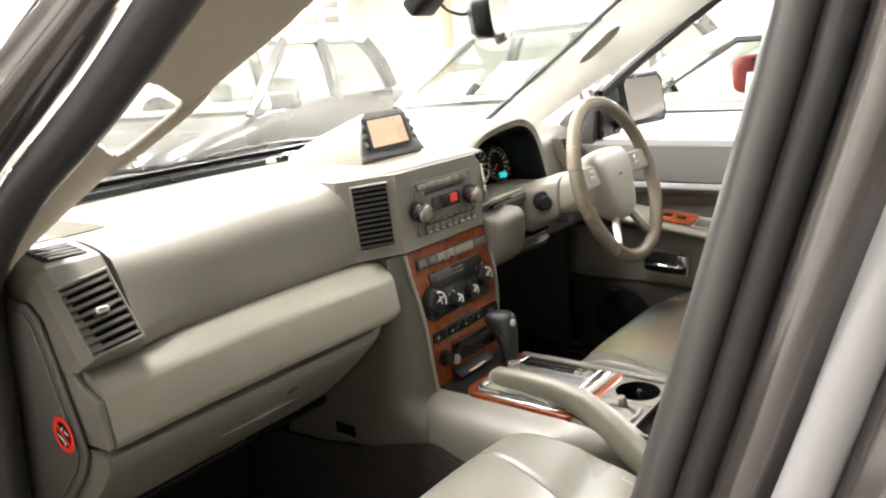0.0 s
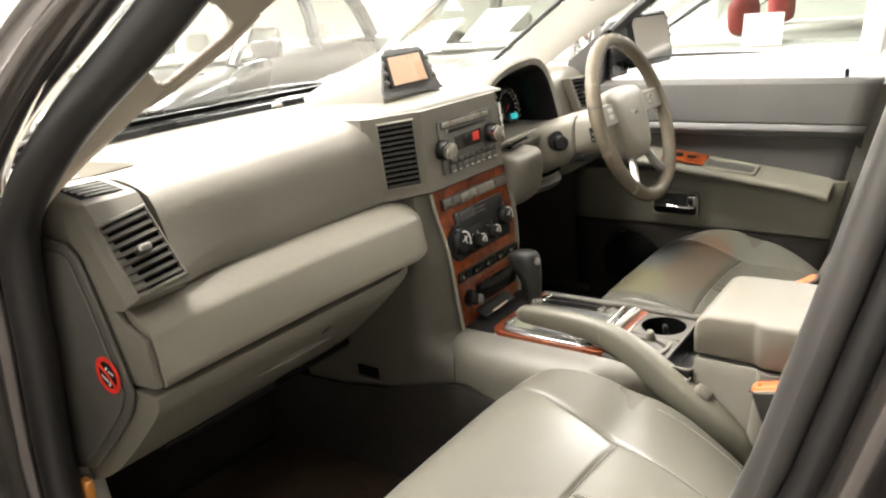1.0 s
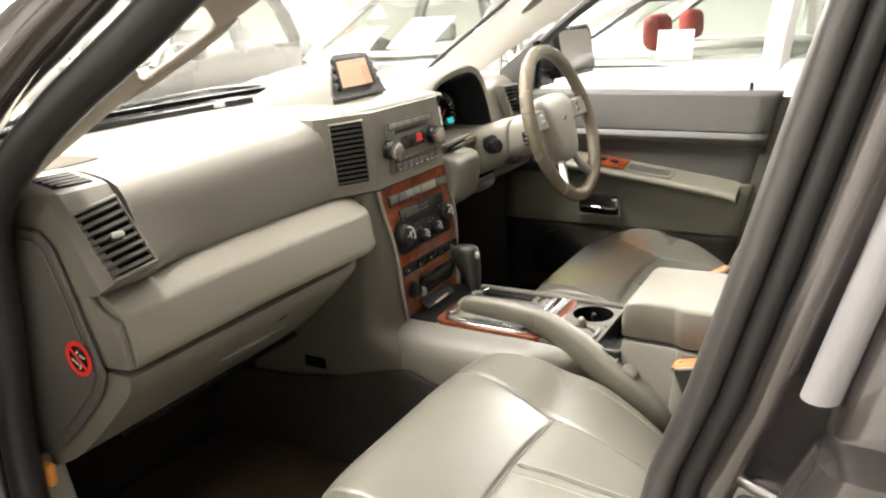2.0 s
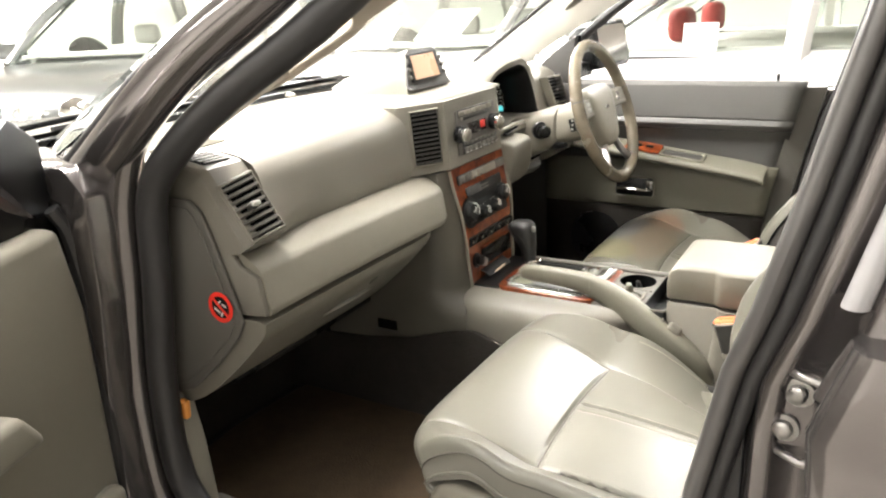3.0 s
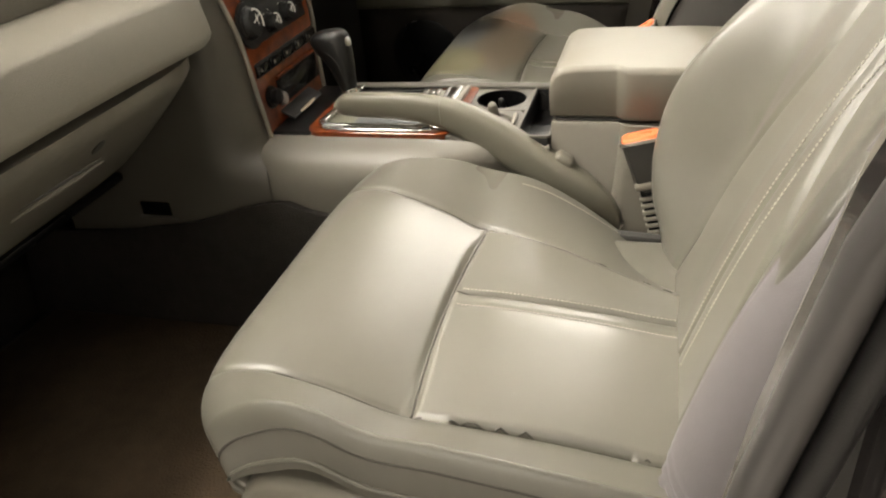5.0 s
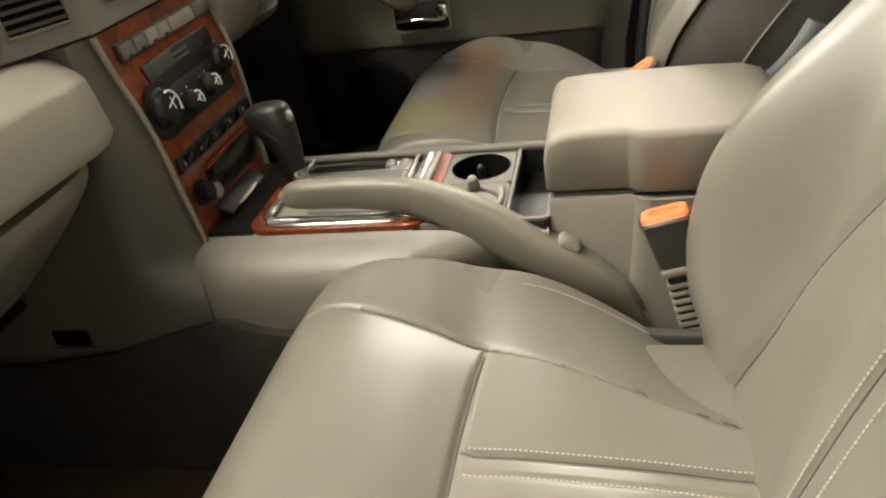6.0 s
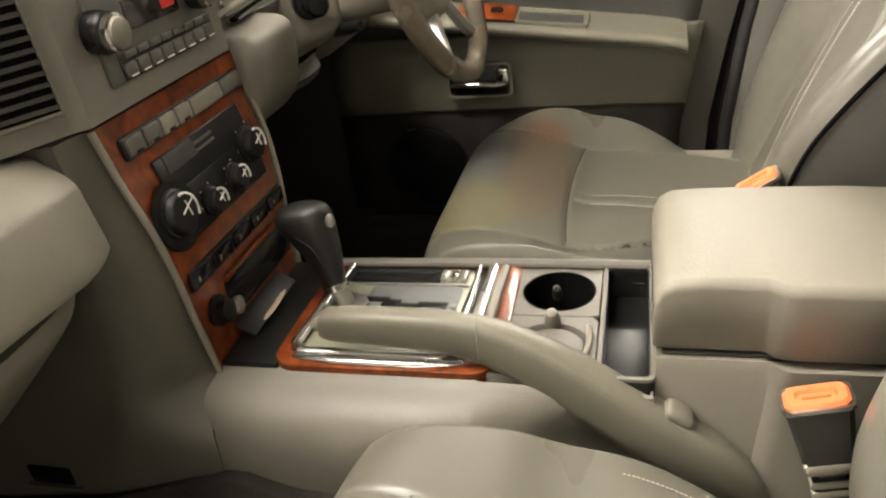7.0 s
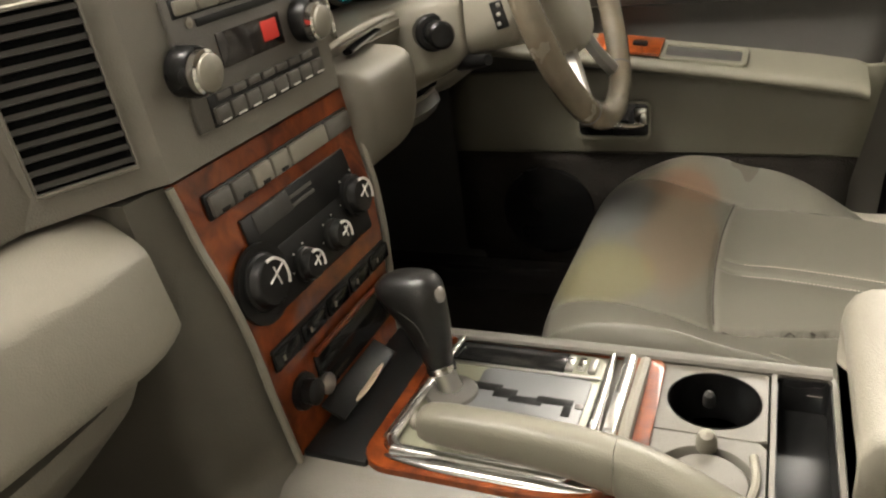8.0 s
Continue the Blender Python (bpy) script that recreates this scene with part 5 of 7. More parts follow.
# ---- steering column and wheel ----
AXIS = Vector((math.cos(radians(18)), 0, math.sin(radians(18))))
HUB = Vector((0.131, 0.438, 1.009))
column = thing("steering_column", "taupe plastic steering column shroud", "steering column")


def col_ring(d, w, up, down, power=0.45):
    """A rounded section of the shroud, d behind the hub."""
    c = HUB - AXIS * d
    return [c + Vector((0, w * math.copysign(abs(math.cos(a)) ** power, math.cos(a)), (up if math.sin(a) > 0 else down) * math.copysign(abs(math.sin(a)) ** power, math.sin(a)))) for a in np.linspace(0, 2 * math.pi, 41)[:-1]]


part("shroud", loft([col_ring(0.098, 0.058, 0.044, 0.040), col_ring(0.100, 0.066, 0.050, 0.047), col_ring(0.106, 0.069, 0.053, 0.050), col_ring(0.15, 0.076, 0.056, 0.058), col_ring(0.21, 0.084, 0.058, 0.066), col_ring(0.27, 0.092, 0.060, 0.070)]), TRIM, column, sharp=50)
part("collar_shroud", loft([col_ring(0.022, 0.050, 0.046, 0.044, 0.8), col_ring(0.026, 0.060, 0.056, 0.054, 0.8), col_ring(0.034, 0.064, 0.060, 0.058, 0.75), col_ring(0.060, 0.066, 0.058, 0.052, 0.65), col_ring(0.0955, 0.066, 0.050, 0.046, 0.5)]), TRIM, column, "rounded collar behind the wheel", sharp=50)
part("tilt_lever", tube([HUB + Vector((-0.115, -0.030, -0.085)), HUB + Vector((-0.085, -0.062, -0.078)), HUB + Vector((-0.060, -0.078, -0.072))], [0.012, 0.010, 0.007], 10, 10), BLACK, column)
part("column_slot", block(0.016, 0.004, 0.034, pose(HUB.x - 0.046, HUB.y - 0.0645, HUB.z - 0.022, 0, -14, 8), 0.002), BLACK, column, "dark slot in the collar")
for k in range(3):
    part("slot_mark", block(0.005, 0.003, 0.005, pose(HUB.x - 0.046, HUB.y - 0.0665, HUB.z - 0.032 + 0.011 * k, 0, -14, 8), 0.001), SATIN, column)
part("ignition_switch", lathe([(0.023, -0.012), (0.023, 0.003), (0.0205, 0.006), (0.0150, 0.007), (0.0145, 0.024), (0.0165, 0.028), (0.0165, 0.040), (0.013, 0.044), (0.0005, 0.045)], along((0.62, -0.78, 0.05), (0.0, 0.364, 0.972)), 30), BLACK, column, "black round ignition switch")
part("stalk", tube([HUB + Vector((-0.062, 0.06, 0.0)), HUB + Vector((-0.052, 0.11, 0.008)), HUB + Vector((-0.042, 0.165, 0.014))], [0.009, 0.007, 0.009, 0.008], 12, 10), BLACK, column)

wheel = thing("steering_wheel", "four-spoke steering wheel in worn grey-brown leather", "steering wheel")
WM = along(AXIS, HUB)
WM = Matrix.Translation(HUB) @ Matrix(((0, -math.sin(radians(18)), math.cos(radians(18))), (1, 0, 0), (0, math.cos(radians(18)), math.sin(radians(18))))).to_4x4()
RIM_LEATHER = surface("worn_rim_leather", (0.118, 0.100, 0.072), 0.2, vary=0.2, grain=0.4, grain_size=0.002, big=0.05)
R = 0.176
part("rim", tube([WM @ Vector((R * math.cos(a), R * math.sin(a), 0.022)) for a in np.linspace(0, 2 * math.pi, 65)[:-1]], 0.0158, seg=14, closed=True, up=AXIS, smooth=False), RIM_LEATHER, wheel, "worn grey-brown leather rim")
for a in (165, 15, 235, 305):
    c = radians(a)
    part("rim_joint", tube([WM @ Vector((R * math.cos(c + d), R * math.sin(c + d), 0.022)) for d in (-0.008, 0.008)], 0.0163, seg=14, up=AXIS, smooth=False), TRIM_DARK, wheel)
pad = [(0.094, 0.052), (0.072, 0.068), (0.0, 0.074), (-0.072, 0.068), (-0.094, 0.052), (-0.086, 0.0), (-0.064, -0.055), (-0.044, -0.080), (0, -0.088), (0.044, -0.080), (0.064, -0.055), (0.086, 0.0)]
fine = spline([*pad, pad[0]], 48)[:-1]
part("airbag_pad", loft([[WM @ Vector((x * k, y * k, h)) for x, y in fine] for k, h in ((0.9, -0.02), (1.02, -0.005), (1.03, 0.006), (0.99, 0.017), (0.90, 0.024), (0.6, 0.0285), (0.2, 0.030))]), TRIM, wheel, "light taupe airbag pad", sharp=60)
part("emblem", block(0.026, 0.010, 0.0012, WM @ Matrix.Translation((0, 0.012, 0.0300)), 0.0004), CHROME, wheel, "small chrome emblem plate")
part("pad_seam", tube([WM @ Vector((x, -0.030 - 0.004 * math.cos(x * 30), 0.0268 - 3.0 * abs(x) ** 2.2)) for x in np.linspace(-0.055, 0.055, 9)], 0.0012, 16, 6), TRIM_GREY, wheel)
for s in (-1, 1):
    sp = part("spoke", loft([[WM @ Vector((s * x, y, h + dz)) for y, dz in ((0.048, 0), (0.045, 0.010), (0.004, 0.010), (0.0, 0), (0.004, -0.008), (0.044, -0.008))] for x, h in ((0.062, 0.010), (0.10, 0.014), (0.15, 0.017), (0.170, 0.020))]), TRIM, wheel)
    part("spoke_switch", block(0.030, 0.030, 0.008, WM @ Matrix.Translation((s * 0.114, 0.026, 0.020)), 0.003), TRIM_GREY, sp)
    for j in (-1, 1):
        part("switch_key", block(0.022, 0.010, 0.004, WM @ Matrix.Translation((s * 0.114, 0.026 + j * 0.007, 0.0245)), 0.0015), SATIN, sp)
    part("lower_spoke", loft([[WM @ Vector((s * x + e * 0.75, y + e * 0.5 * s * s, h + dz)) for e, dz in ((-0.012, 0.004), (0.0, 0.008), (0.012, 0.004), (0.012, -0.006), (-0.012, -0.006))] for x, y, h in ((0.032, -0.065, 0.008), (0.062, -0.115, 0.014), (0.090, -0.150, 0.020))]), SATIN, wheel, "satin silver lower spoke")

# ---- floor and console ----
solo("footwell_carpet", loft([[Vector((x, y, z)) for y, z in ((-0.70, 0.405), (-0.2, 0.402), (-0.19, 0.36), (-0.70, 0.36))] for x, z in ((-0.46, 0), (0.9, 0))]), CARPET, "dark grey footwell carpet", kind="structure")
solo("far_carpet", loft([[Vector((x, y, z)) for y, z in ((0.14, 0.402), (0.70, 0.405), (0.70, 0.36), (0.14, 0.36))] for x in (-0.46, 0.9)]), CARPET, "dark grey carpet in the driver's footwell", kind="structure")
solo("rear_carpet", box(0.9, 2.38, -0.70, 0.70, 0.36, 0.40, 0), CARPET, "dark grey carpet in the rear footwell", kind="structure")
solo("toe_board", loft([[Vector(p) for p in ((-0.44, y, 0.404), (-0.62, y, 0.66), (-0.66, y, 0.90), (-0.70, y, 0.90), (-0.70, y, 0.36), (-0.44, y, 0.36))] for y in (-0.745, 0.745)]), CARPET, "dark carpeted toe board under the dashboard", kind="structure")
mat_ = thing("floor_mat", "brown-black floor mat lying in the passenger footwell", "floor mat")
part("mat", prism([(-0.40, -0.22), (-0.42, -0.45), (-0.40, -0.62), (-0.33, -0.675), (0.05, -0.675), (0.17, -0.66), (0.19, -0.58), (0.19, -0.26), (0.16, -0.22)], 0.406, 0.414, "z", 0.003), FLOOR_MAT, mat_)
part("edging", tube([(-0.40, -0.22, 0.413), (-0.42, -0.45, 0.413), (-0.40, -0.62, 0.413), (-0.33, -0.675, 0.413), (0.05, -0.675, 0.413), (0.17, -0.66, 0.413), (0.19, -0.58, 0.413), (0.19, -0.26, 0.413), (0.16, -0.22, 0.413)], 0.004, 80, 6), CARPET, mat_)

console = thing("centre_console", "taupe plastic centre console with veneered shifter surround", "centre console")


def con_ring(x):
    """The console's cross-section at a station along the car."""
    f = max(0.0, min(1.0, (x - 0.28) / 0.16))
    f = f * f * (3 - 2 * f)
    side = 0.165 * (1 - f) + 0.104 * f
    top = 0.705 - 0.006 * f
    well = 0.05 if 0.30 < x < 0.457 else 0.0
    sh = 0.028 * (1 - f) + 0.008 * f
    g = max(0.0, min(1.0, (x - 0.24) / 0.16))
    g = g * g * (3 - 2 * g)
    near, fall = max(side, 0.114) - 0.022 * max(0.0, min(1.0, (0.06 - x) / 0.12)), 0.046 + 0.057 * g
    left = [(-0.098, top - 0.002 - well), (-0.106, top - 0.002), *((p[0], p[1]) for p in spline([(-0.109, top - 0.004), (-0.50 * near - 0.052, top - 0.005 - fall * 0.16), (-near + 0.010, top - 0.006 - fall * 0.45), (-near, top - 0.010 - fall), (-near - 0.003, 0.575)], 16)), (-near - 0.005, 0.50), (-near - 0.006, 0.40)]
    return [Vector((x, y, z)) for y, z in left] + [Vector((x, y, z)) for y, z in ((side + 0.006, 0.40), (side + 0.006, 0.50), (side + 0.004, 0.60), (side, top - sh - 0.02), (side * 0.9, top - sh), (0.114, top - 0.006), (0.108, top - 0.002), (0.102, top - 0.002 - well))]


part("body", loft([con_ring(x) for x in (-0.11, -0.06, -0.02, 0.012, 0.05, 0.10, 0.16, 0.22, 0.25, 0.28, 0.2995, 0.3005, 0.32, 0.36, 0.40, 0.44, 0.4565, 0.4575, 0.46)]), TAUPE, console, sharp=40)
part("rear_box", loft([[Vector((x, y, z)) for y, z in ((-0.090, 0.727), (-0.094, 0.720), (-0.099, 0.55), (-0.103, 0.40), (0.108, 0.40), (0.105, 0.55), (0.102, 0.70), (0.098, 0.727))] for x in (0.462, 0.466, 0.53, 0.60)]), TAUPE, console, sharp=30)
rib_x = lambda z: 0.522 + 0.100 * (z - 0.40)
part("rear_flank", loft([[Vector((x, y, z)) for x, y in ((rib_x(z), -0.088), (rib_x(z) + 0.004, -0.096 - 0.030 * (0.727 - z)), (rib_x(z) + 0.010, -0.102 - 0.030 * (0.727 - z)), (rib_x(z) + 0.020, -0.104 - 0.030 * (0.727 - z)), (0.74, -0.104 - 0.030 * (0.727 - z)), (0.755, -0.09), (0.755, 0.102), (rib_x(z), 0.102))] for z in (0.40, 0.50, 0.60, 0.70, 0.724, 0.727)]), TAUPE, console, sharp=50)
part("screw", lathe([(0.007, 0), (0.007, 0.003), (0.003, 0.004), (0.0005, 0.002)], along((0, -1, 0), (0.560, -0.1085, 0.580)), 14), STEEL, console)

# Surround: black plate, veneer ring, chrome ring, gate.
part("front_plate", box(0.032, 0.094, -0.102, 0.104, 0.700, 0.7085, 0.002), BLACK, console)


def ring_shape(x0, x1, y0, y1, r, n=6):
    pts = []
    for cx, cy, a0 in ((x1 - r, y1 - r, 0), (x0 + r, y1 - r, 90), (x0 + r, y0 + r, 180), (x1 - r, y0 + r, 270)):
        pts += [(cx + r * math.cos(radians(a0 + 90 * k / n)), cy + r * math.sin(radians(a0 + 90 * k / n))) for k in range(n + 1)]
    return pts


def frame_ring(outer, inner, z0, z1, bow=0.0):
    o, i = ring_shape(*outer), ring_shape(*inner)
    rings = []
    for pts, z in ((o, z0), (o, z1 - 0.001), ([(a + (b - a) * 0.06) for a, b in ((p, q) for p, q in zip(np.array(o), np.array(i)))], z1), ([(a + (b - a) * 0.94) for a, b in ((p, q) for p, q in zip(np.array(o), np.array(i)))], z1 + bow), (i, z1 - 0.001 + bow), (i, z0)):
        rings.append([Vector((p[0], p[1], z)) for p in pts])
    return loft(rings, caps=False)


part("veneer_surround", frame_ring((0.086, 0.318, -0.105, 0.106, 0.026), (0.098, 0.292, -0.086, 0.098, 0.018), 0.695, 0.7105), WOOD, console, "glossy red-brown veneer surround")
part("chrome_ring", tube([(0.112, 0.096, 0.7105), *[(x, y, 0.7110) for x, y in ring_shape(0.103, 0.270, -0.083, 0.097, 0.020)[14:]], (0.270, 0.02, 0.7110), (0.268, 0.094, 0.7105)], [0.003, 0.0062, 0.0062, 0.0062, 0.0062, 0.003], 70, 12, squash=0.85), BRIGHT, console, "bright chrome ring")
part("bright_strip", tube([(0.108, -0.090, 0.7105), (0.12, -0.0925, 0.7115), (0.20, -0.0935, 0.7115), (0.268, -0.0925, 0.7115), (0.284, -0.089, 0.7105)], [0.002, 0.0075, 0.0075, 0.0075, 0.002], 24, 12, squash=0.5), BRIGHT, console)
gate = part("gate_plate", prism(ring_shape(0.108, 0.263, -0.075, 0.093, 0.014), 0.700, 0.706, "z", 0.001), surface("pale_olive_plastic", (0.23, 0.23, 0.17), 0.3, vary=0.05), console, "pale olive shifter gate plate")
part("gate_inner", prism(ring_shape(0.150, 0.256, -0.060, 0.054, 0.008), 0.7055, 0.7074, "z", 0.0008), surface("grey_gate_plastic", (0.115, 0.118, 0.12), 0.3, vary=0.05), gate)
part("gate_slot", joined(box(0.126, 0.176, 0.018, 0.029, 0.7065, 0.7078, 0.001), box(0.170, 0.192, 0.010, 0.024, 0.7066, 0.7079, 0.001), box(0.186, 0.218, 0.006, 0.016, 0.7067, 0.7080, 0.001), box(0.212, 0.246, 0.010, 0.020, 0.7068, 0.7081, 0.001), box(0.238, 0.246, -0.004, 0.012, 0.7066, 0.7082, 0.001)), BLACK, gate, "black zigzag gate slot")
part("gear_window", box(0.110, 0.226, 0.060, 0.092, 0.7055, 0.7085, 0.002), GLOSS_BLACK, gate, "dark gear indicator window")
part("window_trim", box(0.112, 0.262, 0.0545, 0.0585, 0.7055, 0.7085, 0.001), SATIN, gate)
for k in range(3):
    part("gear_mark", box(0.226 + 0.011 * k, 0.234 + 0.011 * k, 0.063, 0.085, 0.7055, 0.711, 0.002), SATIN if k != 1 else CHROME, gate)
for x, y in ((0.252, 0.012), (0.250, -0.045)):
    part("screw", lathe([(0.004, 0), (0.004, 0.002), (0.001, 0.0025)], Matrix.Translation((x, y, 0.7062)), 10), STEEL, gate)
part("cross_strip", tube([(0.2845, -0.084, 0.7075), (0.2845, 0.0, 0.7085), (0.2845, 0.097, 0.7075)], 0.0075, 12, 14, squash=0.75), BRIGHT, console, "bright chrome cross strip")
part("strip_switch", box(0.2795, 0.288, -0.02, 0.03, 0.7125, 0.7160, 0.001), SATIN, console)

part("far_rail", tube([(0.094, 0.1005, 0.7095), (0.25, 0.1015, 0.7105), (0.30, 0.1015, 0.7105), (0.458, 0.1015, 0.7100)], 0.0075, 24, 10, squash=0.7), CUP, console)

# Cup holder insert and tray.
def cup_block(y0, y1, cy, r, deep):
    """A block with a round well let into its top."""
    turns = [2 * math.pi * k / 48 for k in range(48)]
    reach = [min((0.408 - 0.363 if math.cos(a) > 0 else 0.363 - 0.302) / max(abs(math.cos(a)), 1e-6), (y1 - cy if math.sin(a) > 0 else cy - y0) / max(abs(math.sin(a)), 1e-6)) for a in turns]
    shape_ = [(0.363 + t * math.cos(a), cy + t * math.sin(a)) for a, t in zip(turns, reach)]
    circle = lambda k, z: [Vector((0.363 + k * math.cos(a), cy + k * math.sin(a), z)) for a in turns]
    rect = lambda z, e=0.0: [Vector((p[0] + (0.355 - p[0]) * e, p[1] + ((y0 + y1) / 2 - p[1]) * e, z)) for p in shape_]
    return loft([rect(0.66), rect(0.7055), rect(0.7072, 0.02), circle(r * 1.03, 0.7075), circle(r, 0.7060), circle(r * 0.97, 0.7075 - deep * 0.6), circle(r * 0.93, 0.7075 - deep)])


cup = part("cup_insert", cup_block(0.0, 0.100, 0.048, 0.0385, 0.05), CUP, console, "taupe cup holder insert, darkened for the armrest's shade", sharp=35)
# A black skin over the well's walls and floor stands for the shade inside.
part("cup_shade", loft([[Vector((0.363 + r * math.cos(a), 0.048 + r * math.sin(a), 0.7075 + h)) for a in np.linspace(0, 2 * math.pi, 37)[:-1]] for r, h in ((0.0395, 0.0006), (0.0380, 0.0004), (0.0372, -0.004), (0.0368, -0.030), (0.0350, -0.0475), (0.0005, -0.0475))], caps=False), VOID, cup, "black skin for the shade in the cup")
part("cup_insert", cup_block(-0.100, 0.0, -0.052, 0.0375, 0.012), CUP, console, "taupe covered cup holder, darkened for the armrest's shade", sharp=35)
part("insert_lip", tube([(0.2985, -0.09, 0.7085), (0.2980, 0.0, 0.713), (0.2985, 0.092, 0.7085)], 0.006, 12, 8), VINYL, cup)
part("insert_gap", box(0.3045, 0.3095, -0.098, 0.098, 0.7060, 0.7086, 0.0005), VOID, cup)
part("cover_hinge", tube([(0.398, -0.020, 0.709), (0.4005, -0.050, 0.710), (0.394, -0.082, 0.709)], 0.0035, 14, 8), VINYL, cup)
part("cup_finger", moved(lathe([(0.006, 0), (0.0055, 0.010), (0.004, 0.018), (0.0005, 0.021)]), pose(0.358, 0.074, 0.684, 28, 0, 0)), TRIM_DARK, cup)
part("cup_cover", lathe([(0.033, 0.0), (0.033, 0.006), (0.030, 0.0095), (0.012, 0.0125), (0.0005, 0.013)], Matrix.Translation((0.365, -0.054, 0.6985)), 32), CUP, cup)
part("cup_finger", moved(lathe([(0.0085, 0), (0.008, 0.012), (0.0055, 0.020), (0.0005, 0.023)]), pose(0.362, -0.012, 0.7060, 22, 0, 0)), VINYL, cup)
tray = part("tray", frame_ring((0.409, 0.462, -0.102, 0.100, 0.008), (0.4145, 0.4565, -0.096, 0.094, 0.006), 0.664, 0.7065), BLACK, console, "narrow dark tray behind the cups")
part("tray_rim", frame_ring((0.409, 0.462, -0.102, 0.100, 0.008), (0.4135, 0.4575, -0.097, 0.095, 0.006), 0.7066, 0.7100), CUP, tray)
part("tray_floor", box(0.4115, 0.4585, -0.098, 0.096, 0.664, 0.672, 0.0005), BLACK, tray)


# ---- gear lever ----
gear = thing("gear_lever", "black leather automatic gear lever", "gear lever")
GB = Vector((0.131, 0.008, 0.706))
part("boot", moved(lathe([(0.026, 0.0), (0.024, 0.004), (0.016, 0.007), (0.0005, 0.008)]), Matrix.Translation(GB)), TRIM_GREY, gear)
part("stem", tube([GB + Vector((0, 0, 0.002)), GB + Vector((-0.004, 0, 0.018)), GB + Vector((-0.009, 0, 0.032))], [0.012, 0.0105, 0.012], 8, 12), SATIN, gear, "satin metal stem")
part("collar", tube([GB + Vector((-0.0075, 0.001, 0.024)), GB + Vector((-0.009, 0.002, 0.030))], 0.0145, 4, 14, smooth=False), CHROME, gear)


GRIP = [(0.7345, 0.122, 0.010, 0.0105), (0.737, 0.1215, 0.0125, 0.012), (0.755, 0.1185, 0.0165, 0.0150), (0.775, 0.1155, 0.0205, 0.0180), (0.792, 0.110, 0.0255, 0.0200), (0.806, 0.1045, 0.0305, 0.0215), (0.816, 0.1015, 0.0325, 0.0215), (0.823, 0.1005, 0.0310, 0.0200), (0.828, 0.1010, 0.0265, 0.0165), (0.8315, 0.1020, 0.0190, 0.0110), (0.8325, 0.1030, 0.0080, 0.0050)]


def grip_ring(z, x, a, b):
    """Grip: a club that leans forwards as it rises."""
    return [Vector((x + a * math.copysign(abs(math.cos(t)) ** 0.85, math.cos(t)), 0.010 + b * math.copysign(abs(math.sin(t)) ** 0.85, math.sin(t)), z + 0.10 * a * math.cos(t))) for t in np.linspace(0, 2 * math.pi, 25)[:-1]]


part("grip", loft([grip_ring(*g) for g in GRIP]), surface("black_leather", (0.010, 0.010, 0.0095), 0.3, vary=0.15, grain=0.3, grain_size=0.0015), gear, "black leather grip", sharp=60)
part("grip_seam", tube([(0.120, -0.0055, 0.765), (0.113, -0.0098, 0.790), (0.094, -0.0100, 0.806)], 0.0009, 12, 6), TRIM_DARK, gear)
part("release_button", lathe([(0.008, -0.004), (0.0075, 0.003), (0.005, 0.005), (0.0005, 0.0055)], along((0.95, -0.15, 0.3), (0.131, 0.006, 0.815)), 18), SATIN, gear)


# ---- handbrake ----
brake = thing("handbrake_lever", "light taupe handbrake lever lying along the console", "handbrake")


def brake_ring(x, y, z, w, h):
    return [Vector((x, y + w * math.copysign(abs(math.cos(t)) ** 0.6, math.cos(t)), z + h * math.copysign(abs(math.sin(t)) ** 0.6, math.sin(t)))) for t in np.linspace(0, 2 * math.pi, 21)[:-1]]


part("handle", loft([brake_ring(*r) for r in ((0.140, -0.080, 0.744, 0.008, 0.008), (0.142, -0.080, 0.744, 0.011, 0.012), (0.150, -0.081, 0.7455, 0.013, 0.0155), (0.17, -0.082, 0.746, 0.0138, 0.0175), (0.22, -0.084, 0.746, 0.014, 0.019), (0.27, -0.085, 0.743, 0.0145, 0.0205), (0.303, -0.086, 0.737, 0.0150, 0.0225))]), GRIP_GREY, brake, sharp=60)
part("arm", loft([brake_ring(*r) for r in ((0.3035, -0.086, 0.737, 0.0155, 0.0230), (0.33, -0.088, 0.7275, 0.016, 0.027), (0.36, -0.093, 0.7145, 0.0175, 0.031), (0.40, -0.099, 0.694, 0.0195, 0.034), (0.45, -0.105, 0.662, 0.021, 0.035), (0.49, -0.108, 0.638, 0.021, 0.035), (0.52, -0.109, 0.617, 0.019, 0.034), (0.548, -0.109, 0.594, 0.014, 0.028), (0.562, -0.108, 0.580, 0.008, 0.016))]), GRIP_GREY, brake, "olive grey plastic brake arm cover", sharp=60)
part("release_button", lathe([(0.008, -0.004), (0.0075, 0.006), (0.004, 0.009), (0.0005, 0.009)], along((-1, 0, 0), (0.142, -0.080, 0.744)), 16), VINYL, brake)
part("pivot_cap", block(0.028, 0.026, 0.014, pose(0.482, -0.107, 0.678, 0, 34, 0), 0.006, 3), TAUPE, brake)


# ---- armrest ----
arm = thing("console_armrest", "light taupe padded armrest lid on the console box", "armrest")


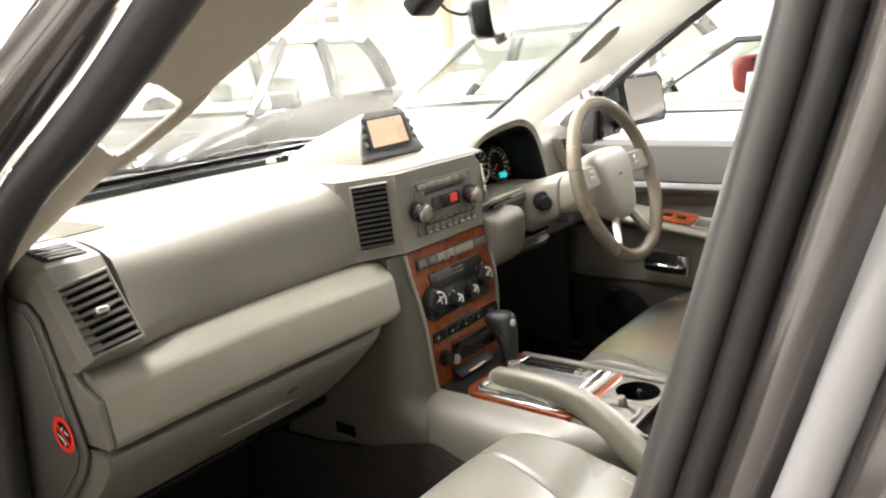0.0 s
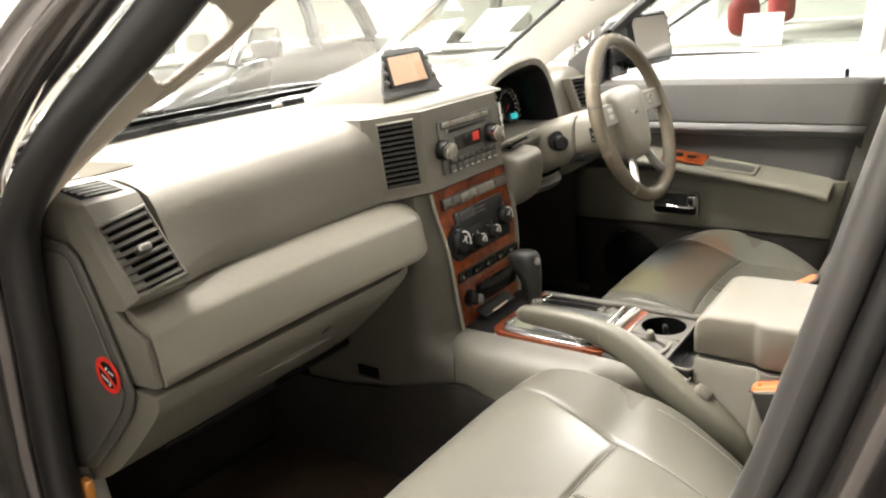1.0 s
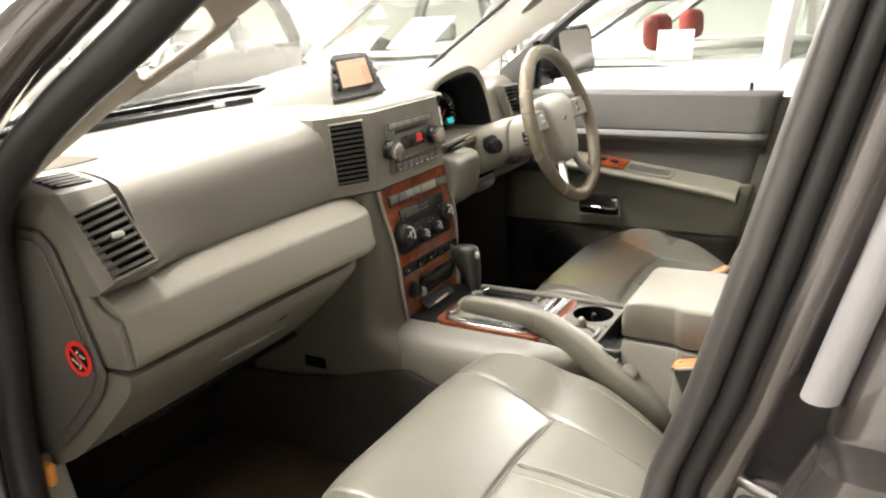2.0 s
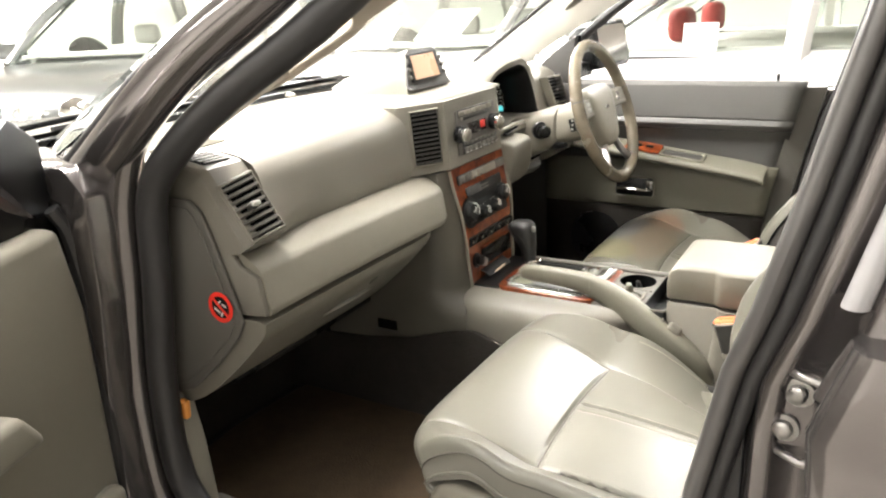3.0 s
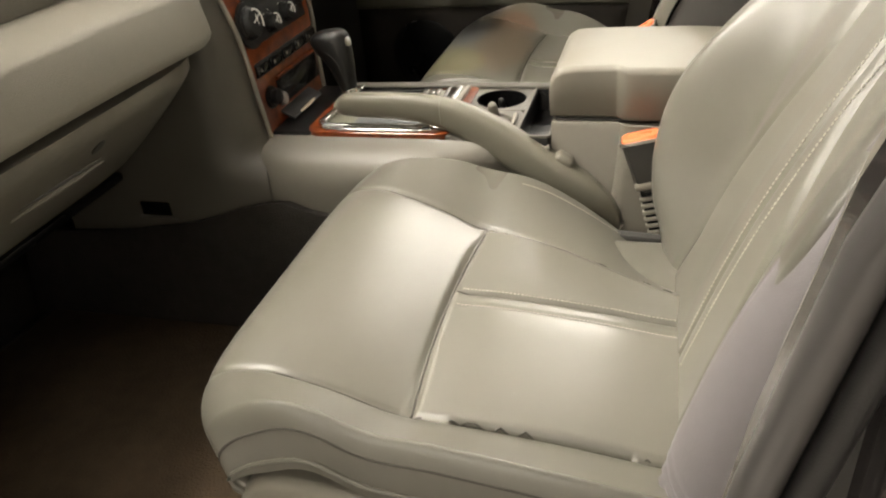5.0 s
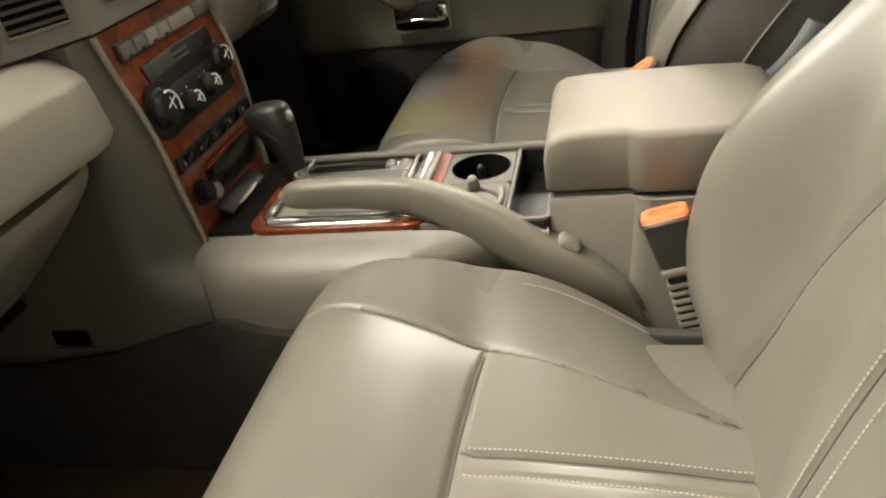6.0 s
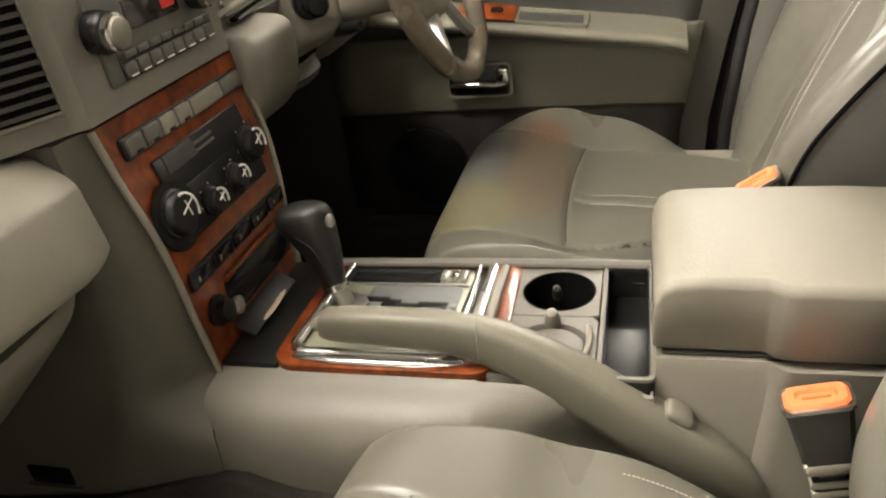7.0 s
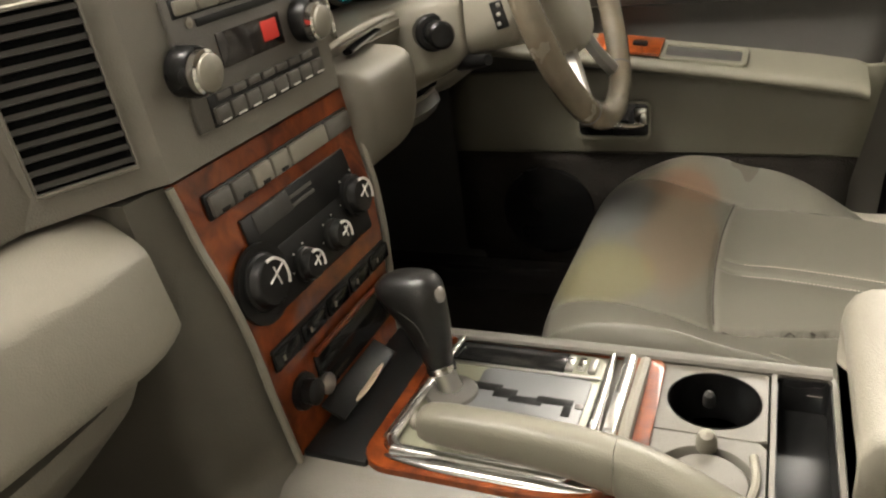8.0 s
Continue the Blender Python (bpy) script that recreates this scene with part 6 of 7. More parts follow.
def arm_ring(x, top, y0, y1, low=0.7315):
    r = 0.009
    pts = []
    for cy, cz, a0 in ((y1 - r, top - r, 0), (y0 + r, top - r, 90)):
        pts += [(cy + r * math.cos(radians(a0 + 15 * k)), cz + r * math.sin(radians(a0 + 15 * k))) for k in range(7)]
    pts += [(y0 + 0.002, low + 0.006), (y0 + 0.008, low), (y1 - 0.008, low), (y1 - 0.002, low + 0.006)]
    return [Vector((x, y, z)) for y, z in pts]


part("pad", loft([arm_ring(0.470, 0.755, -0.070, 0.082), arm_ring(0.462, 0.762, -0.080, 0.094), arm_ring(0.459, 0.774, -0.086, 0.099), arm_ring(0.461, 0.786, -0.088, 0.101), arm_ring(0.467, 0.797, -0.089, 0.102), arm_ring(0.478, 0.803, -0.090, 0.103), arm_ring(0.50, 0.805, -0.090, 0.103), arm_ring(0.548, 0.806, -0.090, 0.103), arm_ring(0.553, 0.806, -0.092, 0.103), arm_ring(0.559, 0.806, -0.098, 0.103), arm_ring(0.566, 0.806, -0.101, 0.103), arm_ring(0.576, 0.806, -0.102, 0.103), arm_ring(0.64, 0.806, -0.102, 0.103), arm_ring(0.690, 0.804, -0.102, 0.102), arm_ring(0.712, 0.798, -0.100, 0.099), arm_ring(0.722, 0.785, -0.095, 0.094), arm_ring(0.726, 0.765, -0.09, 0.09)]), VINYL, arm, sharp=60)
part("lid_base", box(0.467, 0.722, -0.086, 0.098, 0.7275, 0.7312, 0.001), TRIM_DARK, arm)

solo("tunnel_carpet", loft([[Vector((x, y, z)) for y, z in ((-0.187, h), (-0.193, h - 0.012), (-0.20, 0.50), (-0.22, 0.404), (-0.12, 0.404), (-0.12, h - 0.02))] for x, h in zip(spline([(a,) for a in (-0.44, -0.23, -0.094, 0.01, 0.065, 0.12, 0.17, 0.30)], 40)[:, 0], np.interp(spline([(a,) for a in (-0.44, -0.23, -0.094, 0.01, 0.065, 0.12, 0.17, 0.30)], 40)[:, 0], [-0.44, -0.23, -0.094, 0.01, 0.065, 0.12, 0.17, 0.30], [0.55, 0.564, 0.586, 0.620, 0.631, 0.613, 0.610, 0.60]))]), CARPET, "dark carpet covering the tunnel beside the console", kind="structure")

# ---- seats ----
def smooth01(a, b, x):
    t = max(0.0, min(1.0, (x - a) / (b - a)))
    return t * t * (3 - 2 * t)


def gap(d, wide=0.0032):
    """A seam's groove, one at its middle."""
    return math.exp(-((d / wide) ** 2))


HALF = 0.272
SPINE = spline([(0.30, 0.618), (0.240, 0.619), (0.206, 0.628), (0.187, 0.646), (0.193, 0.667), (0.220, 0.683), (0.265, 0.685), (0.33, 0.668), (0.392, 0.645), (0.45, 0.640), (0.55, 0.630), (0.64, 0.620), (0.70, 0.625)], 150)
EDGE_X = [0.18, 0.22, 0.26, 0.32, 0.40, 0.47, 0.53, 0.58, 0.65, 0.72]
EDGE_IN = [0.0, 0.004, 0.010, 0.034, 0.050, 0.038, -0.002, -0.042, -0.085, -0.10]
EDGE_OUT = [0.0, 0.014, 0.030, 0.044, 0.048, 0.046, 0.044, 0.042, 0.040, 0.038]


def bolster_seam(x):
    """How far the console-side bolster's seam lies from the middle line."""
    return sum(float(np.interp(x + d, [0.18, 0.225, 0.31, 0.388, 0.48, 0.588, 0.69], [0.188, 0.188, 0.179, 0.169, 0.145, 0.093, 0.064])) for d in (-0.03, 0.0, 0.03)) / 3


def cushion_point(u, v, inner=1):
    """A point of the seat cushion, about the seat's middle line: u from under the nose to the rear, v across; inner: which side lies at the console."""
    i = u * 149
    lo = min(int(i), 148)
    x, z = SPINE[lo] * (1 - i + lo) + SPINE[lo + 1] * (i - lo)
    s = 2 * v - 1
    a = abs(s)
    turn = smooth01(0.80, 1.0, a)
    y = math.copysign(HALF * (min(a, 0.80) / 0.80 * 0.93 + 0.07 * math.sin(math.pi / 2 * turn)), s)
    on_top = smooth01(0.10, 0.30, u)
    w = abs(y) / HALF
    cross = 0.392 if inner > 0 else 0.368
    edge = EDGE_IN if s * inner > 0 or inner < 0 else EDGE_OUT
    rise = sum(float(np.interp(x + d, EDGE_X, edge)) for d in np.linspace(-0.075, 0.075, 11)) / 11 * on_top
    seam_y = bolster_seam(x) if s * inner > 0 else 0.186 + 0.004 * math.sin(x * 9)
    past = max(0.0, min(1.0, (abs(y) - seam_y) / (0.94 * HALF - seam_y)))
    lift = rise * past
    groove = 0.0026 * gap(abs(y) - seam_y) * on_top
    if abs(y) < seam_y:
        groove = max(groove, 0.0042 * gap(x - cross - 0.012 * (y / 0.19) ** 2, 0.0038) * on_top)
        if x > cross:
            fade = smooth01(cross, cross + 0.02, x)
            groove = max(groove, 0.0060 * gap(y - 0.022 * inner, 0.0035) * fade, 0.002 * gap(y + 0.002 * inner, 0.002) * fade)
            lift += 0.008 * math.sin(math.pi * min(1, (x - cross) / 0.30)) ** 0.6 * (1 - 0.5 * gap(y - 0.022 * inner, 0.03))
        else:
            lift += 0.006 * (1 - (y / seam_y) ** 4) * math.sin(math.pi * max(0, min(1, (x - 0.18) / (cross - 0.18)))) ** 0.5 * on_top
    lift += 0.0002 * noise.noise(Vector((x * 9, y * 9, 3))) + 0.00004 * noise.noise(Vector((x * 60, y * 22, 8)))
    down = 0.060 * turn**1.6 * (0.35 + 0.65 * on_top) if a > 0.80 else 0
    return Vector((x + 0.070 * w**6 * (1 - smooth01(0.22, 0.4, x)) * (0.3 if s * inner > 0 else 1.0), y, z + lift - groove - down))


BACK = Vector((math.sin(radians(22)), 0, math.cos(radians(22))))
FORE = Vector((-math.cos(radians(22)), 0, math.sin(radians(22))))


def bulge_at(h, xs, ys):
    """A soft curve through a few heights."""
    return sum(float(np.interp(h + d, xs, ys)) for d in (-0.03, -0.02, -0.01, 0, 0.01, 0.02, 0.03)) / 7


def back_half(u):
    return 0.266 - 0.034 * smooth01(0.35, 0.85, u)


def crease(h):
    """How far the backrest's side crease lies from its middle line."""
    return sum(float(np.interp(h + d, [0.0, 0.07, 0.15, 0.20, 0.246, 0.31, 0.36, 0.66], [0.150, 0.130, 0.122, 0.112, 0.092, 0.070, 0.062, 0.060])) for d in (-0.03, 0.0, 0.03)) / 3


def back_point(u, v, inner=1):
    """A point of the backrest's front: u upwards, v across; inner: which side lies at the console."""
    h = 0.66 * u
    s = 2 * v - 1
    a = abs(s)
    half = back_half(u)
    turn = smooth01(0.72, 1.0, a)
    y = math.copysign(half * (min(a, 0.72) / 0.72 * 0.88 + 0.12 * math.sin(math.pi / 2 * turn)), s)
    w = abs(y) / half
    puff = bulge_at(h, [0.0, 0.03, 0.08, 0.13, 0.20, 0.28, 0.36, 0.45, 0.66], [0.0, 0.035, 0.062, 0.078, 0.086, 0.066, 0.036, 0.026, 0.02])
    if y * inner < 0:
        puff = bulge_at(h, [0.0, 0.03, 0.08, 0.13, 0.20, 0.28, 0.36, 0.45, 0.66], [0.0, 0.012, 0.022, 0.030, 0.036, 0.040, 0.034, 0.026, 0.02])
    depth = puff * smooth01(0.45, 0.85, w)
    depth += 0.016 * math.sin(math.pi * min(1, u * 1.6)) * (1 - w)
    side_seam = crease(h)
    groove = max(0.0050 * gap(abs(y) - side_seam, 0.006), 0.004 * gap(y + 0.036 * inner, 0.0032))
    if abs(y) > side_seam:
        depth += 0.005 * smooth01(0, 0.05, abs(y) - side_seam)
    sink = 0.115 * turn**2.2
    top = 0.10 * smooth01(0.90, 1.0, u) ** 2
    depth += 0.0008 * noise.noise(Vector((h * 9, y * 9, 21)))
    base = Vector((0.634, 0, 0.600))
    return base + BACK * h + FORE * (depth - groove - sink - top) + Vector((0, y, 0))


def back_at(u, y, inner, out=0.0003):
    return back_point(u, 0.5 + y / back_half(u) * 0.72 / 0.88 / 2, inner) + FORE * out


def cushion_at(x, y, inner, out=0.0003):
    u = float(np.interp(x, SPINE[50:, 0], np.linspace(50 / 149, 1, 100)))
    return cushion_point(u, 0.5 + y / HALF * 0.80 / 0.93 / 2, inner) + Vector((0, 0, out))


def stitched(line):
    """A row of short threads along a line of points."""
    return joined(*[tube([a, a.lerp(b, 0.6)], 0.0008, 2, 4, smooth=False) for a, b in zip(line, line[1:])])


def car_seat(side, label):
    """side: -1 for the passenger's seat, which shows its outer flank."""
    seat = thing("front_seat", label, "car seat", "front seats")
    seat.location = (-0.028 if side > 0 else 0, side * 0.42, 0)
    cushion = part("cushion", sheet(lambda u, v: cushion_point(u, v, -side), 250, 210), LEATHER if side < 0 else LEATHER_PATCHY, seat, "smooth grey leather cushion" if side < 0 else "grey leather cushion with reddish, bluish and yellowish patches", sharp=80)
    part("cushion_base", box(0.245, 0.66, -0.22, 0.22, 0.50, 0.612, 0.015, 3), LEATHER, cushion)
    edge_v = 0.075 if side > 0 else 0.0
    back = part("backrest", sheet(lambda u, v: back_point(u, edge_v + (1 - edge_v) * v, -side), 130, 230), LEATHER, seat, "smooth grey leather backrest", sharp=80)
    # The dark shell behind the backrest.
    rings = []
    for h, half, d0, d1 in ((-0.02, 0.235, 0.02, 0.10), (0.05, 0.250, 0.03, 0.125), (0.30, 0.252, 0.035, 0.135), (0.5, 0.245, 0.035, 0.12), (0.62, 0.235, 0.05, 0.10), (0.645, 0.22, 0.06, 0.085)):
        c = Vector((0.634, 0, 0.600)) + BACK * h
        rings.append([c - FORE * d + Vector((0, y, 0)) for y, d in ((-half, d0), (-half, d1 - 0.03), (-half + 0.03, d1), (half - 0.03, d1), (half, d1 - 0.03), (half, d0))])
    if side > 0:
        flank = part("side_panel", sheet(lambda u, v: back_point(0.96 * u, edge_v, -side) * (1 - v) + (back_point(0.96 * u, 0.0, -side) - FORE * 0.10 + Vector((0, 0.012, 0))) * v + Vector((0, -0.010 * math.sin(math.pi * v), 0)), 40, 12), LEATHER_BACK, seat, "charcoal vinyl side panel", sharp=60)
        part("piping", tube([back_point(u, edge_v, -side) - Vector((0, 0.001, 0)) for u in np.linspace(0.01, 0.94, 30)], 0.0026, 60, 6), VOID, flank, "black piping")
    part("back_shell", loft(rings), LEATHER_BACK, seat, "charcoal rear shell of the backrest", sharp=50)
    # Piping where the leather meets the shell, and the stitching beside the seams.
    inner = -side
    for s in (-1, 1):
        part("piping", tube([back_point(u, 0.5 + s * 0.485, inner) + Vector((0, s * 0.001, 0)) for u in np.linspace(0.03, 0.93, 16)], 0.0022, 40, 6), LEATHER, back)
        part("piping", tube([cushion_point(u, 0.5 + s * 0.478, inner) for u in np.linspace(0.14, 0.97, 16)], 0.0024, 50, 6), LEATHER, cushion)
        part("seam", tube([back_at(u, s * crease(0.66 * u), inner, -0.0002) for u in np.linspace(0.02, 0.9, 60)], 0.0015, 60, 5, smooth=False), SEAM, back, "dark seam")
    part("seam", tube([cushion_point(u, 0.5 - inner * 0.450, inner) for u in np.linspace(0.16, 0.97, 40)], 0.0013, 90, 5), SEAM, cushion, "dark seam")
    part("seam", tube([back_at(u, -0.036 * inner, inner) for u in np.linspace(0.02, 0.9, 60)], 0.0013, 60, 5, smooth=False), SEAM, back, "dark seam")
    part("seam", tube([cushion_at(x, bolster_seam(x) * inner, inner) for x in np.linspace(0.236, 0.685, 60)], 0.0011, 60, 5, smooth=False), SEAM, cushion, "dark seam")
    part("seam", tube([cushion_at(x, -(0.186 + 0.004 * math.sin(x * 9)) * inner, inner) for x in np.linspace(0.236, 0.685, 60)], 0.0011, 60, 5, smooth=False), SEAM, cushion, "dark seam")
    part("seam", tube([cushion_at((0.392 if inner > 0 else 0.368) + 0.012 * (y / 0.19) ** 2, y, inner) for y in [inner * k for k in np.linspace(-0.188, 0.155, 50)]], 0.0013, 50, 5, smooth=False), SEAM, cushion, "dark seam")
    part("seam", tube([cushion_at(x, 0.022 * inner, inner) for x in np.linspace(0.396, 0.685, 50)], 0.0012, 50, 5, smooth=False), SEAM, cushion, "dark seam")
    rows_ = [stitched([cushion_at(0.402 + 0.0045 * k, y * inner, inner, 0.0006) for k in range(62)]) for y in (-0.003, 0.0275)]
    rows_.append(stitched([cushion_point(u, 0.5 + inner * 0.378, inner) + Vector((0, 0, 0.0016)) for u in np.linspace(0.60, 0.95, 62)]))
    part("stitching", joined(*rows_), THREAD, cushion, "pale thread")["kind"] = "stuff"
    rows_ = [stitched([back_at(0.05 + 0.0075 * k, y * inner, inner, 0.0006) for k in range(110)]) for y in (-0.030, -0.058)]
    part("stitching", joined(*rows_), THREAD, back, "pale thread")["kind"] = "stuff"
    # Plastic valance, power switch and runners.
    o = side
    val = [(0.255, 0.425), (0.258, 0.590), (0.264, 0.612), (0.278, 0.630), (0.30, 0.638), (0.36, 0.634), (0.47, 0.618), (0.56, 0.608), (0.66, 0.606), (0.70, 0.572), (0.70, 0.43)]
    fine_ = val
    base = part("seat_valance", prism(fine_, o * 0.245, o * 0.277, "y", 0.012, 4), TRIM, seat, "light taupe plastic seat valance", sharp=60)
    part("valance_front", box(0.262, 0.30, -0.24, 0.24, 0.43, 0.57, 0.012, 3), TRIM, seat)
    inset = part("switch_panel", prism([(0.340, 0.44), (0.335, 0.575), (0.345, 0.588), (0.37, 0.586), (0.46, 0.560), (0.54, 0.525), (0.575, 0.49), (0.58, 0.44)], o * 0.2755, o * 0.2805, "y", 0.004, 3), TRIM, base)
    part("switch_groove", prism([(0.372, 0.556), (0.378, 0.566), (0.47, 0.543), (0.475, 0.535)], o * 0.2795, o * 0.2815, "y", 0.002), TRIM_GREY, inset)
    part("power_switch", prism([(0.408, 0.500), (0.405, 0.520), (0.43, 0.525), (0.45, 0.518), (0.463, 0.531), (0.478, 0.528), (0.478, 0.500)], o * 0.2795, o * 0.292, "y", 0.004, 3), BLACK, inset, "black power seat switch")
    for y in (-0.19, 0.19):
        part("runner", box(0.20, 0.78, y - 0.025, y + 0.025, 0.406, 0.440, 0.006), TRIM_DARK, seat)
    part("inner_skirt", prism([(0.27, 0.46), (0.262, 0.60), (0.30, 0.622), (0.66, 0.60), (0.68, 0.46)], -o * 0.236, -o * 0.252, "y", 0.006), TRIM_DARK, seat, "dark grey skirt at the console side")
    part("frame_pan", box(0.30, 0.72, -0.235, 0.235, 0.50, 0.555, 0.01), BLACK, seat)
    return seat


passenger = car_seat(-1, "grey leather front passenger seat with plastic valance")
driver = car_seat(1, "grey leather driver's seat with a charcoal back shell")
part("recliner_lever", tube([(0.752, -0.272, 0.752), (0.775, -0.284, 0.772), (0.795, -0.286, 0.800), (0.812, -0.284, 0.832)], [0.014, 0.017, 0.016, 0.015], 20, 12, squash=0.5, up=(0, 1, 0)), surface("blue_grey_plastic", (0.10, 0.115, 0.12), 0.4), driver, "grey fold lever")


def buckle(x, y, z, lean, label):
    """A buckle on a ribbed sleeve: z is its top."""
    b = thing("seat_belt_buckle", label, "buckle", "seat belt buckles")
    m = Matrix.Translation((x, y, z)) @ pose(0, 0, 0, 0, lean, 0)
    part("housing", moved(loft([[Vector((sx * w, sy * t, h)) for sx, sy in ((1, 0.6), (0.8, 1), (-0.8, 1), (-1, 0.6), (-1, -0.6), (-0.8, -1), (0.8, -1), (1, -0.6))] for w, t, h in ((0.012, 0.009, -0.075), (0.020, 0.012, -0.066), (0.024, 0.0135, -0.02), (0.026, 0.0145, 0.001))]), m), TRIM_DARK, b)
    rim = moved(loft([[Vector((sx * w, sy * t, h)) for sx, sy in ((1, 0.6), (0.8, 1), (-0.8, 1), (-1, 0.6), (-1, -0.6), (-0.8, -1), (0.8, -1), (1, -0.6))] for w, t, h in ((0.0245, 0.0132, -0.002), (0.0248, 0.0135, 0.004), (0.0225, 0.0115, 0.007), (0.016, 0.0060, 0.007), (0.0145, 0.0048, 0.0035))]), m)
    top = part("release_button", rim, ORANGE, b, "orange release button")
    part("press_slot", block(0.022, 0.004, 0.003, m @ Matrix.Translation((0, 0, 0.0045)), 0.001), ORANGE, top)
    part("edge_strip", moved(frame_ring((-0.0275, 0.0275, -0.0158, 0.0158, 0.006), (-0.0245, 0.0245, -0.0130, 0.0130, 0.004), -0.001, 0.003), m), SATIN, b)
    part("collar", moved(box(-0.021, 0.021, -0.0135, 0.0135, -0.070, -0.058, 0.003), m), TRIM, b)
    for k in range(7):
        part("sleeve_rib", moved(box(-0.019, 0.019, -0.011, 0.011, -0.0875 - 0.0105 * k, -0.0805 - 0.0105 * k, 0.002), m), TRIM, b)
    part("sleeve", moved(box(-0.0165, 0.0165, -0.009, 0.009, -0.21, -0.07, 0.002), m), BLACK, b)
    return b


buckle(0.586, -0.132, 0.722, -14, "orange and grey belt buckle standing beside the passenger seat")
buckle(0.570, 0.158, 0.780, -34, "orange and grey belt buckle standing beside the driver's seat")
solo("belt_tunnel_cover", loft([[Vector((x, y, z)) for y, z in ((-0.110, 0.46), (-0.116, 0.555), (-0.16, 0.565), (-0.165, 0.46))] for x in (0.56, 0.68)]), TRIM, "light plastic cover at the foot of the buckle", "cover")
bench = thing("rear_bench", "grey leather rear bench seat", "car seat")
part("bench_cushion", box(1.25, 1.75, -0.62, 0.62, 0.50, 0.66, 0.05, 4), LEATHER, bench)
part("bench_back", moved(box(-0.07, 0.07, -0.62, 0.62, 0, 0.62, 0.05, 4), pose(1.80, 0, 0.62, 0, 18, 0)), LEATHER, bench)


def side_cover(seat):
    """Grey cloth drawn over the outer side of the passenger's backrest, wrinkled at its stitched foot."""
    edge = [(0.622, 0.605), (0.627, 0.640), (0.633, 0.680), (0.641, 0.715), (0.650, 0.750), (0.665, 0.800), (0.680, 0.840), (0.697, 0.875), (0.722, 0.925), (0.752, 0.990), (0.785, 1.07)]
    def at(u, v):
        z = 0.605 + 0.465 * u
        x = float(sum(np.interp(z + d, [e[1] for e in edge], [e[0] for e in edge]) for d in (-0.02, 0, 0.02)) / 3)
        low = 1 - smooth01(0.635, 0.70, z)
        fold = 0.0022 * low * math.sin(z * 430 + 5 * v) + 0.0015 * noise.noise(Vector((z * 14, v * 2, 5)))
        turn = v * math.pi / 2
        return Vector((x + 0.070 * (1 - math.cos(turn)) - fold, 0.42 - 0.640 - 0.078 * math.sin(turn) - fold, z - 0.012 * v))
    cover = part("side_cover", sheet(at, 110, 24), BELT, seat, "lavender grey cloth cover, wrinkled at its foot", sharp=80)
    thick(cover, 0.002, 0)
    for v in (0.30, 0.42):
        part("stitching", stitched([at(0.02 + 0.006 * k, v) + Vector((-0.0012, -0.0012, 0)) for k in range(18)]), THREAD, cover, "pale thread")["kind"] = "stuff"
    part("anchor_socket", box(0.602, 0.624, -0.281, -0.272, 0.590, 0.605, 0.003, 2), BLACK, seat, "black socket in the valance")


side_cover(passenger)

# ---- driver's door ----
far = thing("driver_door", "closed driver's door with grey and taupe lining", "car door")


def edge_x(z):
    """The rear edge of the lining at a height."""
    return float(np.interp(z, [0.45, 0.64, 0.78, 0.95, 1.05], [0.505, 0.515, 0.540, 0.578, 0.600]))


def skin(name, rows, material, label="", front=-0.14, parent=far):
    """A lining piece from rows of (height, y), from its front to the slanted rear edge."""
    def at(u, v):
        i = v * (len(rows) - 1)
        lo = min(int(i), len(rows) - 2)
        z = rows[lo][0] * (1 - i + lo) + rows[lo + 1][0] * (i - lo)
        y = rows[lo][1] * (1 - i + lo) + rows[lo + 1][1] * (i - lo)
        return Vector((front + (edge_x(z) - front) * u, y, z))
    ob = part(name, sheet(at, 16, (len(rows) - 1) * 4 + 1), material, parent, label, sharp=35)
    return thick(ob, 0.012, 0)


skin("upper_lining", [(1.052, 0.775), (1.054, 0.752), (1.045, 0.738), (1.00, 0.732), (0.962, 0.728), (0.952, 0.735)], SLATE, "slate grey upper door lining")
skin("ridge", [(0.953, 0.740), (0.951, 0.725), (0.943, 0.721), (0.935, 0.726), (0.929, 0.745)], SLATE)
skin("recess_lining", [(0.930, 0.738), (0.90, 0.752), (0.86, 0.752), (0.815, 0.752)], TRIM_DARK)
skin("lower_lining", [(0.824, 0.742), (0.80, 0.734), (0.76, 0.730), (0.72, 0.729), (0.690, 0.732), (0.680, 0.742)], OLIVE, "olive taupe lower door lining")
skin("carpet_strip", [(0.681, 0.738), (0.60, 0.735), (0.50, 0.735), (0.46, 0.745)], CARPET, "dark carpet along the door's foot")
arm_rest = part("armrest", loft([[Vector((x, y, z + dz)) for y, z in spline([(0.748, 0.826), (0.70, 0.822), (0.670, 0.824), (0.659, 0.832), (0.661, 0.841), (0.676, 0.847), (0.748, 0.860)], 24)] for x, dz in ((-0.10, 0.052), (0.0, 0.040), (0.15, 0.020), (0.30, 0.0), (0.45, -0.020), (0.505, -0.030), (0.520, -0.036))]), OLIVE, far, "olive taupe armrest", sharp=60)
switch = part("switch_panel", block(0.104, 0.062, 0.006, pose(0.182, 0.702, 0.873, 11, 7, 0), 0.003), WOOD, arm_rest, "veneered window switch panel")
for k in range(2):
    part("window_switch", block(0.022, 0.014, 0.007, pose(0.166 + 0.034 * k, 0.700, 0.8795 - 0.0042 * k, 11, 7, 0), 0.003), BLACK, switch)
PULL = pose(0.294, 0.702, 0.854, 10, 7, 0)
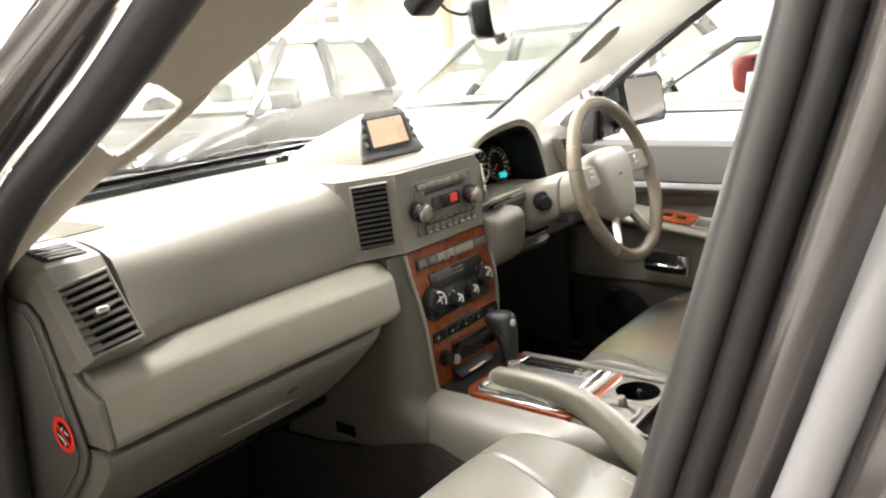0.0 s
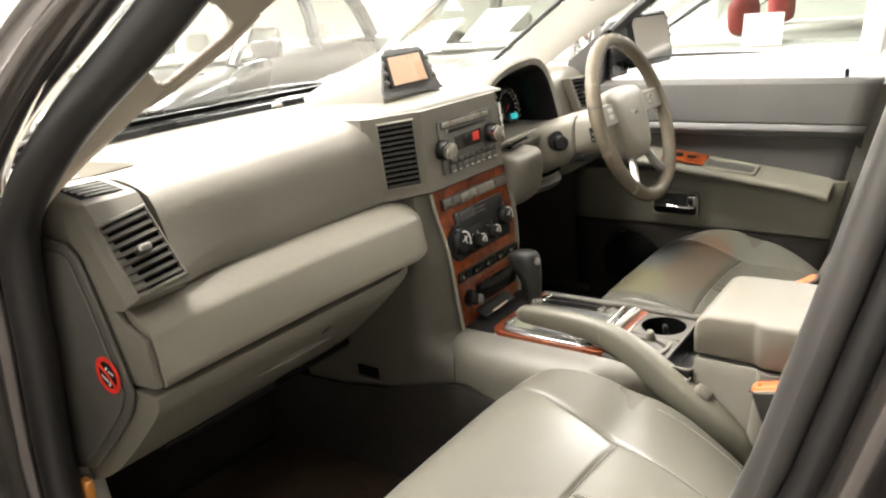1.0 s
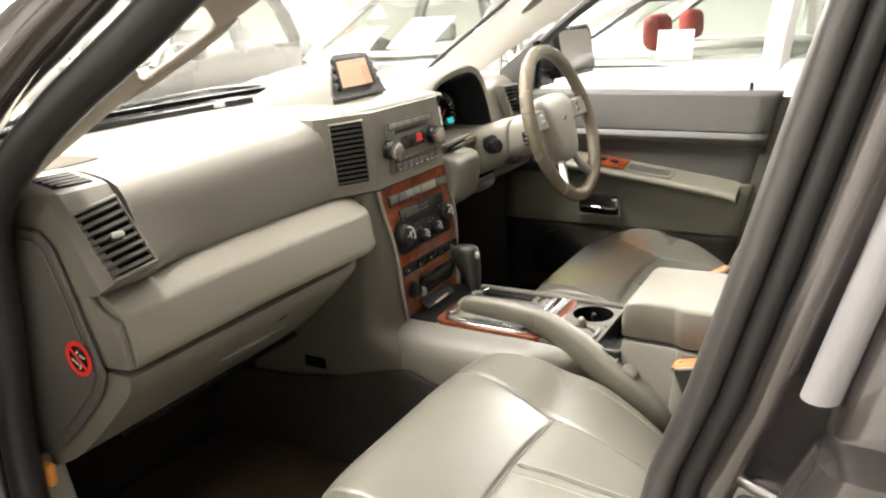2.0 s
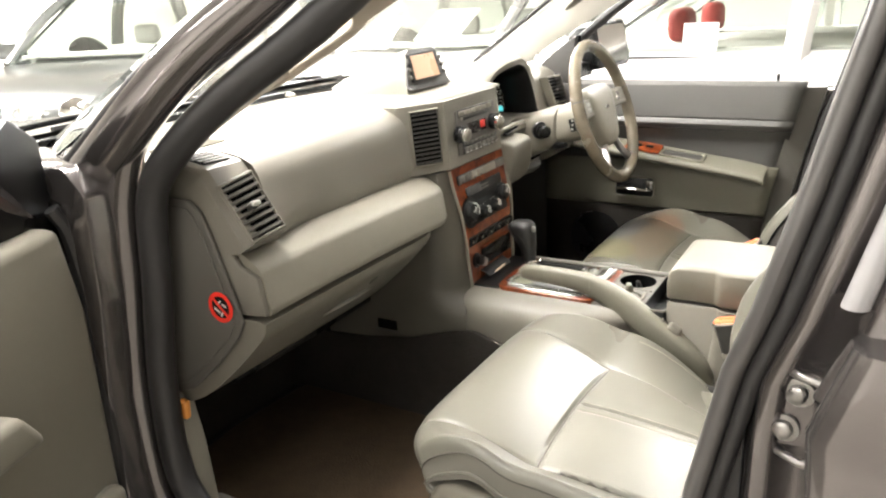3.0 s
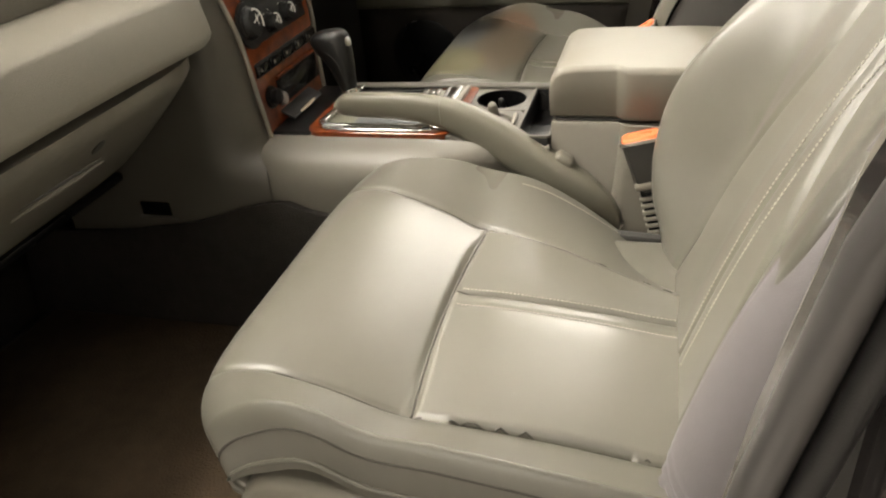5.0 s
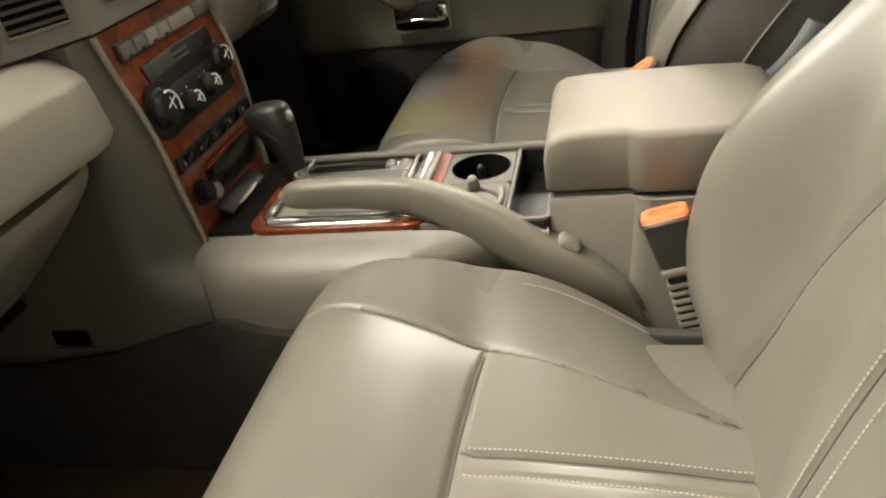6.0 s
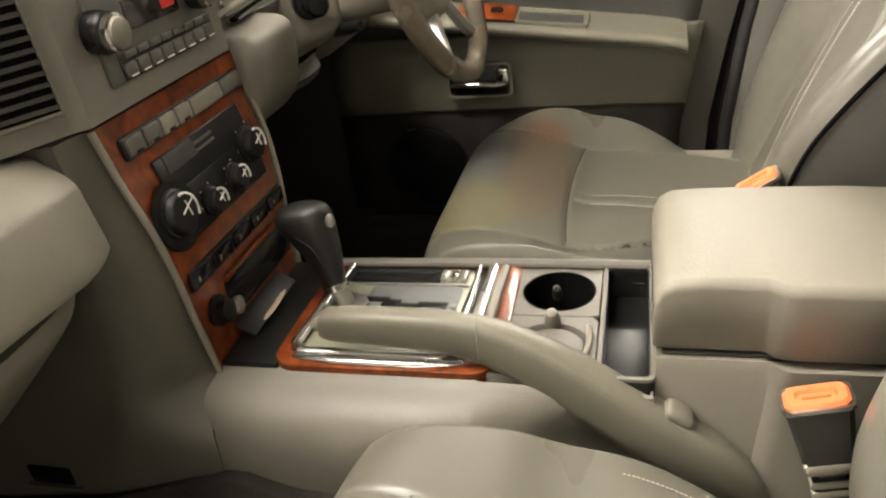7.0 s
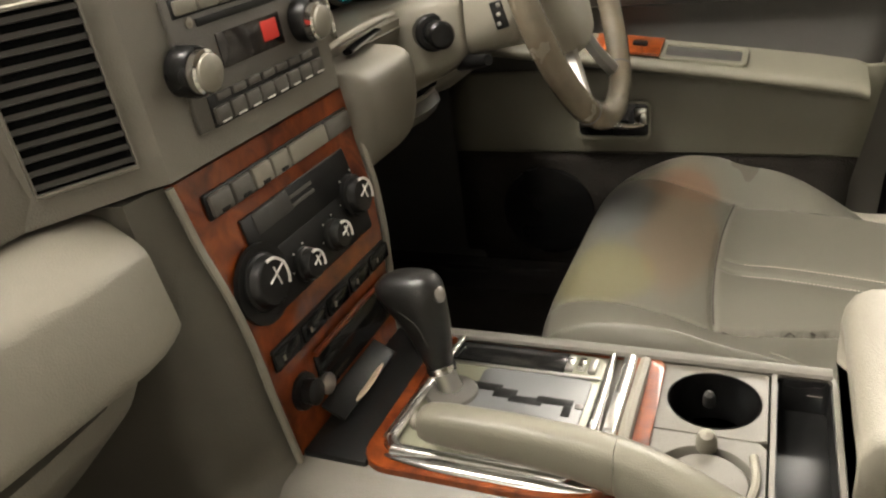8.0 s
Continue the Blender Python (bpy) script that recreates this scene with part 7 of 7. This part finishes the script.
part("pull_cup", moved(box(-0.058, 0.058, -0.024, 0.024, -0.010, 0.0005, 0.002), PULL), TRIM_DARK, arm_rest, "dark pull cup")
part("pull_rim", moved(frame_ring((-0.064, 0.064, -0.030, 0.030, 0.008), (-0.055, 0.055, -0.020, 0.020, 0.006), -0.008, 0.003), PULL), OLIVE, arm_rest)
bez = part("handle_bezel", prism(ring_shape(0.096, 0.212, 0.719, 0.777, 0.010), 0.712, 0.724, "y", 0.002), BLACK, far, "dark handle recess")
part("door_handle", tube([(0.102, 0.706, 0.741), (0.144, 0.702, 0.744), (0.184, 0.704, 0.740), (0.203, 0.709, 0.741)], [0.006, 0.010, 0.012, 0.008], 16, 10, squash=0.6), CHROME, bez, "chrome door handle")
part("lock_tab", block(0.022, 0.010, 0.030, pose(0.199, 0.708, 0.755), 0.004, 3), CHROME, bez)
part("bezel_rim", moved(frame_ring((0.092, 0.216, -0.033, 0.033, 0.012), (0.097, 0.211, -0.028, 0.028, 0.009), 0.0, 0.006), Matrix(((1, 0, 0, 0), (0, 0, -1, 0.7125), (0, 1, 0, 0.748), (0, 0, 0, 1)))), OLIVE, bez)
part("lock_pin", lathe([(0.0035, 0), (0.0045, 0.004), (0.0045, 0.022), (0.002, 0.025)], Matrix.Translation((0.525, 0.768, 1.053)), 12), BLACK, far)
part("outer_skin", box(-0.20, 0.70, 0.80, 0.885, 0.45, 1.035, 0.02), PAINT, far)
part("speaker", lathe([(0.085, 0), (0.085, 0.004), (0.075, 0.007), (0.0005, 0.008)], along((0, -1, 0), (0.03, 0.727, 0.57)), 32), BLACK, far)
edge = part("end_face", loft([[Vector((edge_x(z) + a, y, z)) for a, y in ((-0.01, 0.742), (0.05, 0.760), (0.05, 0.84), (-0.01, 0.84))] for z in (0.46, 0.64, 0.78, 0.95, 1.045)]), TRIM_GREY, far)
part("mirror_corner", prism([(-0.20, 1.048), (-0.055, 1.048), (-0.045, 1.190), (-0.080, 1.168), (-0.15, 1.115)], 0.735, 0.765, "y", 0.004), TRIM_DARK, far, "dark mirror corner cover")
part("quarter_bar", tube([(-0.050, 0.768, 1.045), (-0.040, 0.762, 1.19)], 0.008, 6, 8), BLACK, far)
pane = part("window_pane", loft([[Vector((x, 0.788 - 0.16 * (z - 1.05), z)) for x, z in ((-0.08, 1.03), (0.60, 1.03), (0.72, 1.58), (0.50, 1.58), (-0.06, 1.17))], [Vector((x, 0.792 - 0.16 * (z - 1.05), z)) for x, z in ((-0.08, 1.03), (0.60, 1.03), (0.72, 1.58), (0.50, 1.58), (-0.06, 1.17))]]), GLASS, far)
pane.visible_shadow = False
part("window_frame", tube([(-0.17, 0.785, 1.05), (-0.02, 0.770, 1.195), (0.17, 0.752, 1.33), (0.42, 0.722, 1.49), (0.60, 0.695, 1.595), (0.74, 0.70, 1.59)], 0.014, 40, 8, up=(0, 1, 0)), RUBBER, far)

# Far middle post, with the driver's belt.
part("far_post", loft([[Vector((seal_x(z) + u, -seal_y(z) + v, z)) for u, v in ((-0.045, 0.02), (-0.03, -0.045), (0.0, -0.062), (0.10, -0.062), (0.12, 0.02), (0.12, 0.08), (-0.045, 0.08))] for z in HEIGHTS]), TRIM_GREY, shell, sharp=50)
part("far_seal", loft([[Vector((seal_x(z) - 0.04 + u, -seal_y(z) - 0.03 + v, z)) for u, v in round8(0, 0, 0.012)] for z in HEIGHTS]), RUBBER, shell)
guide = thing("belt_guide", "grey belt slider on the far middle post", "belt guide")
part("slider", block(0.05, 0.02, 0.03, pose(0.79, 0.70, 1.19), 0.006), TRIM_GREY, guide)
part("loop", tube([(0.77, 0.69, 1.18), (0.775, 0.685, 1.15), (0.80, 0.685, 1.15), (0.805, 0.69, 1.18)], 0.004, 16, 8, up=(0, 1, 0)), CHROME, guide)
belt2 = thing("seat_belt", "dark seat belt hanging on the far middle post", "seat belt")
part("webbing", loft([[Vector(p) for p in ((x - 0.022, y, z), (x + 0.022, y - 0.006, z), (x + 0.022, y - 0.0045, z), (x - 0.022, y + 0.0015, z))] for x, y, z in ((0.79, 0.688, 1.16), (0.76, 0.69, 0.95), (0.735, 0.69, 0.7), (0.72, 0.69, 0.5))]), TRIM_DARK, belt2)

# Outside mirror and the inside mirror.
om = thing("outside_mirror", "dark outside mirror on the driver's door", "mirror")
MM = pose(-0.013, 0.970, 1.150, 0, -11, -10)
M8 = ((-0.100, -0.050), (-0.088, -0.066), (0.080, -0.066), (0.098, -0.05), (0.102, 0.045), (0.085, 0.066), (-0.085, 0.066), (-0.102, 0.050))
part("housing", loft([[MM @ Vector((x, y * k, z * k)) for y, z in M8] for x, k in ((0.004, 0.90), (0.008, 0.98), (0.002, 1.10), (-0.05, 1.12), (-0.10, 0.85), (-0.13, 0.5))]), BLACK, om, sharp=50)
part("mirror_glass", loft([[MM @ Vector((x, y * 0.90, z * 0.88)) for y, z in M8] for x in (0.005, 0.010)]), MIRROR, om, "bright mirror glass")
part("arm", loft([[Vector((x, y, z)) for x, z in ((-0.12, 1.06), (-0.05, 1.06), (-0.045, 1.10), (-0.11, 1.11))] for y in (0.79, 0.90)]), BLACK, om)
im = thing("rear_view_mirror", "dark rear view mirror hanging at the windscreen", "mirror")
IM = pose(0.105, 0.054, 1.374, 0, -6, 24)
I8 = [(a, b) for a, b in ring_shape(-0.118, 0.118, -0.036, 0.036, 0.026)]
part("housing", loft([[IM @ Vector((x, y * k, z * k)) for y, z in I8] for x, k in ((0.004, 0.97), (0.006, 1.0), (-0.004, 1.04), (-0.022, 1.0), (-0.036, 0.72), (-0.040, 0.4))]), BLACK, im, sharp=50)
part("mirror_glass", loft([[IM @ Vector((x, y * 0.93, z * 0.88)) for y, z in I8] for x in (0.0045, 0.0068)]), MIRROR, im)
part("mirror_button", lathe([(0.012, -0.004), (0.012, 0.006), (0.008, 0.010), (0.0005, 0.010)], IM @ along((0.3, 0, -1), (0.0, 0.0, -0.036)), 16), TRIM, im)
part("stalk", tube([(0.085, 0.045, 1.38), (0.03, 0.05, 1.44), (-0.02, 0.05, 1.475)], 0.009, 8, 8), BLACK, im)
part("pod_arm", tube([(0.09, -0.145, 1.41), (0.03, -0.10, 1.45), (-0.02, -0.05, 1.475)], 0.006, 8, 8), BLACK, im)
part("sensor_pod", block(0.05, 0.06, 0.035, pose(0.10, -0.145, 1.402, 0, -40, 0), 0.01, 3), BLACK, im)
part("cable", tube([(0.10, -0.125, 1.41), (0.105, -0.09, 1.385), (0.105, -0.05, 1.378), (0.10, -0.02, 1.385)], 0.003, 14, 6), BLACK, im)
